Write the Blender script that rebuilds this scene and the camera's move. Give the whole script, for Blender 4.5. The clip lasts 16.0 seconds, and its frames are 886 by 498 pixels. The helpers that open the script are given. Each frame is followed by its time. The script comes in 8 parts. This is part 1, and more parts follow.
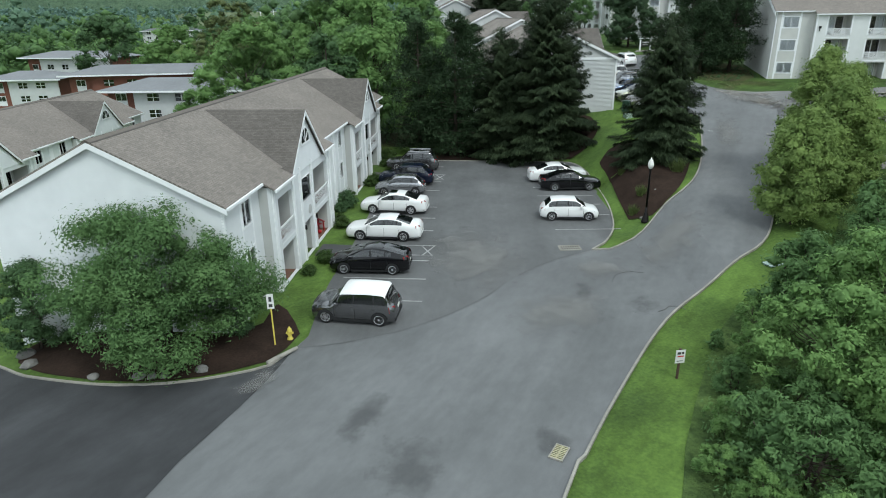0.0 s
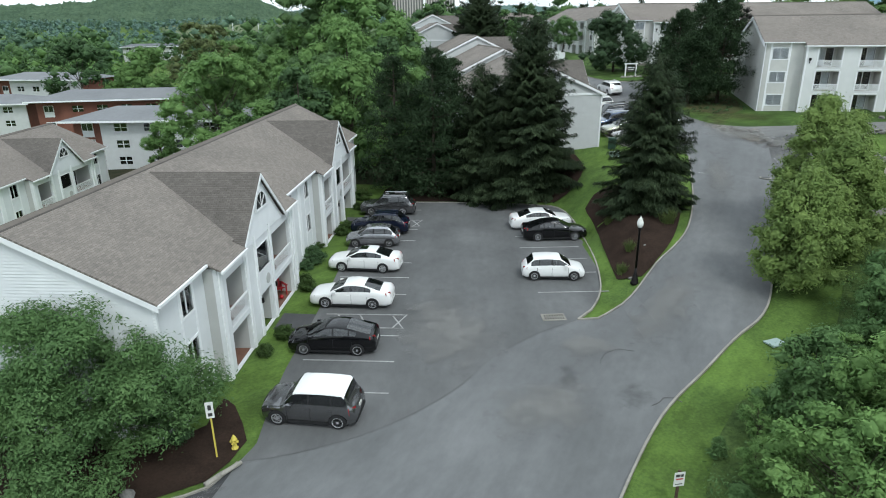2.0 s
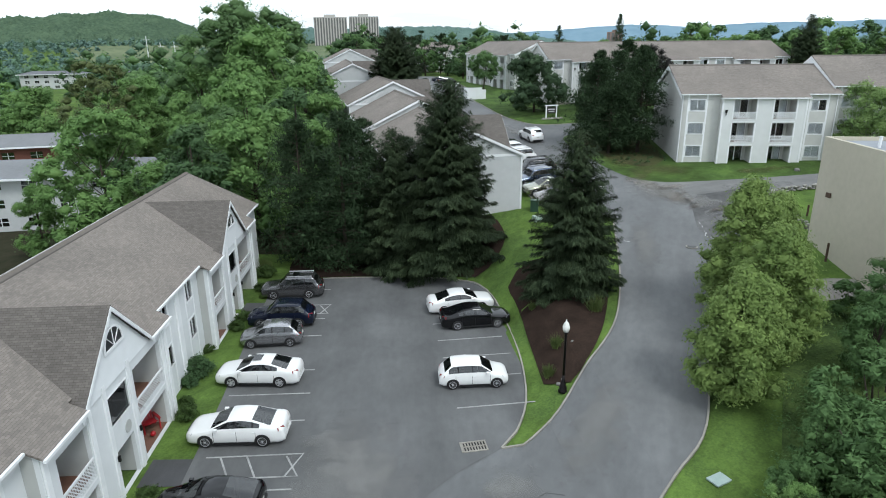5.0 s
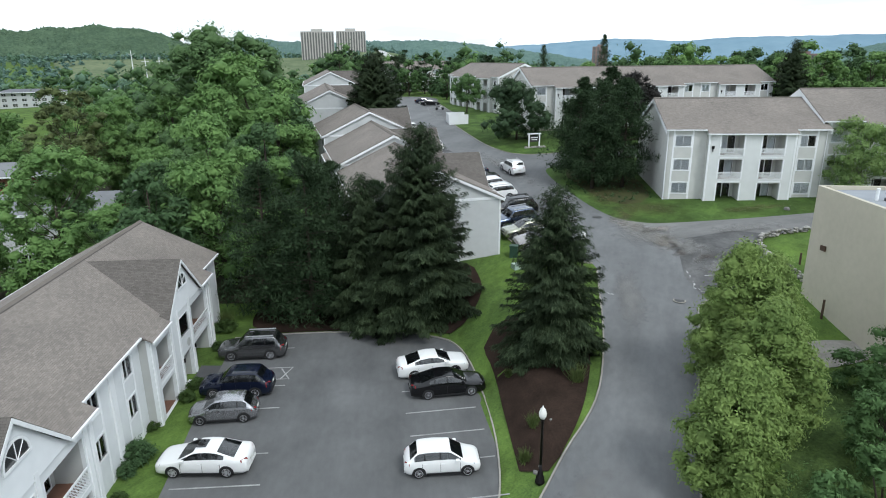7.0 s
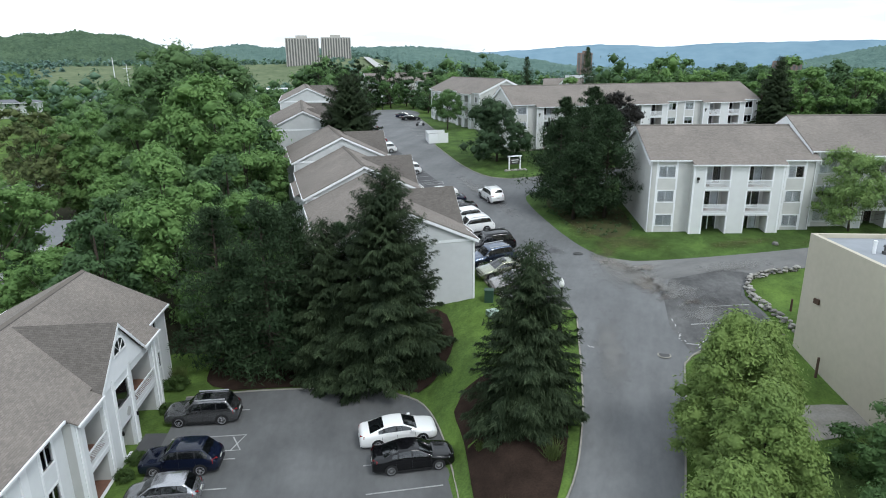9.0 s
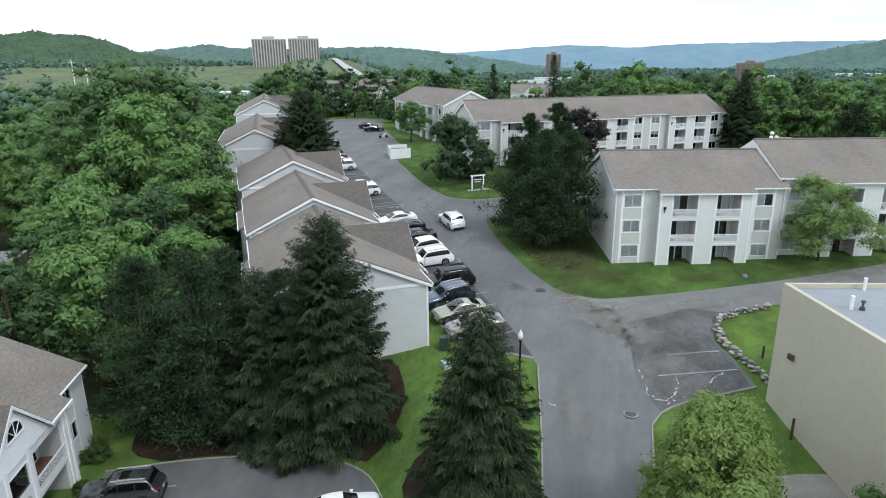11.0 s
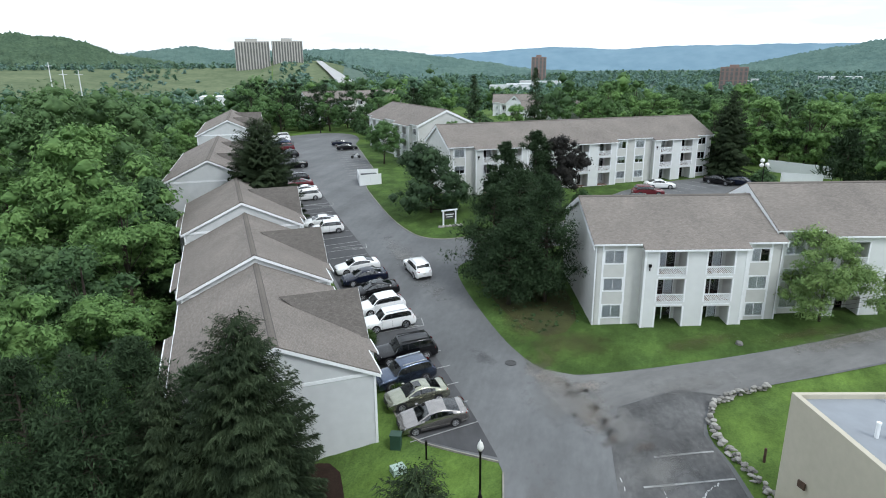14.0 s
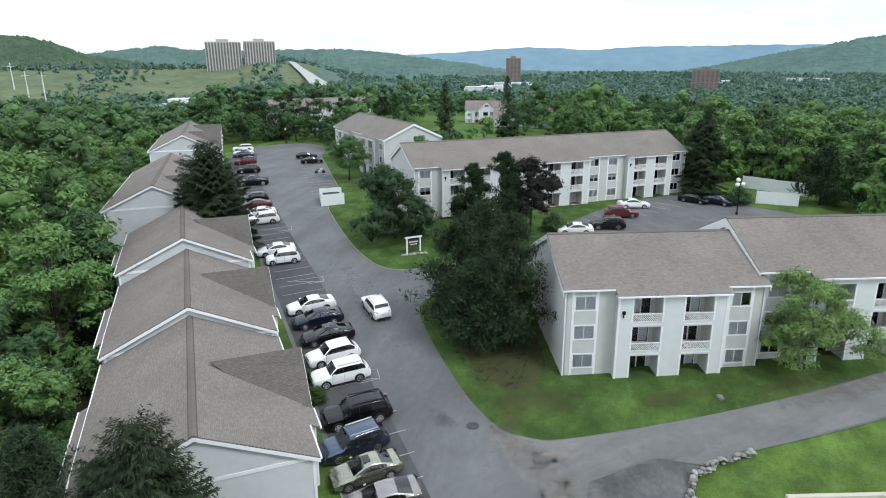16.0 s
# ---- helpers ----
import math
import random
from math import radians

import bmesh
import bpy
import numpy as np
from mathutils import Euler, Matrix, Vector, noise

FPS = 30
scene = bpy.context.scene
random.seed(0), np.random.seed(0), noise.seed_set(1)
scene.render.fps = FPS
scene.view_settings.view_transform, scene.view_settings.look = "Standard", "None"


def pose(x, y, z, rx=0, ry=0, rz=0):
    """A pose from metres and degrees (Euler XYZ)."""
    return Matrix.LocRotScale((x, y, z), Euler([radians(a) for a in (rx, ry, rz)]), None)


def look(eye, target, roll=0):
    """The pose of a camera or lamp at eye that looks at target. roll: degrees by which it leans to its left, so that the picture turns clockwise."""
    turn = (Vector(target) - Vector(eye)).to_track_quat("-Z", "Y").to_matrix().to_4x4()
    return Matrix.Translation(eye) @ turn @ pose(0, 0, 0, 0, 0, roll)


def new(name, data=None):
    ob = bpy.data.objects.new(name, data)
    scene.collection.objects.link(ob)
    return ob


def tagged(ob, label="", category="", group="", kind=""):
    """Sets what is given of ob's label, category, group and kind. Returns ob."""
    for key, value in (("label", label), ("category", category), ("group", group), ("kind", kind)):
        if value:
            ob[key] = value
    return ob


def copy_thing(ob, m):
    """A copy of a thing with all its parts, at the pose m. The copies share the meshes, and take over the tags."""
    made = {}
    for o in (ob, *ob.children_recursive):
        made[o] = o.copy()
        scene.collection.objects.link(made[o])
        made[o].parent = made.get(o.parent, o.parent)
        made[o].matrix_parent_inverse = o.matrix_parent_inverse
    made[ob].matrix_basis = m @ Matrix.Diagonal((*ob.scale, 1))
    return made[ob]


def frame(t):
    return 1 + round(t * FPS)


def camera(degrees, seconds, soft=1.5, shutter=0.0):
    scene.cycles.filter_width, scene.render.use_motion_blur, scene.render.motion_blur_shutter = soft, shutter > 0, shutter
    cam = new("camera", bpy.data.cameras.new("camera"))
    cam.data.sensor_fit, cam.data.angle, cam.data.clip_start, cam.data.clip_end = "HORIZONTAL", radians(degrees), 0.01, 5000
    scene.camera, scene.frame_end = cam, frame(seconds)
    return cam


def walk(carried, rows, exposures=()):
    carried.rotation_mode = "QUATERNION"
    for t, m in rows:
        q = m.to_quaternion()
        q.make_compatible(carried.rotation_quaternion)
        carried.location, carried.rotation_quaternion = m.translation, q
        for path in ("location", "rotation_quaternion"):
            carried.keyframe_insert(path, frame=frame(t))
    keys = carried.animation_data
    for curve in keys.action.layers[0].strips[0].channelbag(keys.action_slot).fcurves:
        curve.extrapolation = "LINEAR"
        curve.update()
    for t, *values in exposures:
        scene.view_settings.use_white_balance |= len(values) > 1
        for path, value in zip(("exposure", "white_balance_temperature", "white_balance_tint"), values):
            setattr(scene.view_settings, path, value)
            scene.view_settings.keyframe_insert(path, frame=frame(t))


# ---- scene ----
from mathutils import geometry

# ---- camera ----
cam = camera(70.6, 16.0, soft=1.0)
PLAN = 0.866  # the plan below is drawn in paces of 0.866 m
METRES, EYE, TILT, LEAN, TURN = 48.0 * PLAN, 15.0 * PLAN, 0.0, 0.0, 0.0
ROWS = [
    (0.0, 0.0, 0.0, 0.0, -0.25, -20.45, 0.67),
    (0.5, 0.0056, 0.0253, 0.0113, -0.24, -20.38, 0.65),
    (1.0, 0.0107, 0.0506, 0.0233, -0.24, -20.15, 0.63),
    (1.5, 0.0164, 0.076, 0.0355, -0.38, -19.77, 0.62),
    (2.0, 0.022, 0.101, 0.048, -1.44, -19.53, 0.62),
    (2.5, 0.0283, 0.1256, 0.0608, -2.71, -19.34, 0.6),
    (3.0, 0.0352, 0.1493, 0.0739, -4.22, -19.18, 0.59),
    (3.5, 0.0425, 0.1729, 0.0869, -5.4, -19.04, 0.57),
    (4.0, 0.0499, 0.1965, 0.1, -6.43, -18.71, 0.55),
    (6.5, 0.0998, 0.311, 0.1631, -8.88, -17.11, 0.51),
    (7.0, 0.1112, 0.3341, 0.1748, -8.99, -16.9, 0.49),
    (7.5, 0.1231, 0.357, 0.1875, -9.09, -16.73, 0.5),
    (8.0, 0.1349, 0.3797, 0.2001, -9.32, -16.54, 0.51),
    (8.5, 0.1471, 0.4034, 0.213, -9.72, -16.49, 0.5),
    (9.0, 0.1602, 0.4275, 0.2257, -10.2, -16.47, 0.5),
    (11.5, 0.235, 0.5538, 0.2903, -13.3, -16.46, 0.5),
    (12.0, 0.2506, 0.5816, 0.3028, -13.61, -16.43, 0.5),
    (12.5, 0.2666, 0.6098, 0.3152, -13.79, -16.43, 0.5),
    (13.0, 0.2837, 0.6392, 0.3274, -13.9, -16.42, 0.49),
    (13.5, 0.3011, 0.6688, 0.3396, -13.96, -16.4, 0.46),
    (14.0, 0.3187, 0.6987, 0.3528, -14.0, -16.4, 0.45),
    (14.5, 0.3365, 0.7282, 0.366, -14.11, -16.4, 0.43),
    (15.0, 0.354, 0.7583, 0.3795, -14.52, -16.41, 0.4),
    (15.5, 0.3717, 0.7881, 0.393, -15.28, -16.43, 0.36),
    (16.0, 0.3907, 0.8183, 0.4057, -16.16, -16.43, 0.35),
]
walk(cam, [(t, pose(0, 0, EYE, TILT, LEAN, TURN) @ pose(METRES * x, METRES * y, METRES * z, 90 + pitch, roll, yaw)) for t, x, y, z, yaw, pitch, roll in ROWS],
     [(0.0, 0.20, 6000, 0), (3.5, 0.26, 6000, 4), (16.0, 0.26, 5950, 6)])

# ---- world and sun ----
world = bpy.data.worlds.new("overcast_sky")
scene.world = world
world.use_nodes = True
wt = world.node_tree
wt.nodes.clear()


def wnode(kind, **kw):
    n = wt.nodes.new(kind)
    for k, v in kw.items():
        n.inputs[k].default_value = v
    return n


SUN_EL, SUN_AZ = 52.0, 150.0  # degrees; azimuth clockwise from +y
sky = wt.nodes.new("ShaderNodeTexSky")
sky.sky_type, sky.sun_disc = "NISHITA", False
sky.sun_elevation, sky.sun_rotation = radians(SUN_EL), radians(SUN_AZ)
sky.altitude, sky.air_density, sky.dust_density, sky.ozone_density = 300, 1.0, 2.0, 1.0
cloud_co = wt.nodes.new("ShaderNodeTexCoord")
cloud_map = wt.nodes.new("ShaderNodeMapping")
cloud_map.inputs["Scale"].default_value = (1.4, 1.4, 9.0)
cloud = wnode("ShaderNodeTexNoise", Scale=1.6, Detail=5.0, Roughness=0.55)
cloud_ramp = wt.nodes.new("ShaderNodeValToRGB")
cloud_ramp.color_ramp.elements[0].position, cloud_ramp.color_ramp.elements[0].color = 0.40, (6.0, 6.15, 6.4, 1)
cloud_ramp.color_ramp.elements[1].position, cloud_ramp.color_ramp.elements[1].color = 0.60, (9.4, 9.6, 9.8, 1)
sky_mix = wt.nodes.new("ShaderNodeMixRGB")
sky_mix.inputs[0].default_value = 0.88
sky_bg = wnode("ShaderNodeBackground", Strength=0.15)
sky_out = wt.nodes.new("ShaderNodeOutputWorld")
wt.links.new(cloud_co.outputs["Generated"], cloud_map.inputs[0])
wt.links.new(cloud_map.outputs[0], cloud.inputs["Vector"])
wt.links.new(cloud.outputs["Fac"], cloud_ramp.inputs[0])
wt.links.new(sky.outputs[0], sky_mix.inputs[1])
wt.links.new(cloud_ramp.outputs[0], sky_mix.inputs[2])
wt.links.new(sky_mix.outputs[0], sky_bg.inputs["Color"])
wt.links.new(sky_bg.outputs[0], sky_out.inputs["Surface"])

sun_data = bpy.data.lights.new("sun", "SUN")
sun_data.energy, sun_data.angle, sun_data.color = 1.35, radians(14), (1.0, 0.96, 0.9)
sun = new("sun", sun_data)
SUN_FROM = Vector((math.sin(radians(SUN_AZ)) * math.cos(radians(SUN_EL)), math.cos(radians(SUN_AZ)) * math.cos(radians(SUN_EL)), math.sin(radians(SUN_EL))))
sun.matrix_world = look(SUN_FROM * 100, (0, 0, 0))


# ---- materials ----
def mat(name, c1, c2=None, scale=1.0, rough=0.8, metal=0.0, bump=0.0, bscale=None, fine=None, spec=0.3, island=0.0, obj=0.0, coat=0.0, stretch=None, grain=0.4, lift=0.02):
    """A surface with a broad and a fine variation of its colour, and relief."""
    m = bpy.data.materials.new(name)
    m.use_nodes = True
    t = m.node_tree
    b = t.nodes["Principled BSDF"]
    b.inputs["Roughness"].default_value, b.inputs["Metallic"].default_value = rough, metal
    b.inputs["Specular IOR Level"].default_value = spec
    if coat:
        b.inputs["Coat Weight"].default_value, b.inputs["Coat Roughness"].default_value = coat, 0.05
    co = t.nodes.new("ShaderNodeTexCoord").outputs["Object"]
    if stretch:
        mp = t.nodes.new("ShaderNodeMapping")
        mp.inputs["Scale"].default_value = stretch
        t.links.new(co, mp.inputs[0])
        co = mp.outputs[0]
    c2 = c2 or tuple(v * 0.8 for v in c1)
    n1 = t.nodes.new("ShaderNodeTexNoise")
    n1.inputs["Scale"].default_value, n1.inputs["Detail"].default_value = scale, 4
    n2 = t.nodes.new("ShaderNodeTexNoise")
    n2.inputs["Scale"].default_value, n2.inputs["Detail"].default_value = fine or scale * 12, 3
    t.links.new(co, n1.inputs["Vector"])
    t.links.new(co, n2.inputs["Vector"])
    ad = t.nodes.new("ShaderNodeMath")
    ad.operation = "MULTIPLY_ADD"
    t.links.new(n1.outputs["Fac"], ad.inputs[0])
    ad.inputs[1].default_value = 1 - grain
    sc = t.nodes.new("ShaderNodeMath")
    sc.operation = "MULTIPLY"
    sc.inputs[1].default_value = grain
    t.links.new(n2.outputs["Fac"], sc.inputs[0])
    t.links.new(sc.outputs[0], ad.inputs[2])
    fac = ad.outputs[0]
    if island or obj:
        src = t.nodes.new("ShaderNodeNewGeometry").outputs["Random Per Island"] if island else t.nodes.new("ShaderNodeObjectInfo").outputs["Random"]
        k = island or obj
        mx = t.nodes.new("ShaderNodeMix")
        mx.inputs[0].default_value = k
        t.links.new(fac, mx.inputs[2])
        t.links.new(src, mx.inputs[3])
        fac = mx.outputs[0]
    r = t.nodes.new("ShaderNodeValToRGB")
    lo, hi = (0.3, 0.7) if not (island or obj) else (0.2, 0.8)
    r.color_ramp.elements[0].position, r.color_ramp.elements[0].color = lo, (*c2, 1)
    r.color_ramp.elements[1].position, r.color_ramp.elements[1].color = hi, (*c1, 1)
    t.links.new(fac, r.inputs[0])
    t.links.new(r.outputs[0], b.inputs["Base Color"])
    if bump:
        bn = t.nodes.new("ShaderNodeTexNoise")
        bn.inputs["Scale"].default_value, bn.inputs["Detail"].default_value = bscale or 30, 4
        t.links.new(co, bn.inputs["Vector"])
        bp = t.nodes.new("ShaderNodeBump")
        bp.inputs["Strength"].default_value, bp.inputs["Distance"].default_value = bump, lift
        t.links.new(bn.outputs["Fac"], bp.inputs["Height"])
        t.links.new(bp.outputs[0], b.inputs["Normal"])
    return m


def shingle_mat(name, c1, c2, mortar):
    """Asphalt shingles in courses, with tabs of differing tone."""
    m = mat(name, c1, c2, 0.25, 0.95, spec=0.1)
    t = m.node_tree
    b = t.nodes["Principled BSDF"]
    co = t.nodes.new("ShaderNodeTexCoord").outputs["UV"]
    br = t.nodes.new("ShaderNodeTexBrick")
    br.offset, br.squash = 0.5, 1.0
    br.inputs["Color1"].default_value, br.inputs["Color2"].default_value, br.inputs["Mortar"].default_value = (1.14, 1.13, 1.12, 1), (0.88, 0.88, 0.88, 1), (*mortar, 1)
    br.inputs["Scale"].default_value, br.inputs["Mortar Size"].default_value = 1.0, 0.008
    br.inputs["Brick Width"].default_value, br.inputs["Row Height"].default_value = 0.27, 0.125
    t.links.new(co, br.inputs["Vector"])
    old = b.inputs["Base Color"].links[0].from_socket
    mx = t.nodes.new("ShaderNodeMixRGB")
    mx.blend_type, mx.inputs[0].default_value = "MULTIPLY", 1.0
    t.links.new(old, mx.inputs[1])
    t.links.new(br.outputs["Color"], mx.inputs[2])
    t.links.new(mx.outputs[0], b.inputs["Base Color"])
    bp = t.nodes.new("ShaderNodeBump")
    bp.inputs["Strength"].default_value, bp.inputs["Distance"].default_value = 0.6, 0.01
    t.links.new(br.outputs["Fac"], bp.inputs["Height"])
    bp.invert = True
    t.links.new(bp.outputs[0], b.inputs["Normal"])
    return m


def glass_mat(name, tint, clear, ior=1.6):
    """A thin pane: part of the light passes, the rest mirrors by Fresnel."""
    m = bpy.data.materials.new(name)
    m.use_nodes = True
    t = m.node_tree
    t.nodes.clear()
    tr, gl, df = t.nodes.new("ShaderNodeBsdfTransparent"), t.nodes.new("ShaderNodeBsdfGlossy"), t.nodes.new("ShaderNodeBsdfDiffuse")
    tr.inputs[0].default_value, df.inputs[0].default_value = (*tint, 1), (0.012, 0.014, 0.016, 1)
    gl.inputs["Roughness"].default_value = 0.04
    fr = t.nodes.new("ShaderNodeFresnel")
    fr.inputs[0].default_value = ior
    m0, m1 = t.nodes.new("ShaderNodeMixShader"), t.nodes.new("ShaderNodeMixShader")
    m0.inputs[0].default_value = clear
    out = t.nodes.new("ShaderNodeOutputMaterial")
    t.links.new(df.outputs[0], m0.inputs[1])
    t.links.new(tr.outputs[0], m0.inputs[2])
    t.links.new(fr.outputs[0], m1.inputs[0])
    t.links.new(m0.outputs[0], m1.inputs[1])
    t.links.new(gl.outputs[0], m1.inputs[2])
    t.links.new(m1.outputs[0], out.inputs[0])
    return m


def leaf_mat(name, c1, c2, dark=0.24, spec=0.14):
    """Leaves: every leaf its own tone, thin enough to let some light through."""
    m = bpy.data.materials.new(name)
    m.use_nodes = True
    t = m.node_tree
    b = t.nodes["Principled BSDF"]
    b.inputs["Roughness"].default_value, b.inputs["Specular IOR Level"].default_value = 0.65, spec
    co = t.nodes.new("ShaderNodeTexCoord").outputs["Object"]
    n = t.nodes.new("ShaderNodeTexNoise")
    n.inputs["Scale"].default_value, n.inputs["Detail"].default_value = 0.55, 3
    t.links.new(co, n.inputs["Vector"])
    isl = t.nodes.new("ShaderNodeNewGeometry").outputs["Random Per Island"]
    mx = t.nodes.new("ShaderNodeMix")
    mx.inputs[0].default_value = 0.20
    t.links.new(n.outputs["Fac"], mx.inputs[2])
    t.links.new(isl, mx.inputs[3])
    r = t.nodes.new("ShaderNodeValToRGB")
    r.color_ramp.elements[0].position, r.color_ramp.elements[0].color = 0.25, (*c2, 1)
    r.color_ramp.elements[1].position, r.color_ramp.elements[1].color = 0.8, (*c1, 1)
    t.links.new(mx.outputs[0], r.inputs[0])
    t.links.new(r.outputs[0], b.inputs["Base Color"])
    tl = t.nodes.new("ShaderNodeBsdfTranslucent")
    t.links.new(r.outputs[0], tl.inputs["Color"])
    ms = t.nodes.new("ShaderNodeMixShader")
    ms.inputs[0].default_value = dark
    t.links.new(b.outputs[0], ms.inputs[1])
    t.links.new(tl.outputs[0], ms.inputs[2])
    t.links.new(ms.outputs[0], t.nodes["Material Output"].inputs[0])
    return m


GRASS = mat("grass", (0.134, 0.214, 0.044), (0.052, 0.086, 0.027), 0.22, 0.95, bump=0.8, bscale=14, fine=7.0, spec=0.1)
ASPHALT = mat("asphalt", (0.168, 0.171, 0.173), (0.108, 0.110, 0.112), 0.10, 0.82, bump=0.25, bscale=60, fine=38, spec=0.3, grain=0.22)
ASPHALT_LOT = mat("asphalt_lot", (0.142, 0.143, 0.144), (0.092, 0.093, 0.094), 0.2, 0.85, bump=0.25, bscale=60, fine=38, spec=0.3, grain=0.22)
ASPHALT_PALE = mat("asphalt_pale", (0.192, 0.190, 0.185), (0.138, 0.137, 0.134), 0.25, 0.85, bump=0.25, bscale=60, fine=30, spec=0.3, grain=0.25)
ASPHALT_BAY = mat("asphalt_bay", (0.088, 0.088, 0.091), (0.062, 0.062, 0.065), 0.3, 0.88, bump=0.25, bscale=60, fine=38, spec=0.3, grain=0.22)
ASPHALT_SEALED = mat("asphalt_sealed", (0.052, 0.053, 0.056), (0.034, 0.035, 0.037), 0.3, 0.88, bump=0.25, bscale=60, fine=38, spec=0.3, grain=0.22)
SEAL = mat("tar_seal", (0.105, 0.105, 0.107), (0.080, 0.080, 0.082), 2.0, 0.8)
ASPHALT_OLD = mat("asphalt_old", (0.158, 0.156, 0.154), (0.088, 0.088, 0.089), 0.35, 0.9, bump=0.4, bscale=25, fine=2.0, spec=0.2)
KERB = mat("kerb_stone", (0.36, 0.34, 0.30), (0.20, 0.19, 0.165), 0.8, 0.95, bump=0.4, bscale=20)
CHALK = mat("white_marking", (0.66, 0.66, 0.65), (0.34, 0.34, 0.34), 2.5, 0.85, fine=9)
PAINT = mat("line_paint", (0.42, 0.42, 0.41), (0.20, 0.20, 0.20), 1.2, 0.8, fine=9)
MULCH = mat("mulch", (0.046, 0.031, 0.024), (0.020, 0.014, 0.011), 0.8, 1.0, bump=1.0, bscale=18, fine=9, spec=0.05)
UNDERGROWTH = mat("undergrowth", (0.110, 0.165, 0.050), (0.030, 0.050, 0.020), 0.9, 1.0, bump=1.0, bscale=7, fine=5, spec=0.05, lift=0.1)
LAWN = mat("shaded_lawn", (0.092, 0.152, 0.036), (0.044, 0.076, 0.022), 0.3, 0.95, bump=0.8, bscale=14, fine=7.0, spec=0.1)
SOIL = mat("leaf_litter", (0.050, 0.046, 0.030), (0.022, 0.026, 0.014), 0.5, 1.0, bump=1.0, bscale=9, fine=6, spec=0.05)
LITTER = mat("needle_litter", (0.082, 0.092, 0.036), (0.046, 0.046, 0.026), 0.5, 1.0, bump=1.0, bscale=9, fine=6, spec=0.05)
GRAVEL = mat("gravel", (0.34, 0.32, 0.29), (0.20, 0.185, 0.165), 0.7, 1.0, bump=0.8, bscale=14, fine=7)
SIDING = mat("vinyl_siding", (0.69, 0.705, 0.715), (0.60, 0.615, 0.625), 0.15, 0.6, fine=1.2, spec=0.3)
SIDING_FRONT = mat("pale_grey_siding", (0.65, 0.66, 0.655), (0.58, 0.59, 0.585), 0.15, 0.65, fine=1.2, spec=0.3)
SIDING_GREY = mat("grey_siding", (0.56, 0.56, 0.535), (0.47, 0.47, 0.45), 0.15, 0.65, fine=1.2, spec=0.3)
SIDING_ROW = mat("grey_row_siding", (0.53, 0.54, 0.54), (0.45, 0.46, 0.46), 0.15, 0.6, fine=1.2, spec=0.3)
# Greyer walls of projections; the shade of recesses is put into this colour too.
SIDING_DARK = mat("shade_toned_siding", (0.45, 0.455, 0.44), (0.38, 0.385, 0.37), 0.2, 0.7, fine=1.2, spec=0.3)
TRIM = mat("white_trim", (0.80, 0.81, 0.82), (0.70, 0.71, 0.72), 0.4, 0.5, fine=3, spec=0.35)
ROOF = shingle_mat("brown_shingles", (0.240, 0.214, 0.192), (0.172, 0.155, 0.141), (0.72, 0.71, 0.70))
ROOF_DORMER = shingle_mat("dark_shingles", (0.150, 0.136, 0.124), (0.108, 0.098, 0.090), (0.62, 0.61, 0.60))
VENT_SHADOW = mat("ridge_vent_shadow", (0.095, 0.086, 0.078), (0.070, 0.063, 0.058), 1.0, 0.95)
ROOF_METAL = mat("pale_roof_membrane", (0.20, 0.205, 0.215), (0.15, 0.155, 0.162), 0.2, 0.7, fine=2)
ROOF_FAR = mat("grey_flat_roof", (0.30, 0.32, 0.345), (0.24, 0.255, 0.275), 0.1, 0.9, fine=1.5)
GLASS = glass_mat("window_glass", (0.97, 0.98, 0.99), 0.97)
CAR_GLASS = glass_mat("car_glass", (0.34, 0.38, 0.37), 0.6, 1.95)
BLIND = mat("window_blind", (0.80, 0.82, 0.84), (0.70, 0.72, 0.74), 2.0, 0.9)
# Near-black painted in for the lack of light in rooms and drains.
DARK = mat("unlit_dark", (0.03, 0.03, 0.032), (0.015, 0.015, 0.016), 1.0, 0.9)
DECK = mat("deck_wood", (0.19, 0.10, 0.07), (0.12, 0.065, 0.045), 2.0, 0.8)
STUCCO = mat("tan_stucco", (0.52, 0.48, 0.39), (0.44, 0.405, 0.325), 0.12, 0.9, bump=0.3, bscale=25, fine=2.0)
BRICK = mat("red_brick", (0.20, 0.085, 0.060), (0.13, 0.055, 0.042), 0.6, 0.9, fine=8)
METAL_BLACK = mat("black_iron", (0.016, 0.014, 0.014), (0.010, 0.009, 0.009), 3, 0.45, 0.6)
LAMP_WHITE = mat("frosted_globe", (0.82, 0.82, 0.78), (0.7, 0.7, 0.66), 3, 0.3)
BARK = mat("bark", (0.075, 0.058, 0.045), (0.035, 0.028, 0.022), 3.0, 0.95, bump=0.8, bscale=12, stretch=(1, 1, 0.25))
LEAF_MID = leaf_mat("leaves_mid", (0.150, 0.250, 0.090), (0.062, 0.118, 0.042))
LEAF_BRIGHT = leaf_mat("leaves_bright", (0.205, 0.330, 0.105), (0.092, 0.172, 0.054))
LEAF_DARK = leaf_mat("leaves_dark", (0.098, 0.168, 0.068), (0.042, 0.080, 0.034))
LEAF_MAPLE = leaf_mat("leaves_maple", (0.072, 0.118, 0.054), (0.028, 0.050, 0.026))
LEAF_LOCUST = leaf_mat("leaves_locust", (0.310, 0.425, 0.150), (0.110, 0.180, 0.065), 0.35)
LEAF_YELLOW = leaf_mat("leaves_yellow_green", (0.235, 0.320, 0.092), (0.118, 0.178, 0.052))
LEAF_PURPLE = leaf_mat("leaves_purple", (0.045, 0.042, 0.036), (0.018, 0.018, 0.017))
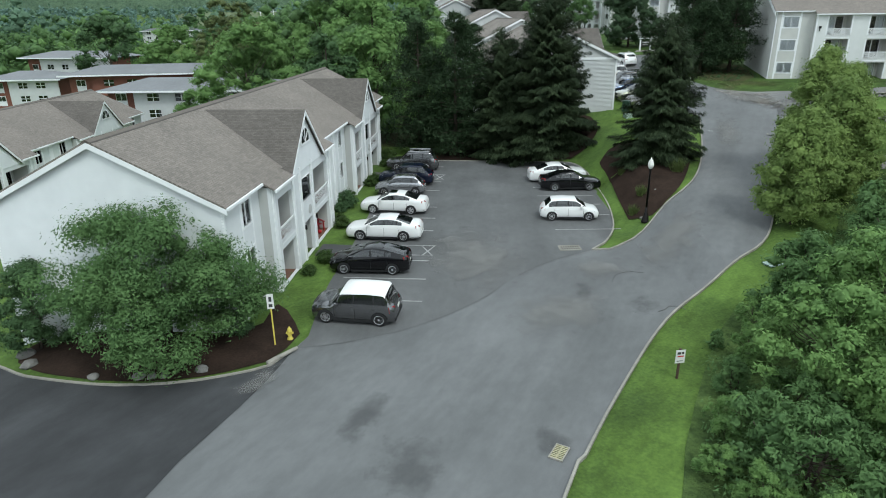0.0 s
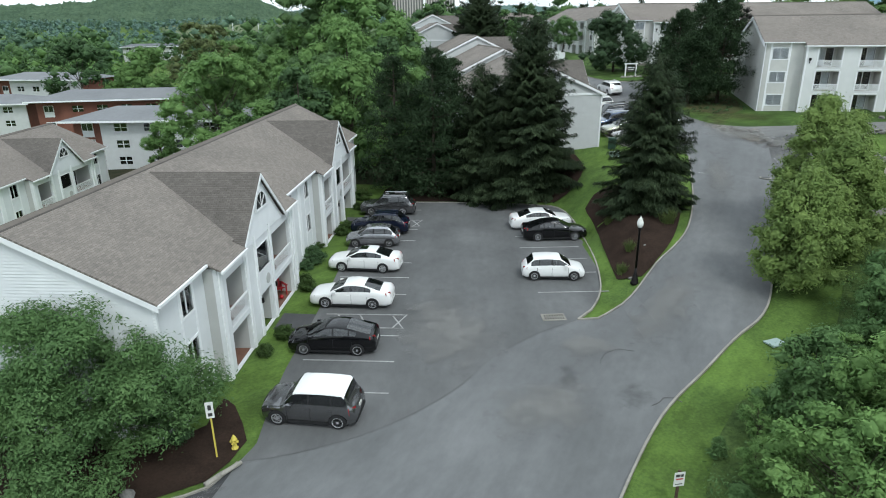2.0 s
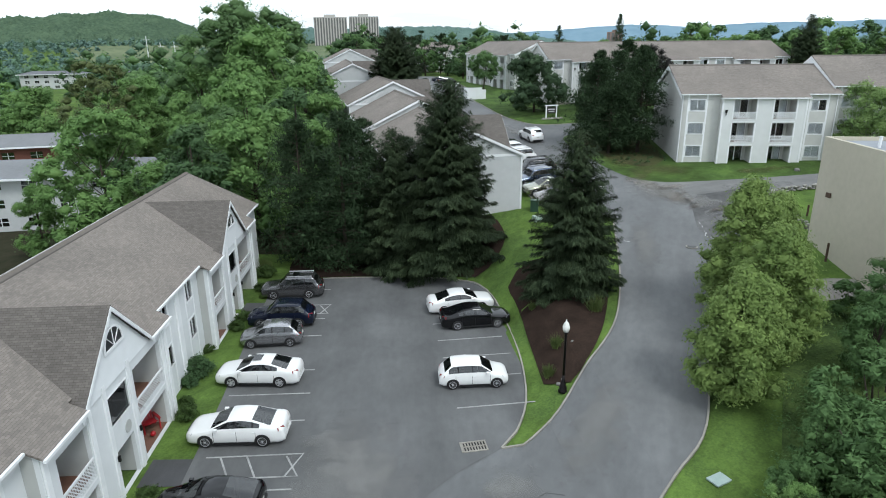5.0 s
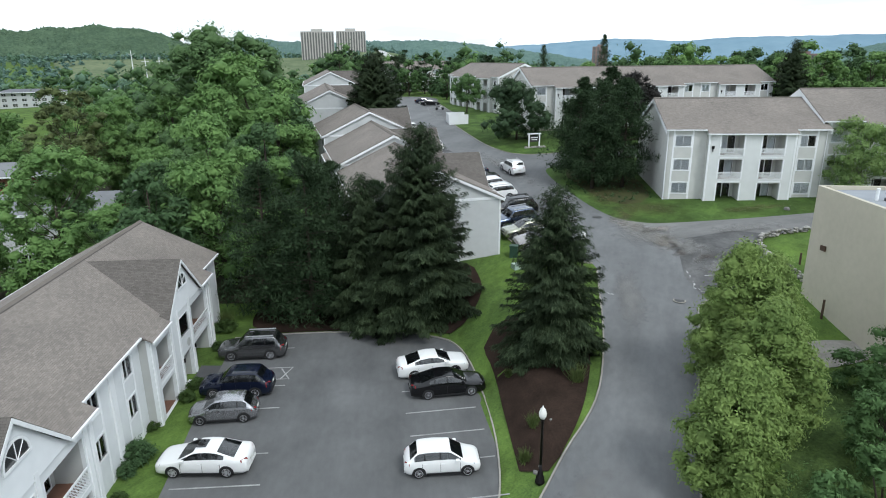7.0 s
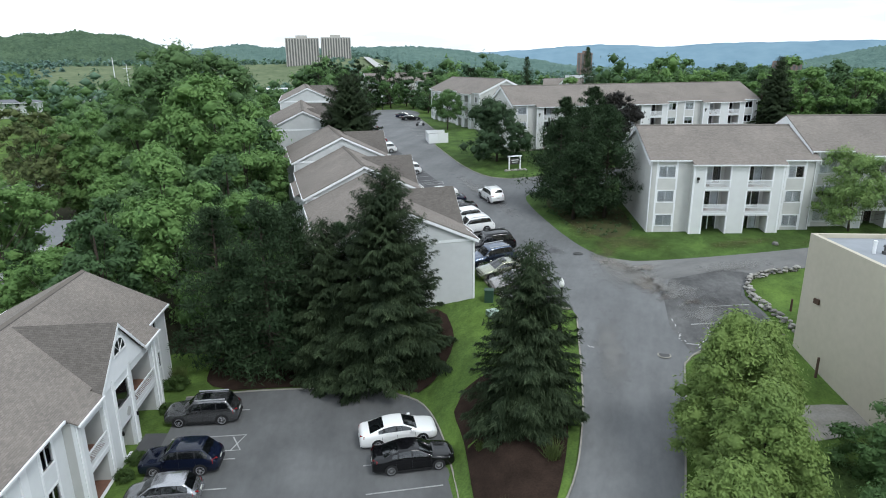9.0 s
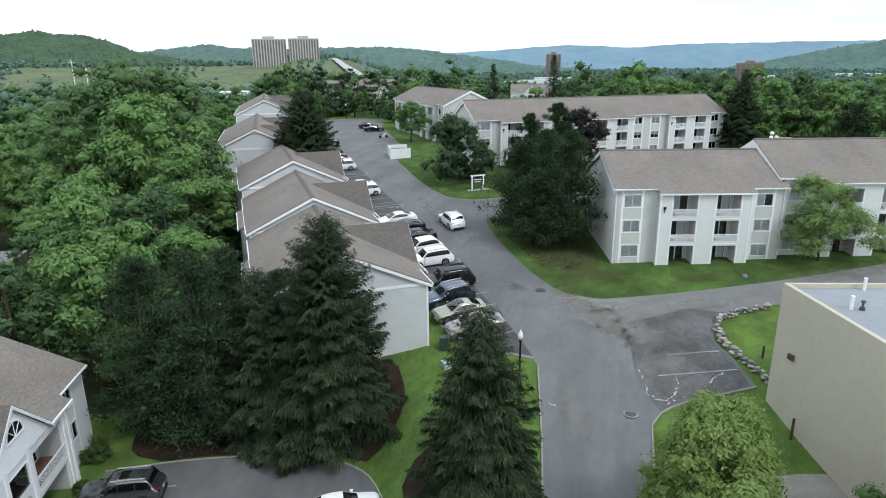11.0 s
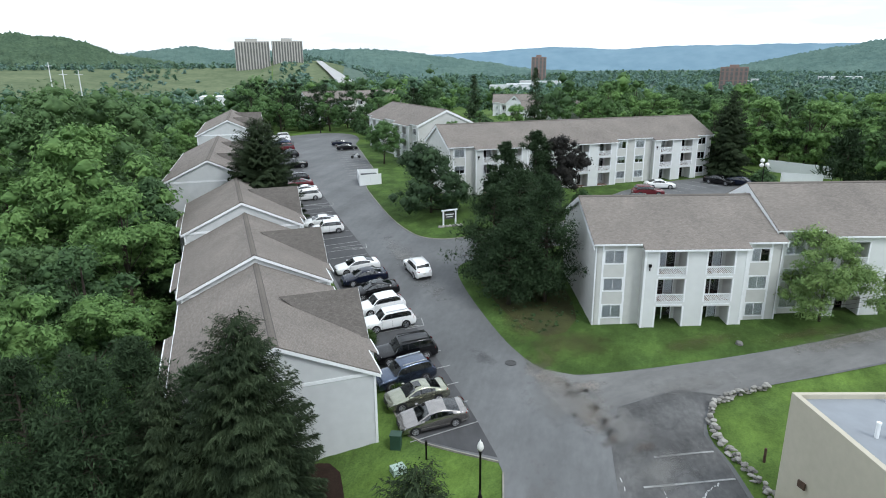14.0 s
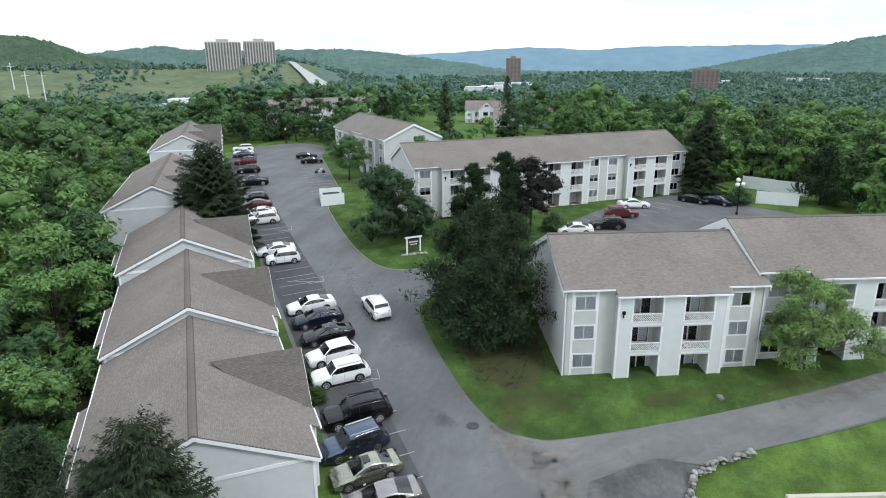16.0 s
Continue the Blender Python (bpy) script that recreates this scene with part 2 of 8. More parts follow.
NEEDLE = leaf_mat("spruce_needles", (0.046, 0.065, 0.031), (0.016, 0.025, 0.014), 0.10, 0.04)
NEEDLE_TIP = leaf_mat("spruce_tips", (0.078, 0.104, 0.053), (0.022, 0.034, 0.019), 0.12, 0.06)
NEEDLE_PINE = leaf_mat("pine_needles", (0.055, 0.086, 0.042), (0.022, 0.038, 0.019), 0.12, 0.04)



def worn(m, angle, low, high, scale=0.3, squash=0.1):
    """Long tyre-worn streaks and patches along a drive."""
    t = m.node_tree
    b = t.nodes["Principled BSDF"]
    old = b.inputs["Base Color"].links[0].from_socket
    co = t.nodes.new("ShaderNodeTexCoord").outputs["Object"]
    out = old
    for sc, rot, sq, lo, hi in ((scale, angle, squash, low, high), (scale * 0.55, angle + 20, 0.6, (low + 1) / 2, (high + 1) / 2), (scale * 7, angle, 0.5, (low + 1) / 2, (high + 1) / 2)):
        turn = t.nodes.new("ShaderNodeMapping")
        turn.inputs["Rotation"].default_value = (0, 0, radians(rot))
        thin = t.nodes.new("ShaderNodeMapping")
        thin.inputs["Scale"].default_value = (1, sq, 1)
        n = t.nodes.new("ShaderNodeTexNoise")
        n.inputs["Scale"].default_value, n.inputs["Detail"].default_value, n.inputs["Roughness"].default_value = sc, 5, 0.6
        r = t.nodes.new("ShaderNodeValToRGB")
        r.color_ramp.elements[0].position, r.color_ramp.elements[0].color = 0.34, (lo, lo, lo, 1)
        r.color_ramp.elements[1].position, r.color_ramp.elements[1].color = 0.66, (hi, hi, hi, 1)
        mx = t.nodes.new("ShaderNodeMixRGB")
        mx.blend_type, mx.inputs[0].default_value = "MULTIPLY", 1.0
        t.links.new(co, turn.inputs[0])
        t.links.new(turn.outputs[0], thin.inputs[0])
        t.links.new(thin.outputs[0], n.inputs["Vector"])
        t.links.new(n.outputs["Fac"], r.inputs[0])
        t.links.new(out, mx.inputs[1])
        t.links.new(r.outputs[0], mx.inputs[2])
        out = mx.outputs[0]
    t.links.new(out, b.inputs["Base Color"])


worn(ASPHALT, 28, 0.84, 1.12)
worn(ASPHALT_LOT, 4, 0.86, 1.12)
worn(ASPHALT_BAY, 0, 0.86, 1.12)
worn(ASPHALT_SEALED, 30, 0.80, 1.15)
worn(ASPHALT_PALE, 80, 0.84, 1.12)
worn(ASPHALT_OLD, 20, 0.72, 1.15, 0.5, 0.5)
worn(LAWN, 30, 0.70, 1.18, 0.4, 0.6)
worn(GRASS, 40, 0.72, 1.18, 0.35, 0.6)


def stain_mat(name, colour, weight):
    """A ragged stain that thins out towards its rim; the rest stays clear."""
    m = mat(name, colour, tuple(v * 0.7 for v in colour), 1.5, 0.95, spec=0.1)
    t = m.node_tree
    b = t.nodes["Principled BSDF"]
    uv = t.nodes.new("ShaderNodeTexCoord").outputs["UV"]
    ln = t.nodes.new("ShaderNodeVectorMath")
    ln.operation = "LENGTH"
    t.links.new(uv, ln.inputs[0])
    n = t.nodes.new("ShaderNodeTexNoise")
    n.inputs["Scale"].default_value, n.inputs["Detail"].default_value, n.inputs["Roughness"].default_value = 0.9, 6, 0.65
    t.links.new(t.nodes.new("ShaderNodeTexCoord").outputs["Object"], n.inputs["Vector"])
    a = t.nodes.new("ShaderNodeMath")
    a.operation = "MULTIPLY_ADD"
    t.links.new(ln.outputs["Value"], a.inputs[0])
    a.inputs[1].default_value = -0.42
    t.links.new(n.outputs["Fac"], a.inputs[2])
    r = t.nodes.new("ShaderNodeMapRange")
    r.inputs["From Min"].default_value, r.inputs["From Max"].default_value = 0.14, 0.42
    r.inputs["To Max"].default_value = weight
    t.links.new(a.outputs[0], r.inputs["Value"])
    t.links.new(r.outputs[0], b.inputs["Alpha"])
    return m


STAIN_TAR = stain_mat("tar_stain", (0.085, 0.085, 0.087), 0.32)
STAIN_DUST = stain_mat("brown_dust", (0.33, 0.295, 0.26), 0.55)
STAIN_CRUMB = stain_mat("crumbled_earth", (0.15, 0.125, 0.108), 0.45)
STAIN_DIRT = stain_mat("dried_mud", (0.25, 0.225, 0.19), 0.45)
STAIN_DRY = stain_mat("dry_grass", (0.115, 0.110, 0.050), 0.45)
STAIN_PALE = stain_mat("pale_scuffed_asphalt", (0.27, 0.265, 0.255), 0.55)

# ---- mesh helpers ----
def part(name, bm, material, parent=None, label="", smooth=False):
    """Links a bmesh as one mesh object under a thing."""
    me = bpy.data.meshes.new(name)
    bm.to_mesh(me)
    bm.free()
    for m in material if isinstance(material, (list, tuple)) else [material]:
        me.materials.append(m)
    if smooth:
        me.polygons.foreach_set("use_smooth", [True] * len(me.polygons))
    ob = new(name, me)
    ob.parent = parent
    return tagged(ob, label)


def bits(name, boxes, material, parent, label=""):
    """Alike box-shaped pieces, each an object of its own."""
    return [part(name, boxm(b), material, parent, label) for b in boxes]


def share(name, me, parent, x=0, y=0, z=0, rz=0, sc=(1, 1, 1)):
    """One more object on a mesh that alike pieces share."""
    ob = new(name, me)
    ob.parent = parent
    ob.matrix_basis = Matrix.LocRotScale((x, y, z), Euler((0, 0, radians(rz))), sc)
    return ob


def thing(name, x, y, z, rz, label, category, group="", kind=""):
    ob = new(name)
    ob.matrix_basis = pose(x, y, z, 0, 0, rz)
    return tagged(ob, label, category, group, kind)


def box(bm, x0, x1, y0, y1, z0, z1):
    v = [bm.verts.new(p) for p in ((x0, y0, z0), (x1, y0, z0), (x1, y1, z0), (x0, y1, z0), (x0, y0, z1), (x1, y0, z1), (x1, y1, z1), (x0, y1, z1))]
    for f in ((3, 2, 1, 0), (4, 5, 6, 7), (0, 1, 5, 4), (1, 2, 6, 5), (2, 3, 7, 6), (3, 0, 4, 7)):
        bm.faces.new([v[i] for i in f])
    return v


def boxm(*boxes):
    bm = bmesh.new()
    for b in boxes:
        box(bm, *b)
    return bm


def prism(bm, pts, x0, x1, axis="x"):
    """A polygon of (a, z) pairs pushed from x0 to x1 along an axis."""
    def at(a, z, k):
        return (k, a, z) if axis == "x" else (a, k, z)
    lo, hi = [bm.verts.new(at(a, z, x0)) for a, z in pts], [bm.verts.new(at(a, z, x1)) for a, z in pts]
    bm.faces.new(lo)
    bm.faces.new(hi[::-1])
    for i in range(len(pts)):
        j = (i + 1) % len(pts)
        bm.faces.new((lo[i], hi[i], hi[j], lo[j]))
    bmesh.ops.recalc_face_normals(bm, faces=bm.faces)


def tube(bm, a, b, ra, rb, n=8, cap=True):
    """A tapered round bar from a to b."""
    a, b = Vector(a), Vector(b)
    q = (b - a).to_track_quat("Z", "Y")
    ring = []
    for p, r in ((a, ra), (b, rb)):
        ring.append([bm.verts.new(p + q @ Vector((r * math.cos(2 * math.pi * i / n), r * math.sin(2 * math.pi * i / n), 0))) for i in range(n)])
    for i in range(n):
        j = (i + 1) % n
        bm.faces.new((ring[0][i], ring[0][j], ring[1][j], ring[1][i]))
    if cap:
        bm.faces.new(ring[0][::-1])
        bm.faces.new(ring[1])


def lathe(bm, prof, n=12, x=0, y=0):
    """A turned shape from (radius, height) pairs."""
    rings = [[bm.verts.new((x + r * math.cos(2 * math.pi * i / n), y + r * math.sin(2 * math.pi * i / n), z)) for i in range(n)] for r, z in prof]
    for a, b in zip(rings, rings[1:]):
        for i in range(n):
            j = (i + 1) % n
            bm.faces.new((a[i], a[j], b[j], b[i]))
    bm.faces.new(rings[0][::-1])
    bm.faces.new(rings[-1])


# ---- the ground ----
RISE = ((-200, -1.5), (20, -1.0), (39, -0.4), (44, 0.15), (48, 0.6), (54, 1.0), (64, 2.1), (81, 3.5), (86, 4.1), (92, 5.0), (101, 5.7), (114, 6.5), (128, 7.3), (147, 8.2), (164, 9.2), (217, 10.2), (300, 10.6))
EDGE = ((13.8, -100), (13.8, 57), (10, 64), (6, 74), (4, 100), (1, 140), (-4, 200), (-10, 400))
RU, RZ = zip(*RISE)
EX, EY = zip(*EDGE)


def ease(t):
    t = np.clip(t, 0, 1)
    return t * t * (3 - 2 * t)


def ground_z(x, y):
    """Height of the ground: a level car park, and a drive that climbs past it."""
    x, y = np.asarray(x, float), np.asarray(y, float)
    high = np.interp(y + 0.6 * x, RU, RZ)
    low = -0.5 + np.interp(y, (27, 33, 62), (-0.3, 0, 0.1)) - 3.2 * ease((-16 - x) / 18) - 2.5 * ease((-40 - x) / 60)
    z = low + (high - low) * ease((x - np.interp(y, EY, EX)) / np.interp(y, (55, 66), (4, 10)))
    z = z - 12 * ease((x - 110) / 150) * ease((y - 90) / 100)      # the valley to the east
    far = np.hypot(x, y - 60)
    turn = np.degrees(np.arctan2(x, y - 40))
    slope = 44 * ease((far - 800) / 800) * ease((14 - turn) / 12)      # meadows climbing towards the north-west
    knoll = 11.5 * np.exp(-((x + 150) ** 2 + (y - 385) ** 2) / 9800)
    return z - 13 * ease((far - 200) / 420) + slope + knoll


def gz(x, y):
    return float(ground_z(x, y))


def inside(px, py, poly):
    c = np.zeros(len(px), bool)
    n = len(poly)
    for i in range(n):
        (xa, ya), (xb, yb) = poly[i], poly[(i + 1) % n]
        if ya != yb:
            c ^= ((ya > py) != (yb > py)) & (px < (xb - xa) * (py - ya) / (yb - ya) + xa)
    return c


def smooth_line(pts, step=1.0):
    """A rounded line through the points, cut into short steps."""
    p = [Vector((*q, 0)) for q in pts]
    out = []
    for i in range(len(p) - 1):
        a, b, c, d = p[max(i - 1, 0)], p[i], p[i + 1], p[min(i + 2, len(p) - 1)]
        n = max(1, int((c - b).length / step))
        for k in range(n):
            t = k / n
            v = 0.5 * (2 * b + (c - a) * t + (2 * a - 5 * b + 4 * c - d) * t * t + (3 * b - a - 3 * c + d) * t ** 3)
            out.append((v.x, v.y))
    return out + [tuple(pts[-1])]


LAID = []


def sheet(name, poly, step, lift, material, label, category, kind="structure"):
    """A surface laid over the ground within an outline."""
    from_x, from_y = np.array(poly).T
    gx, gy = np.meshgrid(np.arange(from_x.min(), from_x.max(), step), np.arange(from_y.min(), from_y.max(), step))
    gx, gy = gx.ravel() + 0.013, gy.ravel() + 0.017
    keep = inside(gx, gy, poly)
    n = len(poly)
    edge = []
    for i in range(n):
        a, b = Vector(poly[i]), Vector(poly[(i + 1) % n])
        k = max(1, int((b - a).length / step))
        edge += [a.lerp(b, j / k) for j in range(k)]
    verts = edge + [Vector(p) for p in zip(gx[keep], gy[keep])]
    m = len(edge)
    v, _, f, *_ = geometry.delaunay_2d_cdt(verts, [(i, (i + 1) % m) for i in range(m)], [], 1, 1e-4)
    me = bpy.data.meshes.new(name)
    xy = np.array([tuple(p) for p in v])
    z = ground_z(xy[:, 0], xy[:, 1]) + lift
    LAID.append(poly)
    me.from_pydata([(float(a), float(b), float(c)) for (a, b), c in zip(xy, z)], [], f)
    me.materials.append(material)
    return tagged(new(name, me), label, category, "", kind)


def ribbon(name, line, wide, low, high, material, parent=None, label="", category="", kind="", gap=0.0):
    """A bar of a given width swept along a line on the ground."""
    bm = bmesh.new()
    rows = []
    for i, (x, y) in enumerate(line):
        a, b = Vector(line[max(i - 1, 0)]), Vector(line[min(i + 1, len(line) - 1)])
        d = (b - a).normalized()
        n = Vector((-d.y, d.x)) * wide / 2
        z = gz(x, y)
        rows.append([bm.verts.new(q) for q in ((x + n.x, y + n.y, z + low), (x + n.x, y + n.y, z + high), (x - n.x, y - n.y, z + high), (x - n.x, y - n.y, z + low))])
    for a, b in zip(rows, rows[1:]):
        for i in range(3):
            bm.faces.new((a[i], b[i], b[i + 1], a[i + 1]))
    bm.faces.new(rows[0])
    bm.faces.new(rows[-1][::-1])
    bmesh.ops.recalc_face_normals(bm, faces=bm.faces)
    ob = part(name, bm, material, parent, label)
    return tagged(ob, "", category, "", kind)


def make_ground():
    """One sheet, fine near the camera and coarse towards the horizon."""
    def axis(lo, hi, step, end):
        near = list(np.arange(lo, hi + 0.1, step))
        out, v, s = [], hi, step
        while v < end:
            s *= 1.16
            v += s
            out.append(v)
        back, v, s = [], lo, step
        while v > -end:
            s *= 1.16
            v -= s
            back.append(v)
        return np.array(back[::-1] + near + out)
    xs, ys = axis(-45, 115, 1.25, 4600), axis(-5, 225, 1.25, 4600)
    gx, gy = np.meshgrid(xs, ys)
    z = ground_z(gx, gy)
    nx, ny = len(xs), len(ys)
    i = np.arange(nx * ny).reshape(ny, nx)
    quads = np.stack([i[:-1, :-1], i[:-1, 1:], i[1:, 1:], i[1:, :-1]], -1).reshape(-1, 4)
    me = bpy.data.meshes.new("ground")
    me.from_pydata(np.stack([gx.ravel(), gy.ravel(), z.ravel()], -1).tolist(), [], quads.tolist())
    me.materials.append(GRASS)
    me.polygons.foreach_set("use_smooth", [True] * len(me.polygons))
    return tagged(new("ground", me), "mown green grass over gently rising ground", "ground", "", "structure")


ground = make_ground()

# ---- roads, kerbs and beds ----
LEFT_KERB = smooth_line([(-32, 35), (-22.6, 28.0), (-19.7, 26.1), (-16.2, 24.9), (-12.7, 24.9), (-10.3, 25.5), (-8.4, 26.4), (-7.6, 27.9)])
RIGHT_KERB = smooth_line([(-9, -30), (-2, 2), (4.15, 17.4), (5.3, 19.5), (7.4, 23.2), (10.7, 28.5), (13.6, 32.1), (18.0, 35.9), (21.7, 39.4), (26.3, 47.6), (31.0, 55.6), (33.6, 60.3), (34.8, 61.2), (37.3, 61.8), (43.2, 61.8)])
LOT_LEFT = smooth_line([(-7.1, 29.2), (-7.1, 35.0), (-6.7, 40.0), (-6.2, 48.0), (-5.9, 57.0), (-5.5, 64.0), (-5.2, 69.5)])
LOT_BACK = smooth_line([(-5.2, 69.5), (-0.3, 69.6), (5.3, 69.0), (9.5, 67.9), (12.0, 65.6), (13.6, 63.0), (14.3, 59.9), (14.45, 56.8), (14.3, 53.0), (13.9, 49.3), (13.0, 45.2), (11.6, 42.2), (10.4, 40.8)])
ISLAND_R = smooth_line([(10.4, 40.8), (11.7, 40.9), (15.6, 44.7), (19.1, 48.3), (21.3, 51.3), (23.55, 56.0), (25.6, 61.3), (28.4, 69.4)])
B_KERB = [(28.4, 70.5), (26.0, 72.2), (23.5, 74.1), (22.4, 75.6), (22.0, 79.4)]
B_FRONT = [(21.6, 84), (20.2, 100), (18.6, 115), (17.0, 130), (15.0, 147), (13.2, 165), (11.0, 190), (10.0, 215), (11, 232), (16, 241)]
FAR_END = smooth_line([(16, 241), (23, 245), (30, 246), (36, 240), (37, 228), (34.4, 214)])
E_KERB = smooth_line([(34.4, 214), (34.0, 190), (33.4, 168), (30.9, 161), (29.6, 152), (30.0, 140), (31.0, 128.7), (32.7, 121), (35.0, 118.2), (38.5, 117.5), (48, 118.5), (60, 121)])
C_LAWN = smooth_line([(60, 111), (46, 109.6), (38.5, 108.6), (35.6, 106.8), (34.6, 104), (34.2, 98), (34.3, 90), (34.8, 84.4), (36.0, 80.6), (38.6, 78.7), (45.0, 77.9), (53.5, 77.5), (62.9, 77.6), (71, 78.1), (100, 80)])
LOWER_C = smooth_line([(100, 73), (80, 73), (62, 72.6), (52, 72.6), (48.5, 72.0), (46.0, 70.8), (44.2, 68.4), (43.8, 65.2), (43.2, 61.8)])

road_outline = LEFT_KERB + LOT_LEFT + LOT_BACK[1:] + ISLAND_R[1:] + B_KERB + B_FRONT + FAR_END[1:] + E_KERB[1:] + C_LAWN + LOWER_C + RIGHT_KERB[::-1][1:] + [(-40, -30), (-40, 20)]
road = sheet("road", road_outline, 1.25, 0.05, ASPHALT, "grey asphalt drive with tyre-darkened lanes and cracks", "road")
LOT_SEAM = [(-7.5, 27.95), (-5.0, 28.5), (-1.5, 30.0), (2.0, 32.8), (4.5, 36.2), (7.5, 39.0), (10.4, 40.75)]
lot = sheet("road_car_park", LOT_LEFT + LOT_BACK[1:] + smooth_line(LOT_SEAM[::-1])[1:], 1.25, 0.058, ASPHALT_LOT, "worn dark grey asphalt of the car park", "car park")
bay_b = sheet("road_parking_bays_row", [(23.7, 74.3), (26.1, 72.5), (28.5, 70.9), (28.0, 78), (26.9, 90), (26.0, 103), (24.6, 118), (22.6, 135), (20.4, 155), (18.2, 178), (17.0, 205), (17.6, 226), (11.2, 226), (10.4, 215), (11.4, 190), (13.6, 165), (15.4, 147), (17.4, 130), (19.0, 115), (20.6, 100), (22.0, 84), (22.4, 79.4), (22.6, 75.7)], 1.25, 0.058, ASPHALT_BAY, "dark asphalt parking bays along the grey row houses", "parking bays")
drive_dark = sheet("road_side_drive", LEFT_KERB + [(-8.2, 25.2), (-8.9, 22.9), (-10.1, 19.6), (-10.6, 17.4), (-11.6, 10), (-13, -5), (-39, -5), (-39, 20)], 1.25, 0.058, ASPHALT_SEALED, "freshly sealed dark asphalt of the side drive", "drive")
old_lot = sheet("road_old_yard", [(34.9, 61.5), (37.3, 62.1), (42.9, 62.1), (43.5, 65.2), (43.9, 68.6), (45.8, 71.1), (48.4, 72.3), (45.5, 74.2), (39.5, 73.5), (36.8, 69.5), (35.2, 65.5)], 1.0, 0.058, ASPHALT_OLD, "cracked and patched old asphalt yard", "yard")
side_street = sheet("road_side_street", [(36.0, 80.4), (38.6, 78.5), (45, 77.7), (53.5, 77.3), (62.9, 77.4), (71, 77.9), (100, 79.8), (100, 73.2), (80, 73.2), (62, 72.8), (52, 72.8), (48.4, 72.35), (45.5, 74.3), (39.5, 73.6), (37.2, 72.4), (35.4, 73.6), (34.6, 76.5), (34.9, 79.5)], 1.0, 0.060, ASPHALT_PALE, "pale worn asphalt of the side street", "road")
back_lot = sheet("road_back_car_park", [(60, 121), (48, 118.5), (47, 110.5), (60, 111), (75, 114), (90, 117), (106, 121.5), (102.6, 128), (101.4, 138.5), (98, 141.6), (87, 140.2), (74.5, 135.2), (65.4, 129)], 1.5, 0.060, ASPHALT_LOT, "grey asphalt car park behind the flats", "car park")

for upper in LAID[1:]:                    # the drive dips under the surfaces laid over it
    at = np.array([v.co[:] for v in road.data.vertices])
    for k in np.flatnonzero(inside(at[:, 0], at[:, 1], upper)):
        road.data.vertices[int(k)].co.z -= 0.025


def wander(pts, seed, amp=0.12, step=0.45):
    """A crack: a line that strays a little."""
    r = random.Random(seed)
    return [(x + r.uniform(-amp, amp), y + r.uniform(-amp, amp)) for x, y in smooth_line(pts, step)]


for k, pts in enumerate(([(10.3, 35.2), (10.9, 36.4), (11.8, 36.9), (12.6, 36.6)], [(12.0, 31.2), (12.7, 31.9), (13.6, 31.6)], [(38, 67), (39.5, 68.5), (41, 69.5), (43, 70.5)], [(37.5, 65.5), (38.6, 68.2), (39.5, 70.5), (40, 72.5)], [(37.0, 72.5), (40.5, 72.9), (44.5, 73.2)])):
    ribbon("crack", wander(pts, k), 0.04, 0.055, 0.075, SEAL, road, "tar-filled crack")


STAINS = []


def stain(x, y, rx, ry, rz, material, label, base=None):
    """A flat stain draped on the ground."""
    lift = 0.080 + 0.003 * len(STAINS)
    STAINS.append((x, y))
    bm = bmesh.new()
    uv = bm.loops.layers.uv.new("UVMap")
    n = 10
    grid = []
    for i in range(n + 1):
        for j in range(n + 1):
            u, v = i / n * 2 - 1, j / n * 2 - 1
            a = radians(rz)
            px, py = x + u * rx * math.cos(a) - v * ry * math.sin(a), y + u * rx * math.sin(a) + v * ry * math.cos(a)
            grid.append((bm.verts.new((px, py, gz(px, py) + lift)), (u, v)))
    for i in range(n):
        for j in range(n):
            q = [grid[k] for k in (i * (n + 1) + j, (i + 1) * (n + 1) + j, (i + 1) * (n + 1) + j + 1, i * (n + 1) + j + 1)]
            f = bm.faces.new([k[0] for k in q])
            for lp, k in zip(f.loops, q):
                lp[uv].uv = k[1]
    part("stain", bm, material, base or road, label)


for q in ((-3.4, 22.2, 0.9, 2.0, -20), (8.4, 34.0, 0.7, 1.6, -15), (4.3, 20.4, 1.0, 1.2, 0), (11.4, 32.0, 1.4, 1.0, 40), (-1.5, 19.0, 1.5, 2.0, 0), (40.5, 68.0, 3.0, 3.6, 10), (31.5, 84.0, 1.0, 2.4, 10)):
    stain(*q, STAIN_TAR, "dark tar stain")
for q in ((36.2, 77.0, 1.1, 3.8, 6), (36.8, 73.4, 1.2, 3.4, -8), (38.4, 76.9, 2.2, 0.9, -8), (35.0, 79.6, 0.8, 1.6, 30)):
    stain(*q, STAIN_DUST, "pale brown dust washed over the asphalt")
for q in ((37.2, 70.0, 1.5, 0.8, 25), (39.0, 68.6, 1.2, 0.9, 0), (37.9, 72.0, 1.3, 0.45, 50)):
    stain(*q, STAIN_CRUMB, "crumbled asphalt with brown earth showing")
for q in ((36.3, 77.9, 1.7, 4.6, 10), (37.2, 73.6, 2.0, 4.0, -5), (66.5, 77.0, 9.0, 1.5, 2), ):
    stain(*q, STAIN_DIRT, "dried brown mud on the asphalt")
for q in ((40.0, 84.0, 5.0, 3.2, -20), (37.0, 90.0, 2.2, 5.0, 0), (52.0, 80.6, 5.0, 1.6, 5), (36.8, 82.0, 2.0, 2.0, 0), (62, 79.0, 6.0, 1.2, 3)):
    stain(*q, STAIN_DRY, "dry brownish grass", ground)
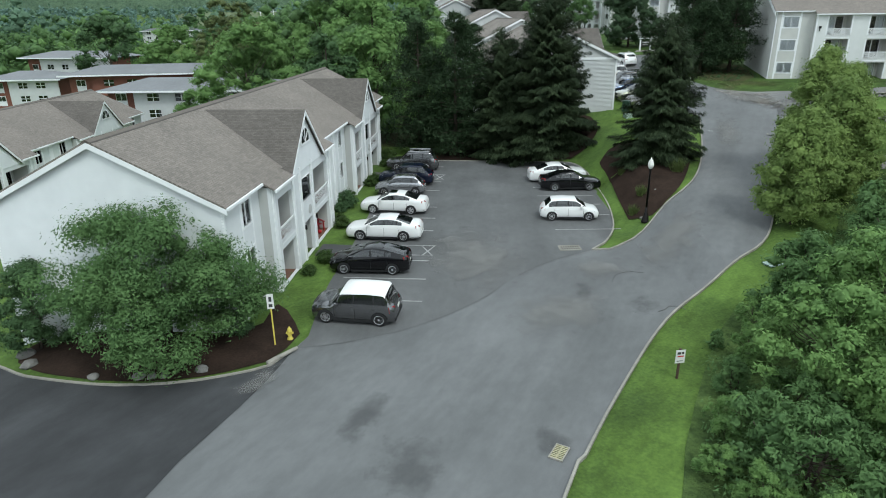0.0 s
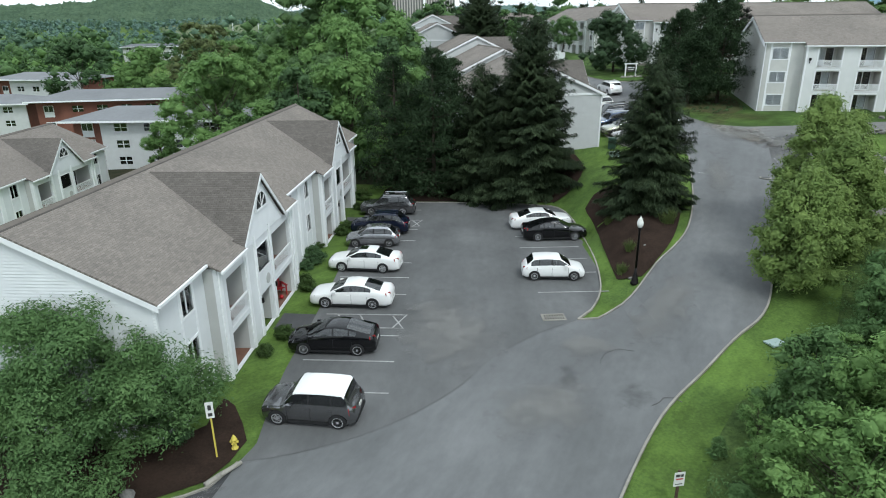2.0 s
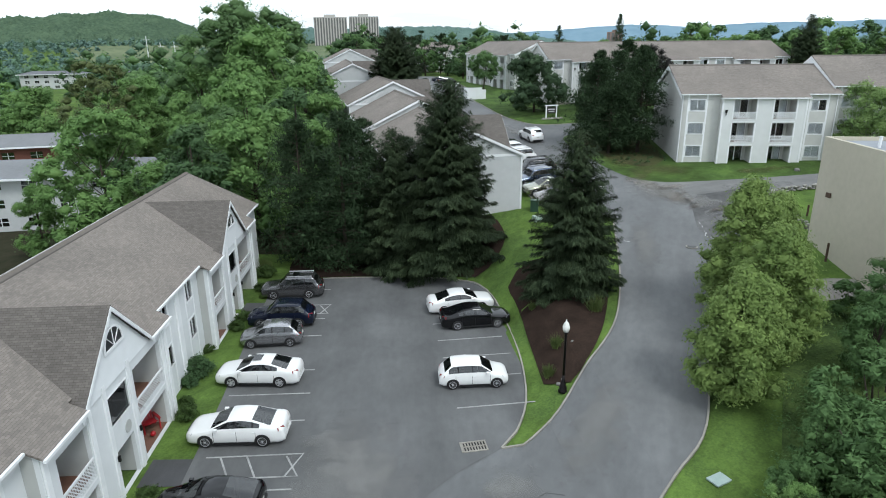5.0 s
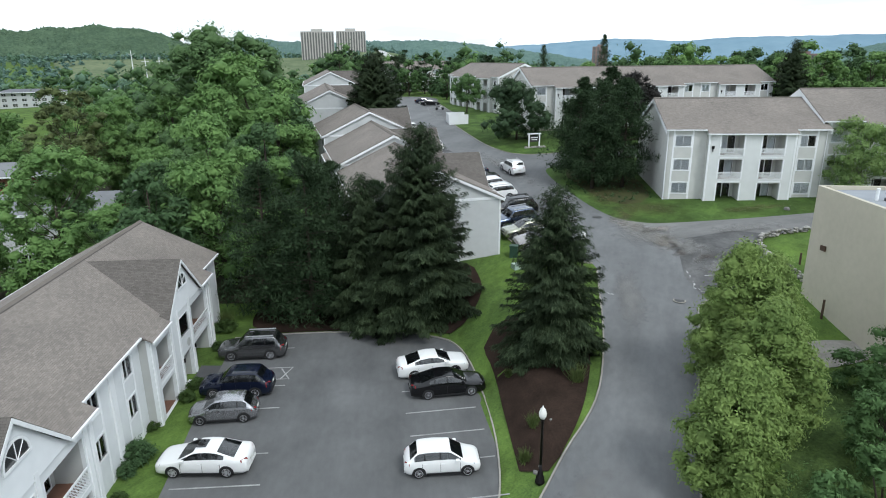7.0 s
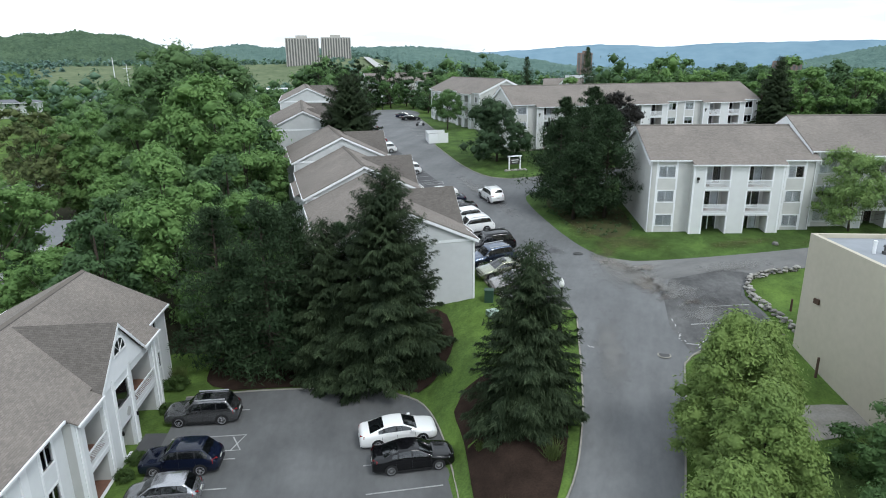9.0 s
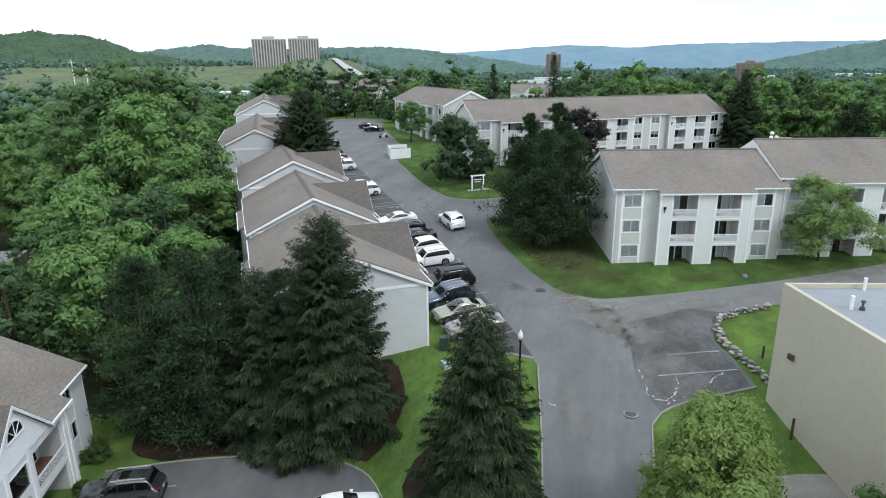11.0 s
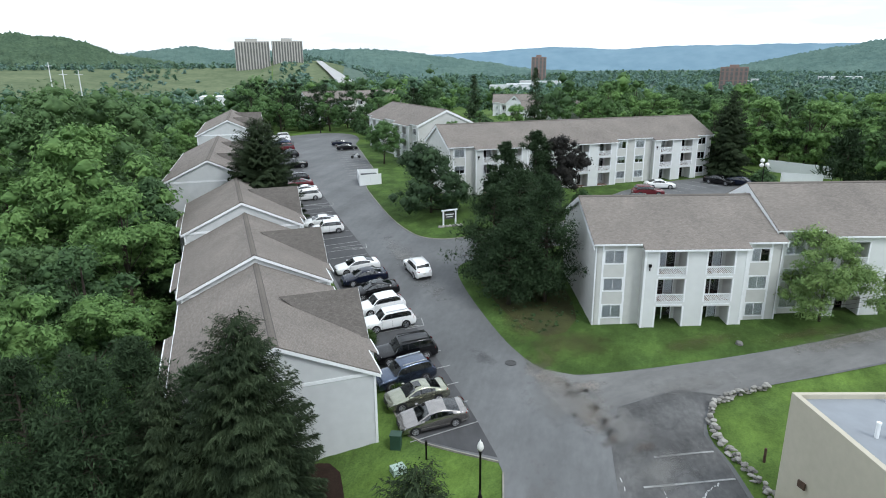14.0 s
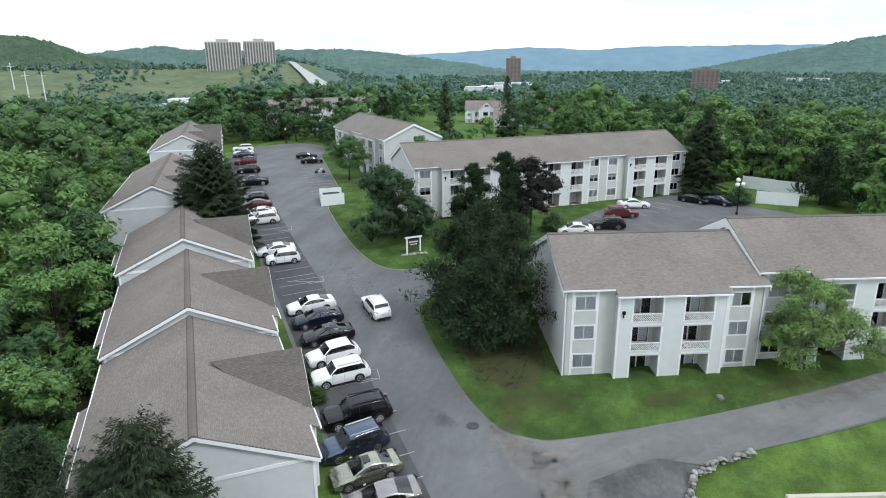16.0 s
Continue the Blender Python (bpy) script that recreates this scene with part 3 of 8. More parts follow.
for q in ((10.2, 37.4, 2.2, 2.0, 20), (6.5, 31.5, 3.4, 2.4, 30), (38.8, 66.2, 2.4, 2.4, 0), (2.0, 40.0, 3.6, 6.0, 5), (-8.6, 25.0, 0.9, 1.6, -20), (16.0, 41.0, 2.0, 5.0, -35), (29.0, 63.5, 1.4, 7.0, -20), (29.6, 110.0, 1.8, 14.0, 6), (36.0, 75.4, 3.4, 4.4, 25), (38.6, 71.0, 2.6, 3.2, 0), (47.0, 74.6, 5.0, 1.4, 0)):
    stain(*q, STAIN_PALE, "pale scuffed patch of asphalt")

for line, closed in ((LEFT_KERB, 0), (RIGHT_KERB, 0), (LOT_BACK, 0), (ISLAND_R, 0), (B_KERB, 0), (E_KERB, 0)):
    ribbon("kerb", line, 0.11, -0.1, 0.14, KERB, None, "weathered pale kerb along the asphalt edge", "kerb", "structure")


def stripe(pts, wide=0.10, parent=None):
    line = []
    for a, b in zip(pts, pts[1:]):
        n = max(1, int(math.dist(a, b) / 1.0))
        line += [(a[0] + (b[0] - a[0]) * k / n, a[1] + (b[1] - a[1]) * k / n) for k in range(n)]
    return ribbon("parking_line", line + [pts[-1]], wide, 0.06, 0.078, PAINT, parent or road)


for k, y in enumerate((32.9, 36.1, 39.2, 45.4, 48.5, 51.6, 57.0, 60.2, 66.7)):
    x0 = float(np.interp(y, (29, 70), (-6.6, -4.9)))
    stripe([(x0, y + 0.35), (x0 + 5.2, y - 0.1)])
for y in (42.0, 63.0):                                  # hatched access aisles
    x0 = float(np.interp(y, (29, 70), (-6.6, -4.9)))
    stripe([(x0 + 0.4, y - 1.5), (x0 + 5.3, y - 1.9), (x0 + 4.6, y - 0.1)])
    stripe([(x0 + 0.2, y + 0.4), (x0 + 5.5, y - 0.0), (x0 + 4.6, y - 1.9)])
    stripe([(x0 + 2.4, y + 0.25), (x0 + 3.1, y - 1.7)])
    stripe([(x0 + 1.0, y + 0.3), (x0 + 1.7, y - 1.6)])
for y in (45.2, 48.8, 51.8, 54.6, 57.6, 60.6):
    stripe([(8.6, y), (13.6, y)])
for k in range(45):
    y = 74.6 + 2.85 * k
    x0 = float(np.interp(y, [p[1] for p in B_FRONT[:8]], [p[0] for p in B_FRONT[:8]])) + 1.1
    if 74 < y < 200:
        dx = 5.0 + (0.5 if y < 90 else 0.0)
        stripe([(x0, y - 0.2), (x0 + dx, y + 0.35)])
for y in (92.0, 117.5, 141.5):
    x0 = float(np.interp(y, [p[1] for p in B_FRONT[:8]], [p[0] for p in B_FRONT[:8]])) + 1.1
    stripe([(x0 + 3.6, y - 0.4), (x0 + 5.6, y - 0.2), (x0 + 5.7, y + 1.6), (x0 + 1.0, y + 1.2), (x0 + 5.6, y - 0.2)])
for k in range(15):
    y = 166 + 3.0 * k
    stripe([(27.6, y - 0.4), (33.0, y + 0.4)])
for a, b in (((39.1, 67.5), (43.4, 66.75)), ((37.0, 65.3), (43.2, 64.1))):
    stripe([a, b], 0.17)
chalk_rng = random.Random(8)
for pts in ([(35.3, 62.8), (36.0, 62.4), (36.9, 62.9), (38.0, 63.9), (38.1, 64.6)], [(35.5, 64.6), (35.0, 63.7), (35.4, 62.8)], [(39.2, 62.6), (40.3, 63.4), (41.1, 63.85), (42.0, 64.1)], [(35.6, 62.0), (36.7, 62.3), (37.4, 62.2)], [(35.9, 66.4), (35.6, 65.4)], [(27.2, 64.9), (27.6, 64.4), (28.2, 64.2)], [(32.3, 57.0), (32.4, 56.3), (32.5, 55.7)]):
    for (xa, ya), (xb, yb) in zip(pts, pts[1:]):
        n = max(2, int(math.dist((xa, ya), (xb, yb)) / 0.24))
        for k in range(n):
            if chalk_rng.random() < 0.7:                # broken dabs along the crack
                f, g = k / n, (k + chalk_rng.uniform(0.5, 1.1)) / n
                jx, jy = chalk_rng.uniform(-0.14, 0.14), chalk_rng.uniform(-0.14, 0.14)
                ribbon("paint_mark", [(xa + (xb - xa) * f + jx, ya + (yb - ya) * f + jy), (xa + (xb - xa) * g + jx * 0.4, ya + (yb - ya) * g - jy * 0.5)], chalk_rng.uniform(0.03, 0.11), 0.06, 0.079, CHALK, road, "scuffed white paint mark")
for k in range(11):
    x = 67 + 3.1 * k
    stripe([(x + 1.5, 125.5 + 1.15 * k * 0.9), (x - 0.6, 130.4 + 1.15 * k * 0.9)], 0.12)

for pts in ([(-8.9, 40.4), (-8.7, 42.7), (-6.5, 42.4), (-6.6, 40.2)], [(-7.3, 62.3), (-7.1, 64.6), (-5.4, 64.3), (-5.5, 62.1)]):
    sheet("path", pts, 0.8, 0.05, ASPHALT_BAY, "short dark asphalt path to the entrance", "path")
sheet("mulch_bed", smooth_line([(14.6, 46.8), (14.9, 50), (15.2, 53.5), (15.6, 57.5), (15.5, 60.6), (16.6, 62.0), (19.5, 62.6), (22.0, 60.5), (22.6, 56.6), (20.4, 51.2), (17.9, 47.3), (16.0, 45.6), (14.6, 46.8)])[:-1], 0.6, 0.11, MULCH, "dark brown mulch bed round the spruce", "mulch bed")
sheet("mulch_slope", smooth_line([(-1.5, 70.0), (5.3, 69.4), (9.6, 68.3), (12.2, 66.0), (13.5, 64.6), (14.7, 64.9), (15.9, 66.2), (17.0, 68.2), (17.3, 71.4), (16.6, 74.0), (12, 74.6), (4, 76), (-3, 77), (-4, 72), (-1.5, 70.0)])[:-1], 0.6, 0.11, MULCH, "dark mulch bank under the tall spruces", "mulch bed")
sheet("mulch_corner", smooth_line([(-22.0, 28.3), (-19.5, 26.5), (-16.1, 25.3), (-12.7, 25.25), (-10.4, 25.9), (-8.7, 26.8), (-8.0, 28.0), (-7.6, 29.4), (-9.6, 32.8), (-11.0, 29.6), (-22, 30.5), (-22.0, 28.3)])[:-1], 0.8, 0.045, MULCH, "dark mulch bed at the corner of the building", "mulch bed")
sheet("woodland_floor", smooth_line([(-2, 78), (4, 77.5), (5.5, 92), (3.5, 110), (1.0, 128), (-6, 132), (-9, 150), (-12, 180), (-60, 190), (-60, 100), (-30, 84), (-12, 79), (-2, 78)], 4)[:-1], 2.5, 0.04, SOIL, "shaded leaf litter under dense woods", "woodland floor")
sheet("lawn", C_LAWN + [(100, 100), (80, 106), (60, 111)][:-1], 1.25, 0.035, LAWN, "patchy green lawn round the flats", "lawn")
sheet("lawn", E_KERB + [(65, 129), (74.5, 135.5), (87, 141), (98, 142.5), (100, 160), (60, 170), (44, 214)], 1.5, 0.035, LAWN, "green lawn in front of the long building", "lawn")
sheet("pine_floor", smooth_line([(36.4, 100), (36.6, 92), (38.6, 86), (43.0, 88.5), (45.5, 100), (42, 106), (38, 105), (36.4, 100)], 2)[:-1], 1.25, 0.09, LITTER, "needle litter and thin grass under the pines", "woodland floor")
sheet("scrub_floor", smooth_line([(9.3, 20), (12.5, 26), (16, 31), (22, 34), (28, 42), (33.5, 50.5), (38, 48), (60, 40), (60, 0), (12, -10), (6.0, 8), (9.3, 20)], 3)[:-1], 2.0, 0.04, UNDERGROWTH, "rank green undergrowth under the scrub", "woodland floor")
sheet("gravel_patch", smooth_line([(34.5, 50.5), (38.0, 50.2), (41.5, 50.8), (42.0, 52.6), (38.5, 53.6), (35.0, 52.6), (34.5, 50.5)])[:-1], 0.8, 0.05, GRAVEL, "pale gravel patch on the grass", "gravel")


# ---- buildings ----
def uv_plane(bm, faces, origin, ux, uy):
    lay = bm.loops.layers.uv.verify()
    for f in faces:
        for l in f.loops:
            d = l.vert.co - origin
            l[lay].uv = (d.dot(ux), d.dot(uy))


def slab(bm, a, b, c, d, thick):
    """A roof slope: corners a, b along the eave and c, d along the ridge, with thickness downwards."""
    a, b, c, d = [Vector(p) for p in (a, b, c, d)]
    n = (b - a).cross(d - a).normalized()
    if n.z < 0:
        n = -n
    top = [bm.verts.new(p) for p in (a, b, c, d)]
    low = [bm.verts.new(p - n * thick) for p in (a, b, c, d)]
    fs = [bm.faces.new(top), bm.faces.new(low[::-1])]
    for i in range(4):
        j = (i + 1) % 4
        fs.append(bm.faces.new((top[i], low[i], low[j], top[j])))
    ux = (b - a).normalized()
    uv_plane(bm, fs, a, ux, n.cross(ux))


def gable_roof(parent, x0, x1, y0, y1, ze, zr, over=0.35, rake=0.3, material=None, trim=True, near=True, far=True, gaps=(), board=0.28):
    """Two slopes over a block whose ridge runs along x; ze is the height of the eave's edge."""
    yr = (y0 + y1) / 2
    xa, xb = x0 - (rake if near else 0), x1 + (rake if far else 0)
    bm = bmesh.new()
    slab(bm, (xa, y0 - over, ze), (xb, y0 - over, ze), (xb, yr, zr), (xa, yr, zr), 0.12)
    slab(bm, (xb, y1 + over, ze), (xa, y1 + over, ze), (xa, yr, zr), (xb, yr, zr), 0.12)
    bmesh.ops.recalc_face_normals(bm, faces=bm.faces)
    roof = part("roof", bm, material or ROOF, parent, "brown-grey asphalt shingle roof")
    k = (zr - ze) / (yr - y0 + over)
    bm = bmesh.new()
    prism(bm, [(yr - 0.22, zr - 0.22 * k - 0.02), (yr - 0.22, zr - 0.22 * k + 0.035), (yr, zr + 0.05), (yr + 0.22, zr - 0.22 * k + 0.035), (yr + 0.22, zr - 0.22 * k - 0.02)], xa, xb)
    part("ridge_cap", bm, material or ROOF, roof, "raised shingle ridge vent")
    # Thin dark strips paint the shadow line on both sides of the vent.
    for e in (-1, 1):
        bm = bmesh.new()
        ya, yb = yr + e * 0.22, yr + e * 0.28
        prism(bm, [(ya, zr - 0.22 * k - 0.02), (ya, zr - 0.22 * k + 0.028), (yb, zr - 0.28 * k + 0.012), (yb, zr - 0.28 * k - 0.02)], xa, xb)
        part("vent_shadow_strip", bm, VENT_SHADOW, roof, "dark strip painted as the shadow line of the ridge vent")
    if trim:
        cuts = [xa, *[v for g in gaps for v in g], xb]
        bits("gutter", [(cuts[i], cuts[i + 1], y0 - over - 0.11, y0 - over + 0.012, ze - 0.16, ze - 0.03) for i in range(0, len(cuts), 2)] + [(xa, xb, y1 + over - 0.012, y1 + over + 0.11, ze - 0.16, ze - 0.03)], TRIM, roof, "white gutter")
        for x, show in ((xa, near), (xb, far)):
            if not show:
                continue
            for y in (y0 - over, y1 + over):
                bm = bmesh.new()
                k = 0.02 if x == xa else -0.02
                prism(bm, [(y, ze - 0.10 - board), (yr, zr - 0.10 - board), (yr, zr - 0.10), (y, ze - 0.10)], x + k - 0.035, x + k + 0.035)
                part("bargeboard", bm, TRIM, roof, "white bargeboard")
    return roof


def clapboards(parent, name, outline, x_at, out, z0, z1, left, right, pitch=0.15, axis="y", material=None):
    """Courses of siding over a wall; left(z) and right(z) bound each course."""
    bm = bmesh.new()
    z = z0
    while z < z1 - 0.03:
        h = min(pitch, z1 - z)
        a0, a1, b0, b1 = left(z), left(z + h), right(z), right(z + h)
        if b1 - a1 < 0.15:
            a1, b1 = (a1 + b1) / 2 - 0.02, (a1 + b1) / 2 + 0.02
        if b0 - a0 > 0.1:
            t, s = x_at + out * 0.050, x_at + out * 0.004
            p = [(a0, t, z), (b0, t, z), (b1, s, z + h), (a1, s, z + h), (a0, x_at, z), (b0, x_at, z)]
            v = [bm.verts.new((q[1], q[0], q[2]) if axis == "y" else q) for q in p]
            bm.faces.new(v[:4])
            bm.faces.new((v[4], v[5], v[1], v[0]))
        z += pitch
    bmesh.ops.recalc_face_normals(bm, faces=bm.faces)
    ob = part("siding", bm, material or SIDING, parent, "horizontal clapboard siding")
    tagged(ob, "", "", "", "stuff")
    return ob


def wall_with_holes(x0, x1, z0, z1, holes, y0, y1):
    """A wall slab in the xz plane, cut through by rectangular openings (xa, xb, za, zb)."""
    bm = bmesh.new()
    xs = sorted({x0, x1, *[v for h in holes for v in h[:2] if x0 < v < x1]})
    zs = sorted({z0, z1, *[v for h in holes for v in h[2:] if z0 < v < z1]})
    nx, nz = len(xs) - 1, len(zs) - 1
    grid = {}

    def at(i, j, k):
        if (i, j, k) not in grid:
            grid[i, j, k] = bm.verts.new((xs[i], y1 if k else y0, zs[j]))
        return grid[i, j, k]

    def solid(i, j):
        if not (0 <= i < nx and 0 <= j < nz):
            return False
        cx, cz = (xs[i] + xs[i + 1]) / 2, (zs[j] + zs[j + 1]) / 2
        return not any(h[0] < cx < h[1] and h[2] < cz < h[3] for h in holes)

    for i in range(nx):
        for j in range(nz):
            if not solid(i, j):
                continue
            bm.faces.new((at(i, j, 0), at(i + 1, j, 0), at(i + 1, j + 1, 0), at(i, j + 1, 0)))
            bm.faces.new((at(i, j + 1, 1), at(i + 1, j + 1, 1), at(i + 1, j, 1), at(i, j, 1)))
            for di, dj, e in ((-1, 0, ((i, j + 1), (i, j))), (1, 0, ((i + 1, j), (i + 1, j + 1))), (0, -1, ((i, j), (i + 1, j))), (0, 1, ((i + 1, j + 1), (i, j + 1)))):
                if not solid(i + di, j + dj):
                    (a, b), (c, d) = e
                    bm.faces.new((at(a, b, 0), at(a, b, 1), at(c, d, 1), at(c, d, 0)))
    bmesh.ops.recalc_face_normals(bm, faces=bm.faces)
    return bm


def window(parent, x0, x1, z0, z1, y, seed=0, mullion=True, deep=0.10, blind=True, surround=0.14):
    """A sash window in an opening of a wall whose face is at y (outside is -y)."""
    w = surround
    frame_ob = part("window", boxm((x0 - w, x1 + w, y - 0.04, y + deep, z1, z1 + w), (x0 - w, x1 + w, y - 0.055, y + deep, z0 - w, z0), (x0 - w, x0, y - 0.04, y + deep, z0, z1), (x1, x1 + w, y - 0.04, y + deep, z0, z1)), TRIM, parent, "white-framed window")
    part("pane", boxm((x0, x1, y + 0.05, y + 0.062, z0, z1)), GLASS, frame_ob)
    if mullion:
        xm = (x0 + x1) / 2
        part("mullion", boxm((xm - 0.03, xm + 0.03, y + 0.02, y + 0.07, z0, z1)), TRIM, frame_ob)
    if blind:
        r = random.Random(seed * 7.3 + x0 * 3.1 + z0)
        drop = r.choice((0.55, 1.0, 1.0, 1.0, 1.0, 1.0))
        half = r.choice((0, 0, 0, 0, 0, 0, 0, 1, 2))
        xa, xb = (x0, x1) if half == 0 else ((x0, (x0 + x1) / 2) if half == 1 else ((x0 + x1) / 2, x1))
        part("blind", boxm((xa, xb, y + 0.075, y + 0.085, z1 - (z1 - z0) * drop, z1)), BLIND, frame_ob, "pale window blind")
    return frame_ob


def lattice(parent, x0, x1, z0, z1, y, step=0.16):
    """A white lattice balustrade between two rails."""
    rail = part("balustrade", boxm((x0, x1, y, y + 0.08, z1 - 0.09, z1), (x0, x1, y, y + 0.08, z0, z0 + 0.09)), TRIM, parent, "white balcony balustrade")
    bm = bmesh.new()
    h = z1 - z0 - 0.14
    n = int((x1 - x0 + h) / step)
    for s in (1, -1):
        yy = y + (0.02 if s > 0 else 0.05)
        for i in range(n):
            xa = x0 + i * step - (h if s > 0 else 0)
            pa, pb = (xa, z0 + 0.07), (xa + h, z0 + 0.07 + h)
            if s < 0:
                pa, pb = (xa, z0 + 0.07 + h), (xa + h, z0 + 0.07)
            (ax, az), (bx, bz) = pa, pb
            if bx <= x0 or ax >= x1:
                continue
            if ax < x0:
                az += (bz - az) * (x0 - ax) / (bx - ax)
                ax = x0
            if bx > x1:
                bz = az + (bz - az) * (x1 - ax) / (bx - ax)
                bx = x1
            v = [bm.verts.new(q) for q in ((ax, yy, az - 0.036), (bx, yy, bz - 0.036), (bx, yy, bz + 0.036), (ax, yy, az + 0.036))]
            bm.faces.new(v)
    tagged(part("lattice", bm, TRIM, rail), "", "", "", "stuff")
    return rail


def sliding_door(parent, x0, x1, z0, z1, y, seed=0):
    d = part("sliding_door", boxm((x0, x1, y - 0.05, y, z1 - 0.08, z1), (x0, x1, y - 0.05, y, z0, z0 + 0.08), (x0, x0 + 0.08, y - 0.05, y, z0, z1), (x1 - 0.08, x1, y - 0.05, y, z0, z1), ((x0 + x1) / 2 - 0.05, (x0 + x1) / 2 + 0.05, y - 0.06, y, z0, z1)), TRIM, parent, "white-framed sliding glass door")
    part("pane", boxm((x0 + 0.08, x1 - 0.08, y - 0.03, y - 0.02, z0 + 0.08, z1 - 0.08)), GLASS, d)
    if random.Random(seed + x0 + z0).random() < 0.6:
        xm = (x0 + x1) / 2
        part("blind", boxm(((x0 + 0.1, xm, y + 0.08, y + 0.09, z0 + 0.1, z1 - 0.1) if (seed + int(z0)) % 2 else (xm, x1 - 0.1, y + 0.08, y + 0.09, z0 + 0.1, z1 - 0.1))), BLIND, d, "drawn vertical blind")
    return d


def shell(parent, x0, x1, y0, y1, z0, ze, zr, material, thick=0.2, front=None, end_pitch=0.15):
    """Back and end walls of a gabled block, with the siding in courses on the ends."""
    yr = (y0 + y1) / 2
    ov = 0.35
    zw = ze + (zr - ze) * ov / (yr - y0 + ov) - 0.14
    zp = zr - 0.16
    part("wall", boxm((x0, x1, y1 - thick, y1, z0, zw)), material, parent, "grey clapboard rear wall")
    for x, s in ((x0, 1), (x1, -1)):
        bm = bmesh.new()
        prism(bm, [(y0, z0), (y1 - thick, z0), (y1 - thick, zw), (yr, zp), (y0, zw)], x, x + s * thick)
        part("wall", bm, material, parent, "pale grey clapboard gable wall")
        run = (yr - y0) / (zp - zw)
        clapboards(parent, "siding", None, x, -s, z0, zp, lambda z: y0 if z < zw else y0 + (z - zw) * run, lambda z: y1 if z < zw else y1 - (z - zw) * run, end_pitch, "y", material)
        part("corner_board", boxm((x - s * 0.035, x + s * 0.09, y0 - 0.035, y0 + 0.12, z0, zw)), TRIM, parent, "white corner board")
        part("corner_board", boxm((x - s * 0.035, x + s * 0.09, y1 - 0.12, y1 + 0.035, z0, zw)), TRIM, parent, "white corner board")
    # Black backing added behind the windows in place of unlit rooms.
    part("dark_backing", boxm((x0 + 0.25, x1 - 0.25, y0 + 1.7, y0 + 1.8, z0, zw - 0.05)), DARK, parent)
    return zw


def eave_strip(parent, xa, xb, y, ze, pitch):
    """The strip of roof beyond the main eave, over a projection, with its own gutter."""
    drop = pitch * (-0.35 - y)
    bm = bmesh.new()
    slab(bm, (xa, y, ze - drop - 0.004), (xb, y, ze - drop - 0.004), (xb, -0.25, ze + pitch * 0.1 - 0.004), (xa, -0.25, ze + pitch * 0.1 - 0.004), 0.1)
    bmesh.ops.recalc_face_normals(bm, faces=bm.faces)
    part("roof", bm, ROOF, parent)
    part("gutter", boxm((xa - 0.05, xb + 0.05, y - 0.11, y + 0.012, ze - drop - 0.17, ze - drop - 0.03)), TRIM, parent, "white gutter")


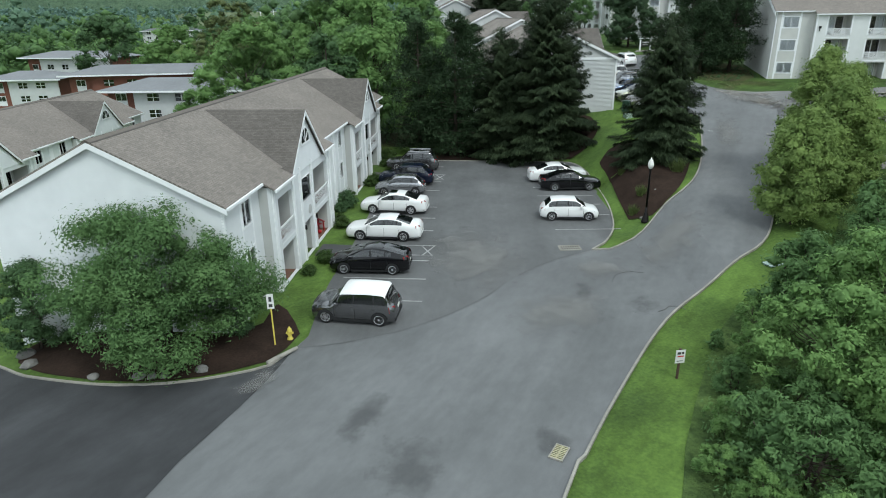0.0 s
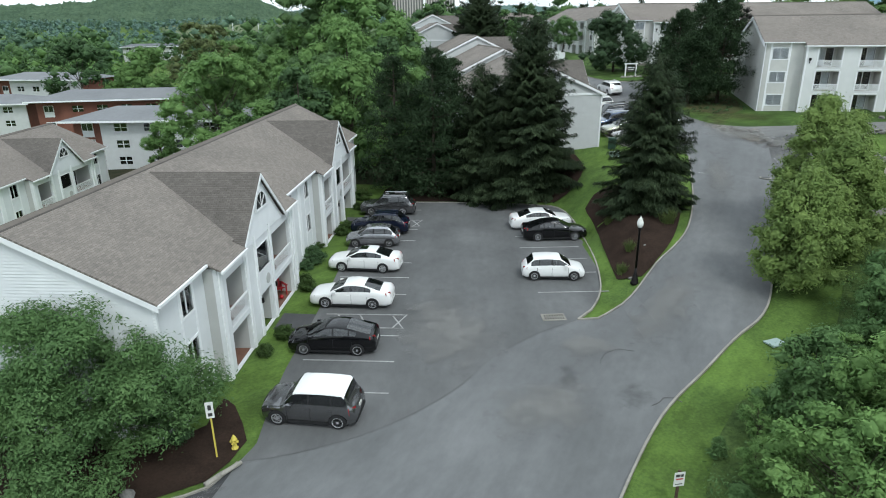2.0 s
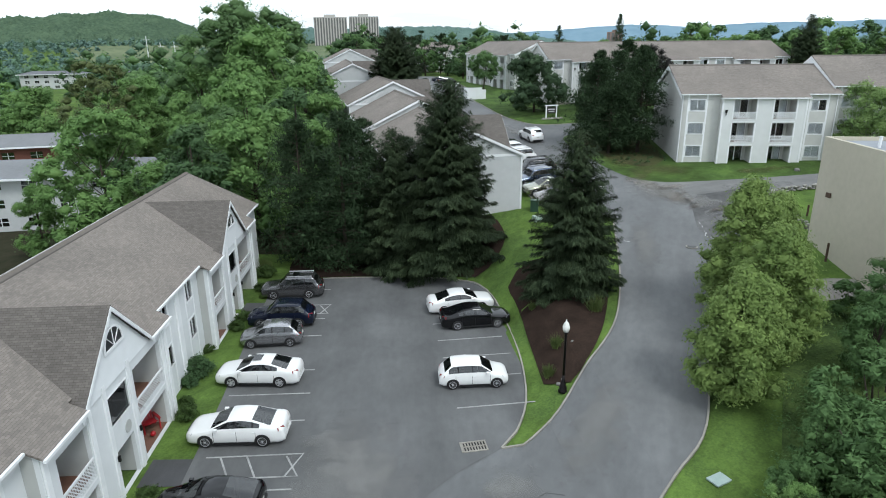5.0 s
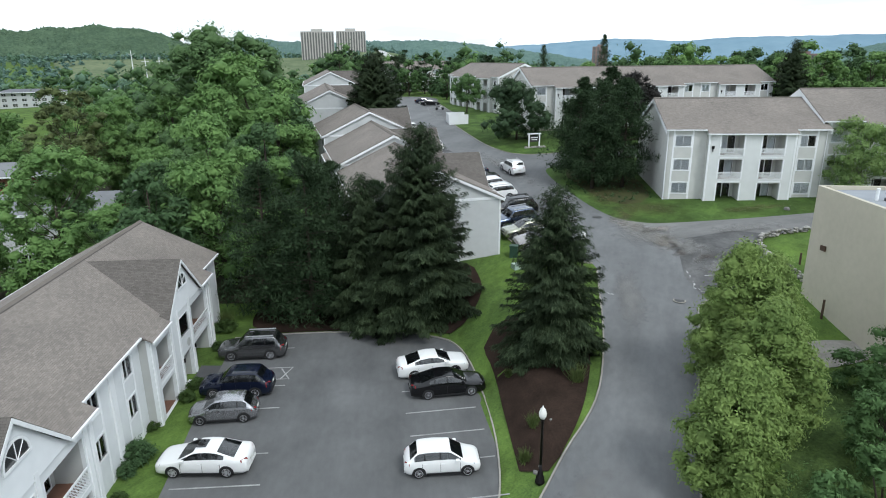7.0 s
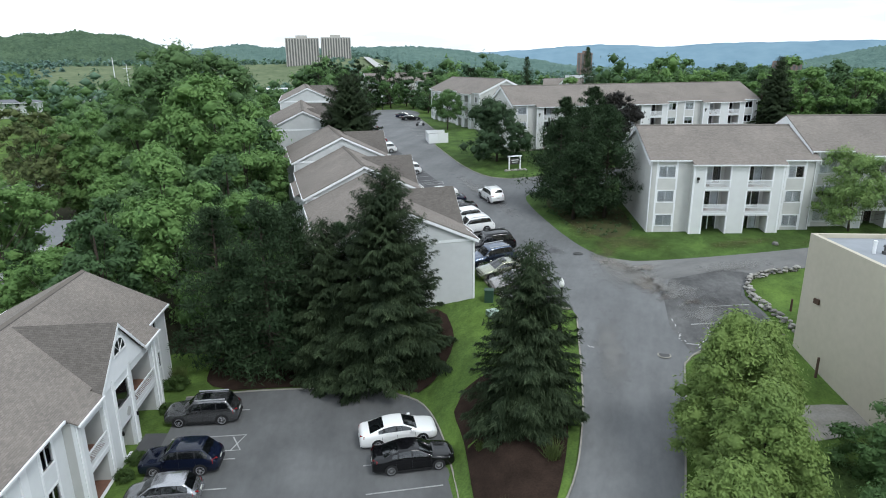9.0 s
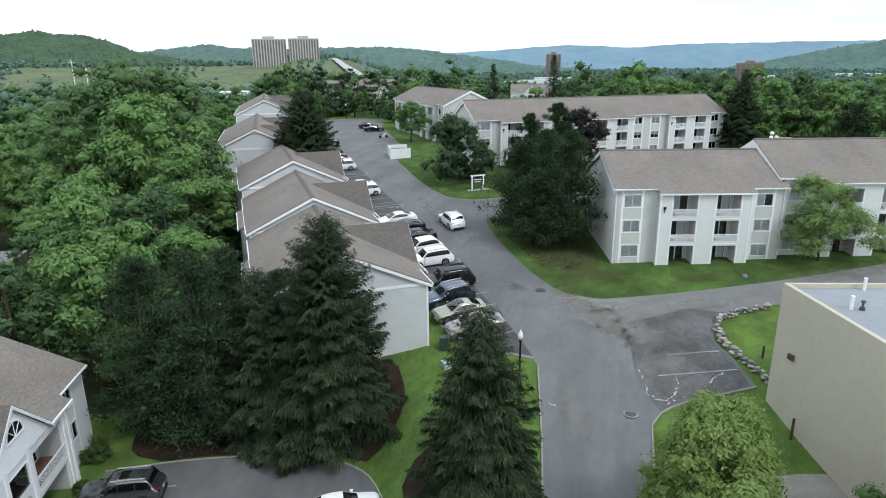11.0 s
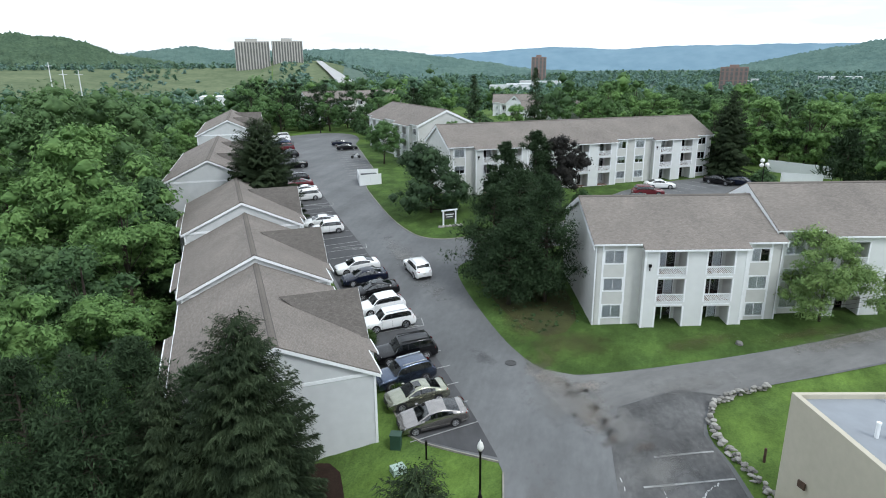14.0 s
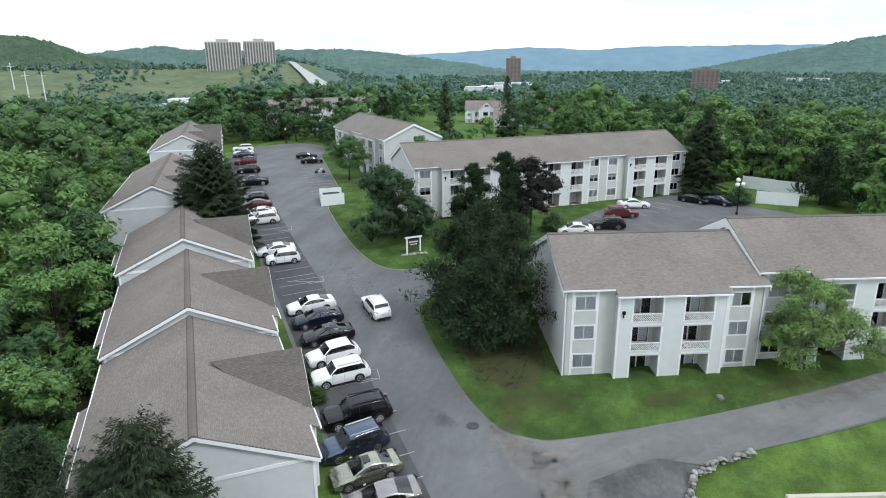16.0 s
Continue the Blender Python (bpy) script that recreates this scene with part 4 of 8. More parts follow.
def flats_unit(parent, x, zb, ze, seed, pitch):
    """One 18.5 m bay of the three-storey flats: windows, a bump-out with two stacks of balconies, windows."""
    h = 2.85
    L = 18.5
    wins = [(0.95, 2.75), (15.5, 17.2)]
    holes = []
    for k in range(3):
        for a, b in wins:
            holes.append((x + a, x + b, zb + k * h + 1.0, zb + k * h + 2.25))
    zt = ze - 0.02
    part("wall", wall_with_holes(x, x + 4.7, zb, zt, holes, 0, 0.2), SIDING_GREY, parent, "grey clapboard wall")
    part("wall", wall_with_holes(x + 14.4, x + L, zb, zt, holes, 0, 0.2), SIDING_GREY, parent, "grey clapboard wall")
    for a, b in wins:
        bits("window_surround", [(x + a - 0.32, x + a - 0.12, -0.03, 0, zb, zt), (x + b + 0.12, x + b + 0.32, -0.03, 0, zb, zt)], TRIM, parent, "white vertical trim")
        for k in range(3):
            window(parent, x + a, x + b, zb + k * h + 1.0, zb + k * h + 2.25, 0, seed + k)
            part("wall_panel", boxm((x + a - 0.12, x + b + 0.12, -0.018, 0, zb + k * h + 2.36, zb + k * h + 3.72 if k < 2 else zt)), SIDING_GREY, parent)
    # bump-out with recessed balconies
    y0 = -0.95
    xs, xe = x + 4.6, x + 14.6
    b1, b2 = (x + 6.0, x + 8.65), (x + 10.75, x + 13.35)
    holes = []
    for k in range(3):
        for a, b in (b1, b2):
            holes.append((a, b, zb + k * h + 0.02, zb + k * h + 2.40))
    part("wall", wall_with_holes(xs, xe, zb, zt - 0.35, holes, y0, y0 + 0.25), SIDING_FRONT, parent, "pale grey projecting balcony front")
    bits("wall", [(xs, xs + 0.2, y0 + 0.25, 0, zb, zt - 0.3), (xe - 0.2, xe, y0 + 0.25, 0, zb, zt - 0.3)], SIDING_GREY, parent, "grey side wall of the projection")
    for c in (xs, xe):
        part("corner_board", boxm((c - 0.06, c + 0.14, y0 - 0.04, y0 + 0.1, zb, zt - 0.3) if c == xs else (c - 0.14, c + 0.06, y0 - 0.04, y0 + 0.1, zb, zt - 0.3)), TRIM, parent, "white corner board")
    for k in range(3):
        for i, (a, b) in enumerate((b1, b2)):
            zf = zb + k * h
            bal = part("balcony", boxm((a - 0.1, b + 0.1, y0 + 0.25, 0.9, zf - 0.12, zf + 0.02)), DECK, parent, "recessed balcony floor")
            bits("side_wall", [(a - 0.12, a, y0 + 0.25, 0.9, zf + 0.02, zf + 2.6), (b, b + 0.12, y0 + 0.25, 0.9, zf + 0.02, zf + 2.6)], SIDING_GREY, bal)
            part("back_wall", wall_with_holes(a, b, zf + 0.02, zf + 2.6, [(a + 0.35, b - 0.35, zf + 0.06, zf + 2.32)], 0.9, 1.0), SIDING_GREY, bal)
            sliding_door(bal, a + 0.35, b - 0.35, zf + 0.06, zf + 2.32, 0.95, seed + k * 2 + i)
            if k:
                lattice(parent, a, b, zf - 0.28, zf + 0.85, y0 - 0.02, 0.20)
            bits("opening_trim", [(a - 0.16, a, y0 - 0.035, y0 + 0.02, zf + 0.02, zf + 2.40), (b, b + 0.16, y0 - 0.035, y0 + 0.02, zf + 0.02, zf + 2.40)], TRIM, parent, "white opening trim")
    lamp = part("wall_lamp", boxm((xs + 0.35, xs + 0.62, y0 - 0.16, y0 - 0.02, zb + 6.55, zb + 6.85)), METAL_BLACK, parent, "black floodlight on the wall")
    part("bracket", boxm((xs + 0.44, xs + 0.53, y0 - 0.10, y0 - 0.01, zb + 6.2, zb + 6.55)), METAL_BLACK, lamp)
    # the roof runs on over the projection
    eave_strip(parent, xs - 0.2, xe + 0.2, y0 - 0.3, ze, pitch)
    part("soffit", boxm((xs - 0.15, xe + 0.15, y0 - 0.28, -0.05, ze - 0.60, ze - 0.54)), TRIM, parent)


def flats(name, ox, oy, rz, zb, ze, zr, depth, units, label, seed, step=(0, 0), near=True, board=0.5):
    b = thing(name, ox, oy, 0, rz, label, "apartment building")
    x1 = 18.5 * units
    zw = shell(b, 0, x1, 0, depth, zb, ze, zr, SIDING_GREY)
    for k in range(units):
        flats_unit(b, 18.5 * k, zb, ze, seed + 11 * k, (zr - ze) / (depth / 2 + 0.35))
    gable_roof(b, 0, x1, 0, depth, ze, zr, gaps=[(18.5 * k + 4.4, 18.5 * k + 14.8) for k in range(units)], board=board)
    part("foundation", boxm((0.03, x1 - 0.03, 0.03, depth - 0.03, zb - 2.5, zb)), KERB, b, "concrete foundation")
    return b


flats("apartment_building", 43.95, 86.95, -12.9, 6.35, 15.10, 18.35, 14.6, 1, "three-storey grey apartment building with white lattice balconies", 1)
flats("apartment_building", 62.3, 83.9, -12.9, 6.7, 15.95, 19.4, 14.2, 2, "three-storey grey apartment building with a stepped-up shingle roof", 5, board=0.95)
flats("apartment_building", 42.6, 138.9, 4.6, 9.7, 18.2, 21.6, 13.4, 3, "long three-storey grey apartment building with white balconies", 9)
flats("apartment_building", 38.2, 210.5, -80.4, 9.9, 18.9, 22.2, 14.0, 2, "three-storey grey apartment building beyond the long block", 14)


def arch_window(parent, x, z, r, y):
    """A half-round window with sunburst bars."""
    n = 14
    bm = bmesh.new()
    for i in range(n):
        a, b = math.pi * i / n, math.pi * (i + 1) / n
        q = [(r * math.cos(a), r * math.sin(a)), (r * math.cos(b), r * math.sin(b)), ((r + 0.12) * math.cos(b), (r + 0.12) * math.sin(b)), ((r + 0.12) * math.cos(a), (r + 0.12) * math.sin(a))]
        prism(bm, [(x + u, z + w) for u, w in q], y - 0.05, y + 0.02, "y")
    box(bm, x - r - 0.12, x + r + 0.12, y - 0.06, y + 0.02, z - 0.12, z)
    win = part("arched_window", bm, TRIM, parent, "half-round white sunburst window")
    bm = bmesh.new()
    c = [bm.verts.new((x + r * math.cos(math.pi * i / n), y - 0.012, z + r * math.sin(math.pi * i / n))) for i in range(n + 1)]
    bm.faces.new(c)
    part("pane", bm, CAR_GLASS, win)
    for a in (45, 90, 135):
        bm = bmesh.new()
        tube(bm, (x, y - 0.025, z), (x + r * math.cos(radians(a)), y - 0.025, z + r * math.sin(radians(a))), 0.026, 0.026, 4)
        part("glazing_bar", bm, TRIM, win)


def front_gable(parent, xc, half, ze, za, y0, yback, zb):
    """A cross gable over the entrance: dark roof, white triangular face with an arched window, openings below."""
    bm = bmesh.new()
    ov = 0.25
    hr = half + 0.2
    k = (za - ze) / half
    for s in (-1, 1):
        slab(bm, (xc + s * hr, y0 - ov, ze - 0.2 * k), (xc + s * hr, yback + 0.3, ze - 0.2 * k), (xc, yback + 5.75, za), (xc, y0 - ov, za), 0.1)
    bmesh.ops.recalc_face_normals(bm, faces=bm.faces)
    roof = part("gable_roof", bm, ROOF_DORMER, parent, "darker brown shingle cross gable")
    for s in (-1, 1):
        bm = bmesh.new()
        prism(bm, [(xc + s * (hr + 0.03), ze - 0.2 * k - 0.30), (xc, za - 0.32), (xc, za - 0.06), (xc + s * (hr + 0.03), ze - 0.2 * k - 0.06)], y0 - ov - 0.03, y0 - ov + 0.03, "y")
        part("bargeboard", bm, TRIM, roof, "white bargeboard")
    bm = bmesh.new()
    prism(bm, [(xc - half, ze - 0.25), (xc + half, ze - 0.25), (xc, za - 0.2)], y0, y0 + 0.2, "y")
    part("gable_face", bm, SIDING, parent, "white clapboard gable face")
    clapboards(parent, "siding", None, y0, -1, ze - 0.2, za - 0.25, lambda z: xc - (za - 0.2 - z) / k * 0.97, lambda z: xc + (za - 0.2 - z) / k * 0.97, 0.14, "x", SIDING)
    arch_window(parent, xc, ze + 1.45, 0.90, y0 - 0.07)
    return roof


def row_front(b, x0, x1, xc, zb, ze, y0=-0.75, seed=0):
    """The projecting front of a two-storey row: corner piers, two balconies, a central entrance under the gable."""
    h = 2.75
    z2 = zb + h
    holes = [(x0 + 1.0, xc - 3.4, z2 + 0.05, z2 + 2.75), (xc + 1.5, x1 - 1.1, z2 + 0.05, z2 + 2.75),
             (x0 + 1.0, xc - 3.4, zb + 0.05, zb + 2.35), (xc + 1.5, x1 - 1.1, zb + 0.05, zb + 2.35),
             (xc - 1.4, xc + 0.65, z2 + 1.25, z2 + 2.75), (xc - 1.35, xc + 0.6, zb + 0.05, zb + 2.5)]
    part("wall", wall_with_holes(x0, x1, zb, ze - 0.12, holes, y0, y0 + 0.22), SIDING, b, "white-painted projecting front")
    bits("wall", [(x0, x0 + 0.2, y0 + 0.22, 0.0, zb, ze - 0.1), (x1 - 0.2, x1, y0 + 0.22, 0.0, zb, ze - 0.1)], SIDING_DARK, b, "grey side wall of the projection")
    for c in (x0 + 0.06, xc - 3.3, xc - 1.8, xc + 0.85, x1 - 0.95, x1 - 0.36):
        part("pilaster", boxm((c, c + 0.3, y0 - 0.09, y0 - 0.002, zb, ze - 0.14)), TRIM, b, "white pilaster")
    for i, (a, c, za, zc) in enumerate(holes):
        upper = za > zb + 1
        if i < 4:
            bal = part("balcony", boxm((a - 0.1, c + 0.1, y0 + 0.22, 1.0, za - 0.16, za)), DECK, b, "recessed balcony with wooden deck")
            # Recess walls take the siding with shade painted into its colour.
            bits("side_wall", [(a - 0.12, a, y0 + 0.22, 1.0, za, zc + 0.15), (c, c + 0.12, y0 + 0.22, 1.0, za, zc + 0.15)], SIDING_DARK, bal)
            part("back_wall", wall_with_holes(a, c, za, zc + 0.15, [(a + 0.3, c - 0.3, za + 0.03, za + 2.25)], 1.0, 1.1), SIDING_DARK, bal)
            sliding_door(bal, a + 0.3, c - 0.3, za + 0.03, za + 2.25, 1.06, seed + i)
            if upper:
                lattice(b, a, c, za - 0.15, za + 0.95, y0 - 0.02, 0.19)
        elif upper:
            fr = part("window", boxm((a - 0.08, c + 0.08, y0 - 0.03, y0 + 0.1, zc, zc + 0.08), (a - 0.08, c + 0.08, y0 - 0.03, y0 + 0.1, za - 0.08, za), (a - 0.08, a, y0 - 0.03, y0 + 0.1, za, zc), (c, c + 0.08, y0 - 0.03, y0 + 0.1, za, zc)), TRIM, b, "tall stair window in a white frame")
            part("pane", boxm((a, c, y0 + 0.06, y0 + 0.07, za, zc)), CAR_GLASS, fr)
        else:
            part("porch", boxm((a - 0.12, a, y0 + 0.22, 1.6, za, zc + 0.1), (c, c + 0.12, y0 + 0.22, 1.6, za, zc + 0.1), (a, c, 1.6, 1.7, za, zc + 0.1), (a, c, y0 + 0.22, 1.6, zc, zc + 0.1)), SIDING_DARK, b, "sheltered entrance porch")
            d = part("door", boxm((a + 0.9, a + 1.85, 1.54, 1.598, za, za + 2.28)), BLIND, b, "pale grey front door")
            part("door_handle", boxm((a + 1.0, a + 1.05, 1.49, 1.54, za + 0.98, za + 1.1)), METAL_BLACK, d)
    for c in (xc - 1.55, xc + 1.1):
        lamp = part("porch_lamp", boxm((c - 0.06, c + 0.06, y0 - 0.2, y0 - 0.092, zb + 2.15, zb + 2.45)), METAL_BLACK, b, "black wall lantern")
    lathe_bm = bmesh.new()
    lathe(lathe_bm, [(0.02, 0), (0.33, 0.0), (0.33, 0.04), (0.02, 0.05)], 18)
    ob = part("medallion", lathe_bm, SIDING_DARK, b, "round plaque above the entrance")
    ob.matrix_basis = pose(xc + 0.1, y0 - 0.005, z2 + 0.35, 90)


def row_house(name, ox, oy, rz, zb, ze, zr, L, depth, fronts, wins, label, seed=0, low=2.0, gables=True, band=False, wall=None, sill=1.0, rear=None):
    wall = wall or SIDING
    b = thing(name, ox, oy, 0, rz, label, "apartment building")
    zw = shell(b, 0, L, 0, depth, zb - low, ze, zr, wall)
    holes = [(x, x + 1.15, zb + k * 2.75 + sill, zb + k * 2.75 + sill + 1.3) for x in wins for k in (0, 1)]
    xs = [0.0] + [v for f in fronts for v in f[:2]] + [L]
    for i in range(0, len(xs), 2):
        part("wall", wall_with_holes(xs[i], xs[i + 1], zb - low, zw, [h for h in holes if xs[i] < h[0] < xs[i + 1]], 0, 0.2), wall, b, "pale grey clapboard front wall")
    for x in wins:
        bits("window_surround", [(x - 0.25, x - 0.1, -0.03, 0, zb - 0.2, zw - 0.05), (x + 1.25, x + 1.4, -0.03, 0, zb - 0.2, zw - 0.05)], TRIM, b, "white vertical trim")
        for k in (0, 1):
            window(b, x, x + 1.15, zb + k * 2.75 + sill, zb + k * 2.75 + sill + 1.3, 0, seed + k, surround=0.12)
    for xa, xb, xc in fronts:
        row_front(b, xa, xb, xc, zb, ze - 0.25, seed=seed)
        k = (zr - ze) / (depth / 2 + 0.35)
        eave_strip(b, xa - 0.2, xc - 3.7, -1.1, ze, k)
        eave_strip(b, xc + 3.7, xb + 0.2, -1.1, ze, k)
        if gables:
            front_gable(b, xc, 3.9, ze - 0.5, ze + 3.05, -0.78, 0.0, zb)
    if len(fronts) > 1 and not band:
        part("pilaster", boxm((21.8, 22.4, -0.12, -0.004, zb - 0.1, zw - 0.05)), TRIM, b, "white pilaster between the fronts")
    if band:
        part("band_board", boxm((-0.085, -0.004, 0.0, depth, ze - 0.2, ze + 0.06)), TRIM, b, "white band across the gable wall")
        bits("corner_board", [(-0.08, -0.004, 0.0, 0.16, zb - low, ze - 0.2), (-0.08, -0.004, depth - 0.16, depth, zb - low, ze - 0.2)], TRIM, b, "white corner board")
    if rear:
        k, y1 = (zr - ze) / (depth / 2 + 0.35), depth + 1.1
        bm = bmesh.new()
        slab(bm, (rear[1], y1, ze - k * 0.75 - 0.004), (rear[0], y1, ze - k * 0.75 - 0.004), (rear[0], depth + 0.25, ze + k * 0.1 - 0.004), (rear[1], depth + 0.25, ze + k * 0.1 - 0.004), 0.1)
        bmesh.ops.recalc_face_normals(bm, faces=bm.faces)
        part("roof", bm, ROOF, b)
        part("gutter", boxm((rear[0] - 0.05, rear[1] + 0.05, y1 - 0.012, y1 + 0.11, ze - k * 0.75 - 0.17, ze - k * 0.75 - 0.03)), TRIM, b, "white gutter")
        part("wall", boxm((rear[0] + 0.2, rear[1] - 0.2, depth, depth + 0.75, zb - low, ze - k * 0.75 - 0.12)), wall, b, "grey rear projection")
    gable_roof(b, 0, L, 0, depth, ze, zr, gaps=[(f[0] - 0.2, f[1] + 0.2) for f in fronts])
    return b


row_house("row_house", -10.85, 29.6, 85.3, -0.45, 6.35, 9.62, 44.4, 12.3, [(4.8, 18.0, 11.8), (26.4, 39.8, 33.3)], [2.25, 19.3, 23.9, 41.1], "two-storey pale grey row house with white gabled fronts", 3, sill=2.2)
row_house("row_house", -41.7, 44.6, 90.7, -3.9, 2.75, 6.0, 44.4, 12.6, [(4.8, 18.0, 11.8), (26.4, 39.8, 33.3)], [2.25, 19.3, 23.9, 41.1], "second two-storey grey row house behind the first", 8, sill=2.2)
for k, (y, x, zb, ze, zr, L) in enumerate(((75.3, 20.38, 4.1, 10.25, 13.6, 19.5), (94.9, 18.4, 5.2, 11.05, 14.55, 18.7), (113.7, 16.3, 6.2, 12.53, 15.98, 18.1))):
    row_house("row_house", x, y, 95.6, zb, ze, zr, L, 14.0, [(4.0, 15.8, 10.2)], [1.4, L - 1.9], "two-storey grey row house stepping up the slope", 20 + k, low=5.5, band=True, wall=SIDING_ROW, rear=(3.2, 12.5))
for k, (y, x, zb, zr) in enumerate(((136.4, 9.9, 8.0, 18.2), (183.5, 9.5, 9.6, 20.6))):
    row_house("row_house", x, y, 92.5, zb, zr - 3.3, zr, 36.0, 13.4, [(3.2, 15.0, 9.1), (20.2, 33.0, 26.6)], [1.2, 17.2], "long two-storey grey row house farther along the drive", 30 + k, low=6.5, band=True, wall=SIDING_ROW)


# ---- trees ----
OCT_V = np.array([(1, 0, 0), (0, 1, 0), (-1, 0, 0), (0, -1, 0), (0, 0, 1), (0, 0, -1)], float)
OCT_F = np.array([(0, 1, 4), (1, 2, 4), (2, 3, 4), (3, 0, 4), (1, 0, 5), (2, 1, 5), (3, 2, 5), (0, 3, 5)])


def card_mesh(name, pos, along, side, material, tips=None, tip_material=None, shade_cores=None):
    """Many small pointed leaves: centres, half-vectors along and across. The tips may be of a paler growth;
    the last pair (centres, radii) adds solid cores as inner foliage that block light within the clumps."""
    n = len(pos)
    v = np.empty((n, 3, 3))
    v[:, 0], v[:, 1], v[:, 2] = pos - along + side * 0.85, pos - along - side * 0.85, pos + along
    v, loops = v.reshape(-1, 3), np.arange(3 * n)
    if shade_cores is not None:
        c, r = shade_cores
        uneven = np.random.default_rng(len(c)).uniform(0.7, 1.25, (len(c), 6, 1))
        solid = c[:, None] + OCT_V[None] * uneven * r[:, None, None] * np.array((1, 1, 0.75))
        loops = np.concatenate([loops, (3 * n + 6 * np.arange(len(c))[:, None] + OCT_F.ravel()[None]).ravel()])
        v = np.concatenate([v, solid.reshape(-1, 3)])
    m = len(loops) // 3
    me = bpy.data.meshes.new(name)
    me.vertices.add(len(v))
    me.vertices.foreach_set("co", v.ravel())
    me.loops.add(3 * m)
    me.loops.foreach_set("vertex_index", loops)
    me.polygons.add(m)
    me.polygons.foreach_set("loop_start", np.arange(0, 3 * m, 3))
    me.materials.append(material)
    if tips is not None:
        me.materials.append(tip_material)
        me.polygons.foreach_set("material_index", tips.astype(np.int32))
    me.update(calc_edges=True)
    return me


def unit(v):
    return v / np.maximum(np.linalg.norm(v, axis=-1, keepdims=True), 1e-6)


def leaf_cloud(rng, centres, radii, per, size, flat=0.75, aspect=0.55, needles=False):
    """Leaves over the outside of clumps, facing outwards and up, so that every clump catches the light as one."""
    k = len(centres)
    per = max(4, int(per * 1.3))
    size = size * 0.70
    d = unit(rng.normal(size=(k, per, 3)) + np.array((0, 0, 0.30)))
    r = radii[:, None, None] * (rng.random((k, per, 1)) ** 0.25) * (0.74 + 0.62 * rng.random((k, per, 1)) ** 2)
    pos = centres[:, None] + d * r * np.array((1, 1, flat))
    pos, d = pos.reshape(-1, 3), d.reshape(-1, 3)
    s = size * rng.uniform(0.6, 1.35, (len(pos), 1))
    if needles:
        a = unit(d * 0.9 + rng.normal(size=d.shape) * 0.42)
        b = unit(np.cross(a, d * 0.3 + np.array((0, 0, 0.9)) + rng.normal(size=d.shape) * 0.35))
        return pos, a * s, b * s * aspect
    nrm = unit(d * 0.95 + np.array((0, 0, 0.42)) + rng.normal(size=d.shape) * 0.27)
    a = unit(np.cross(nrm, rng.normal(size=d.shape)))
    b = np.cross(nrm, a)
    return pos, a * s, b * s * aspect


def crown_points(rng, n, wide, tall, z0, shape):
    """Clump centres in a crown: 'round', 'tall', 'cone' or 'spread'."""
    out = []
    while len(out) < n:
        t = rng.random()
        if shape == "cone":
            r = (1 - t) ** 0.75 * (0.35 + 0.65 * min(1, t * 8))
        elif shape == "pine":
            r = (1 - t) ** 0.55 * (0.7 + 0.3 * min(1, t * 5))
        elif shape == "tall":
            r = math.sin(math.pi * min(1, 0.12 + 0.88 * t)) ** 0.55 * (1.05 - 0.45 * t)
        elif shape == "spread":
            r = (1 - (2 * t - 0.7) ** 2 * 0.55) ** 0.5 if t < 0.97 else 0.4
        else:
            r = max(0.05, 1 - (2 * t - 0.85) ** 2 * 0.75) ** 0.5
        a = rng.uniform(0, 2 * math.pi)
        q = (rng.random() ** 0.38) * r * (1 + 0.16 * math.sin(3 * a + 5 * t) + 0.10 * math.sin(5 * a - 9 * t))
        out.append((q * wide * math.cos(a), q * wide * math.sin(a), z0 + t * tall))
    return np.array(out)


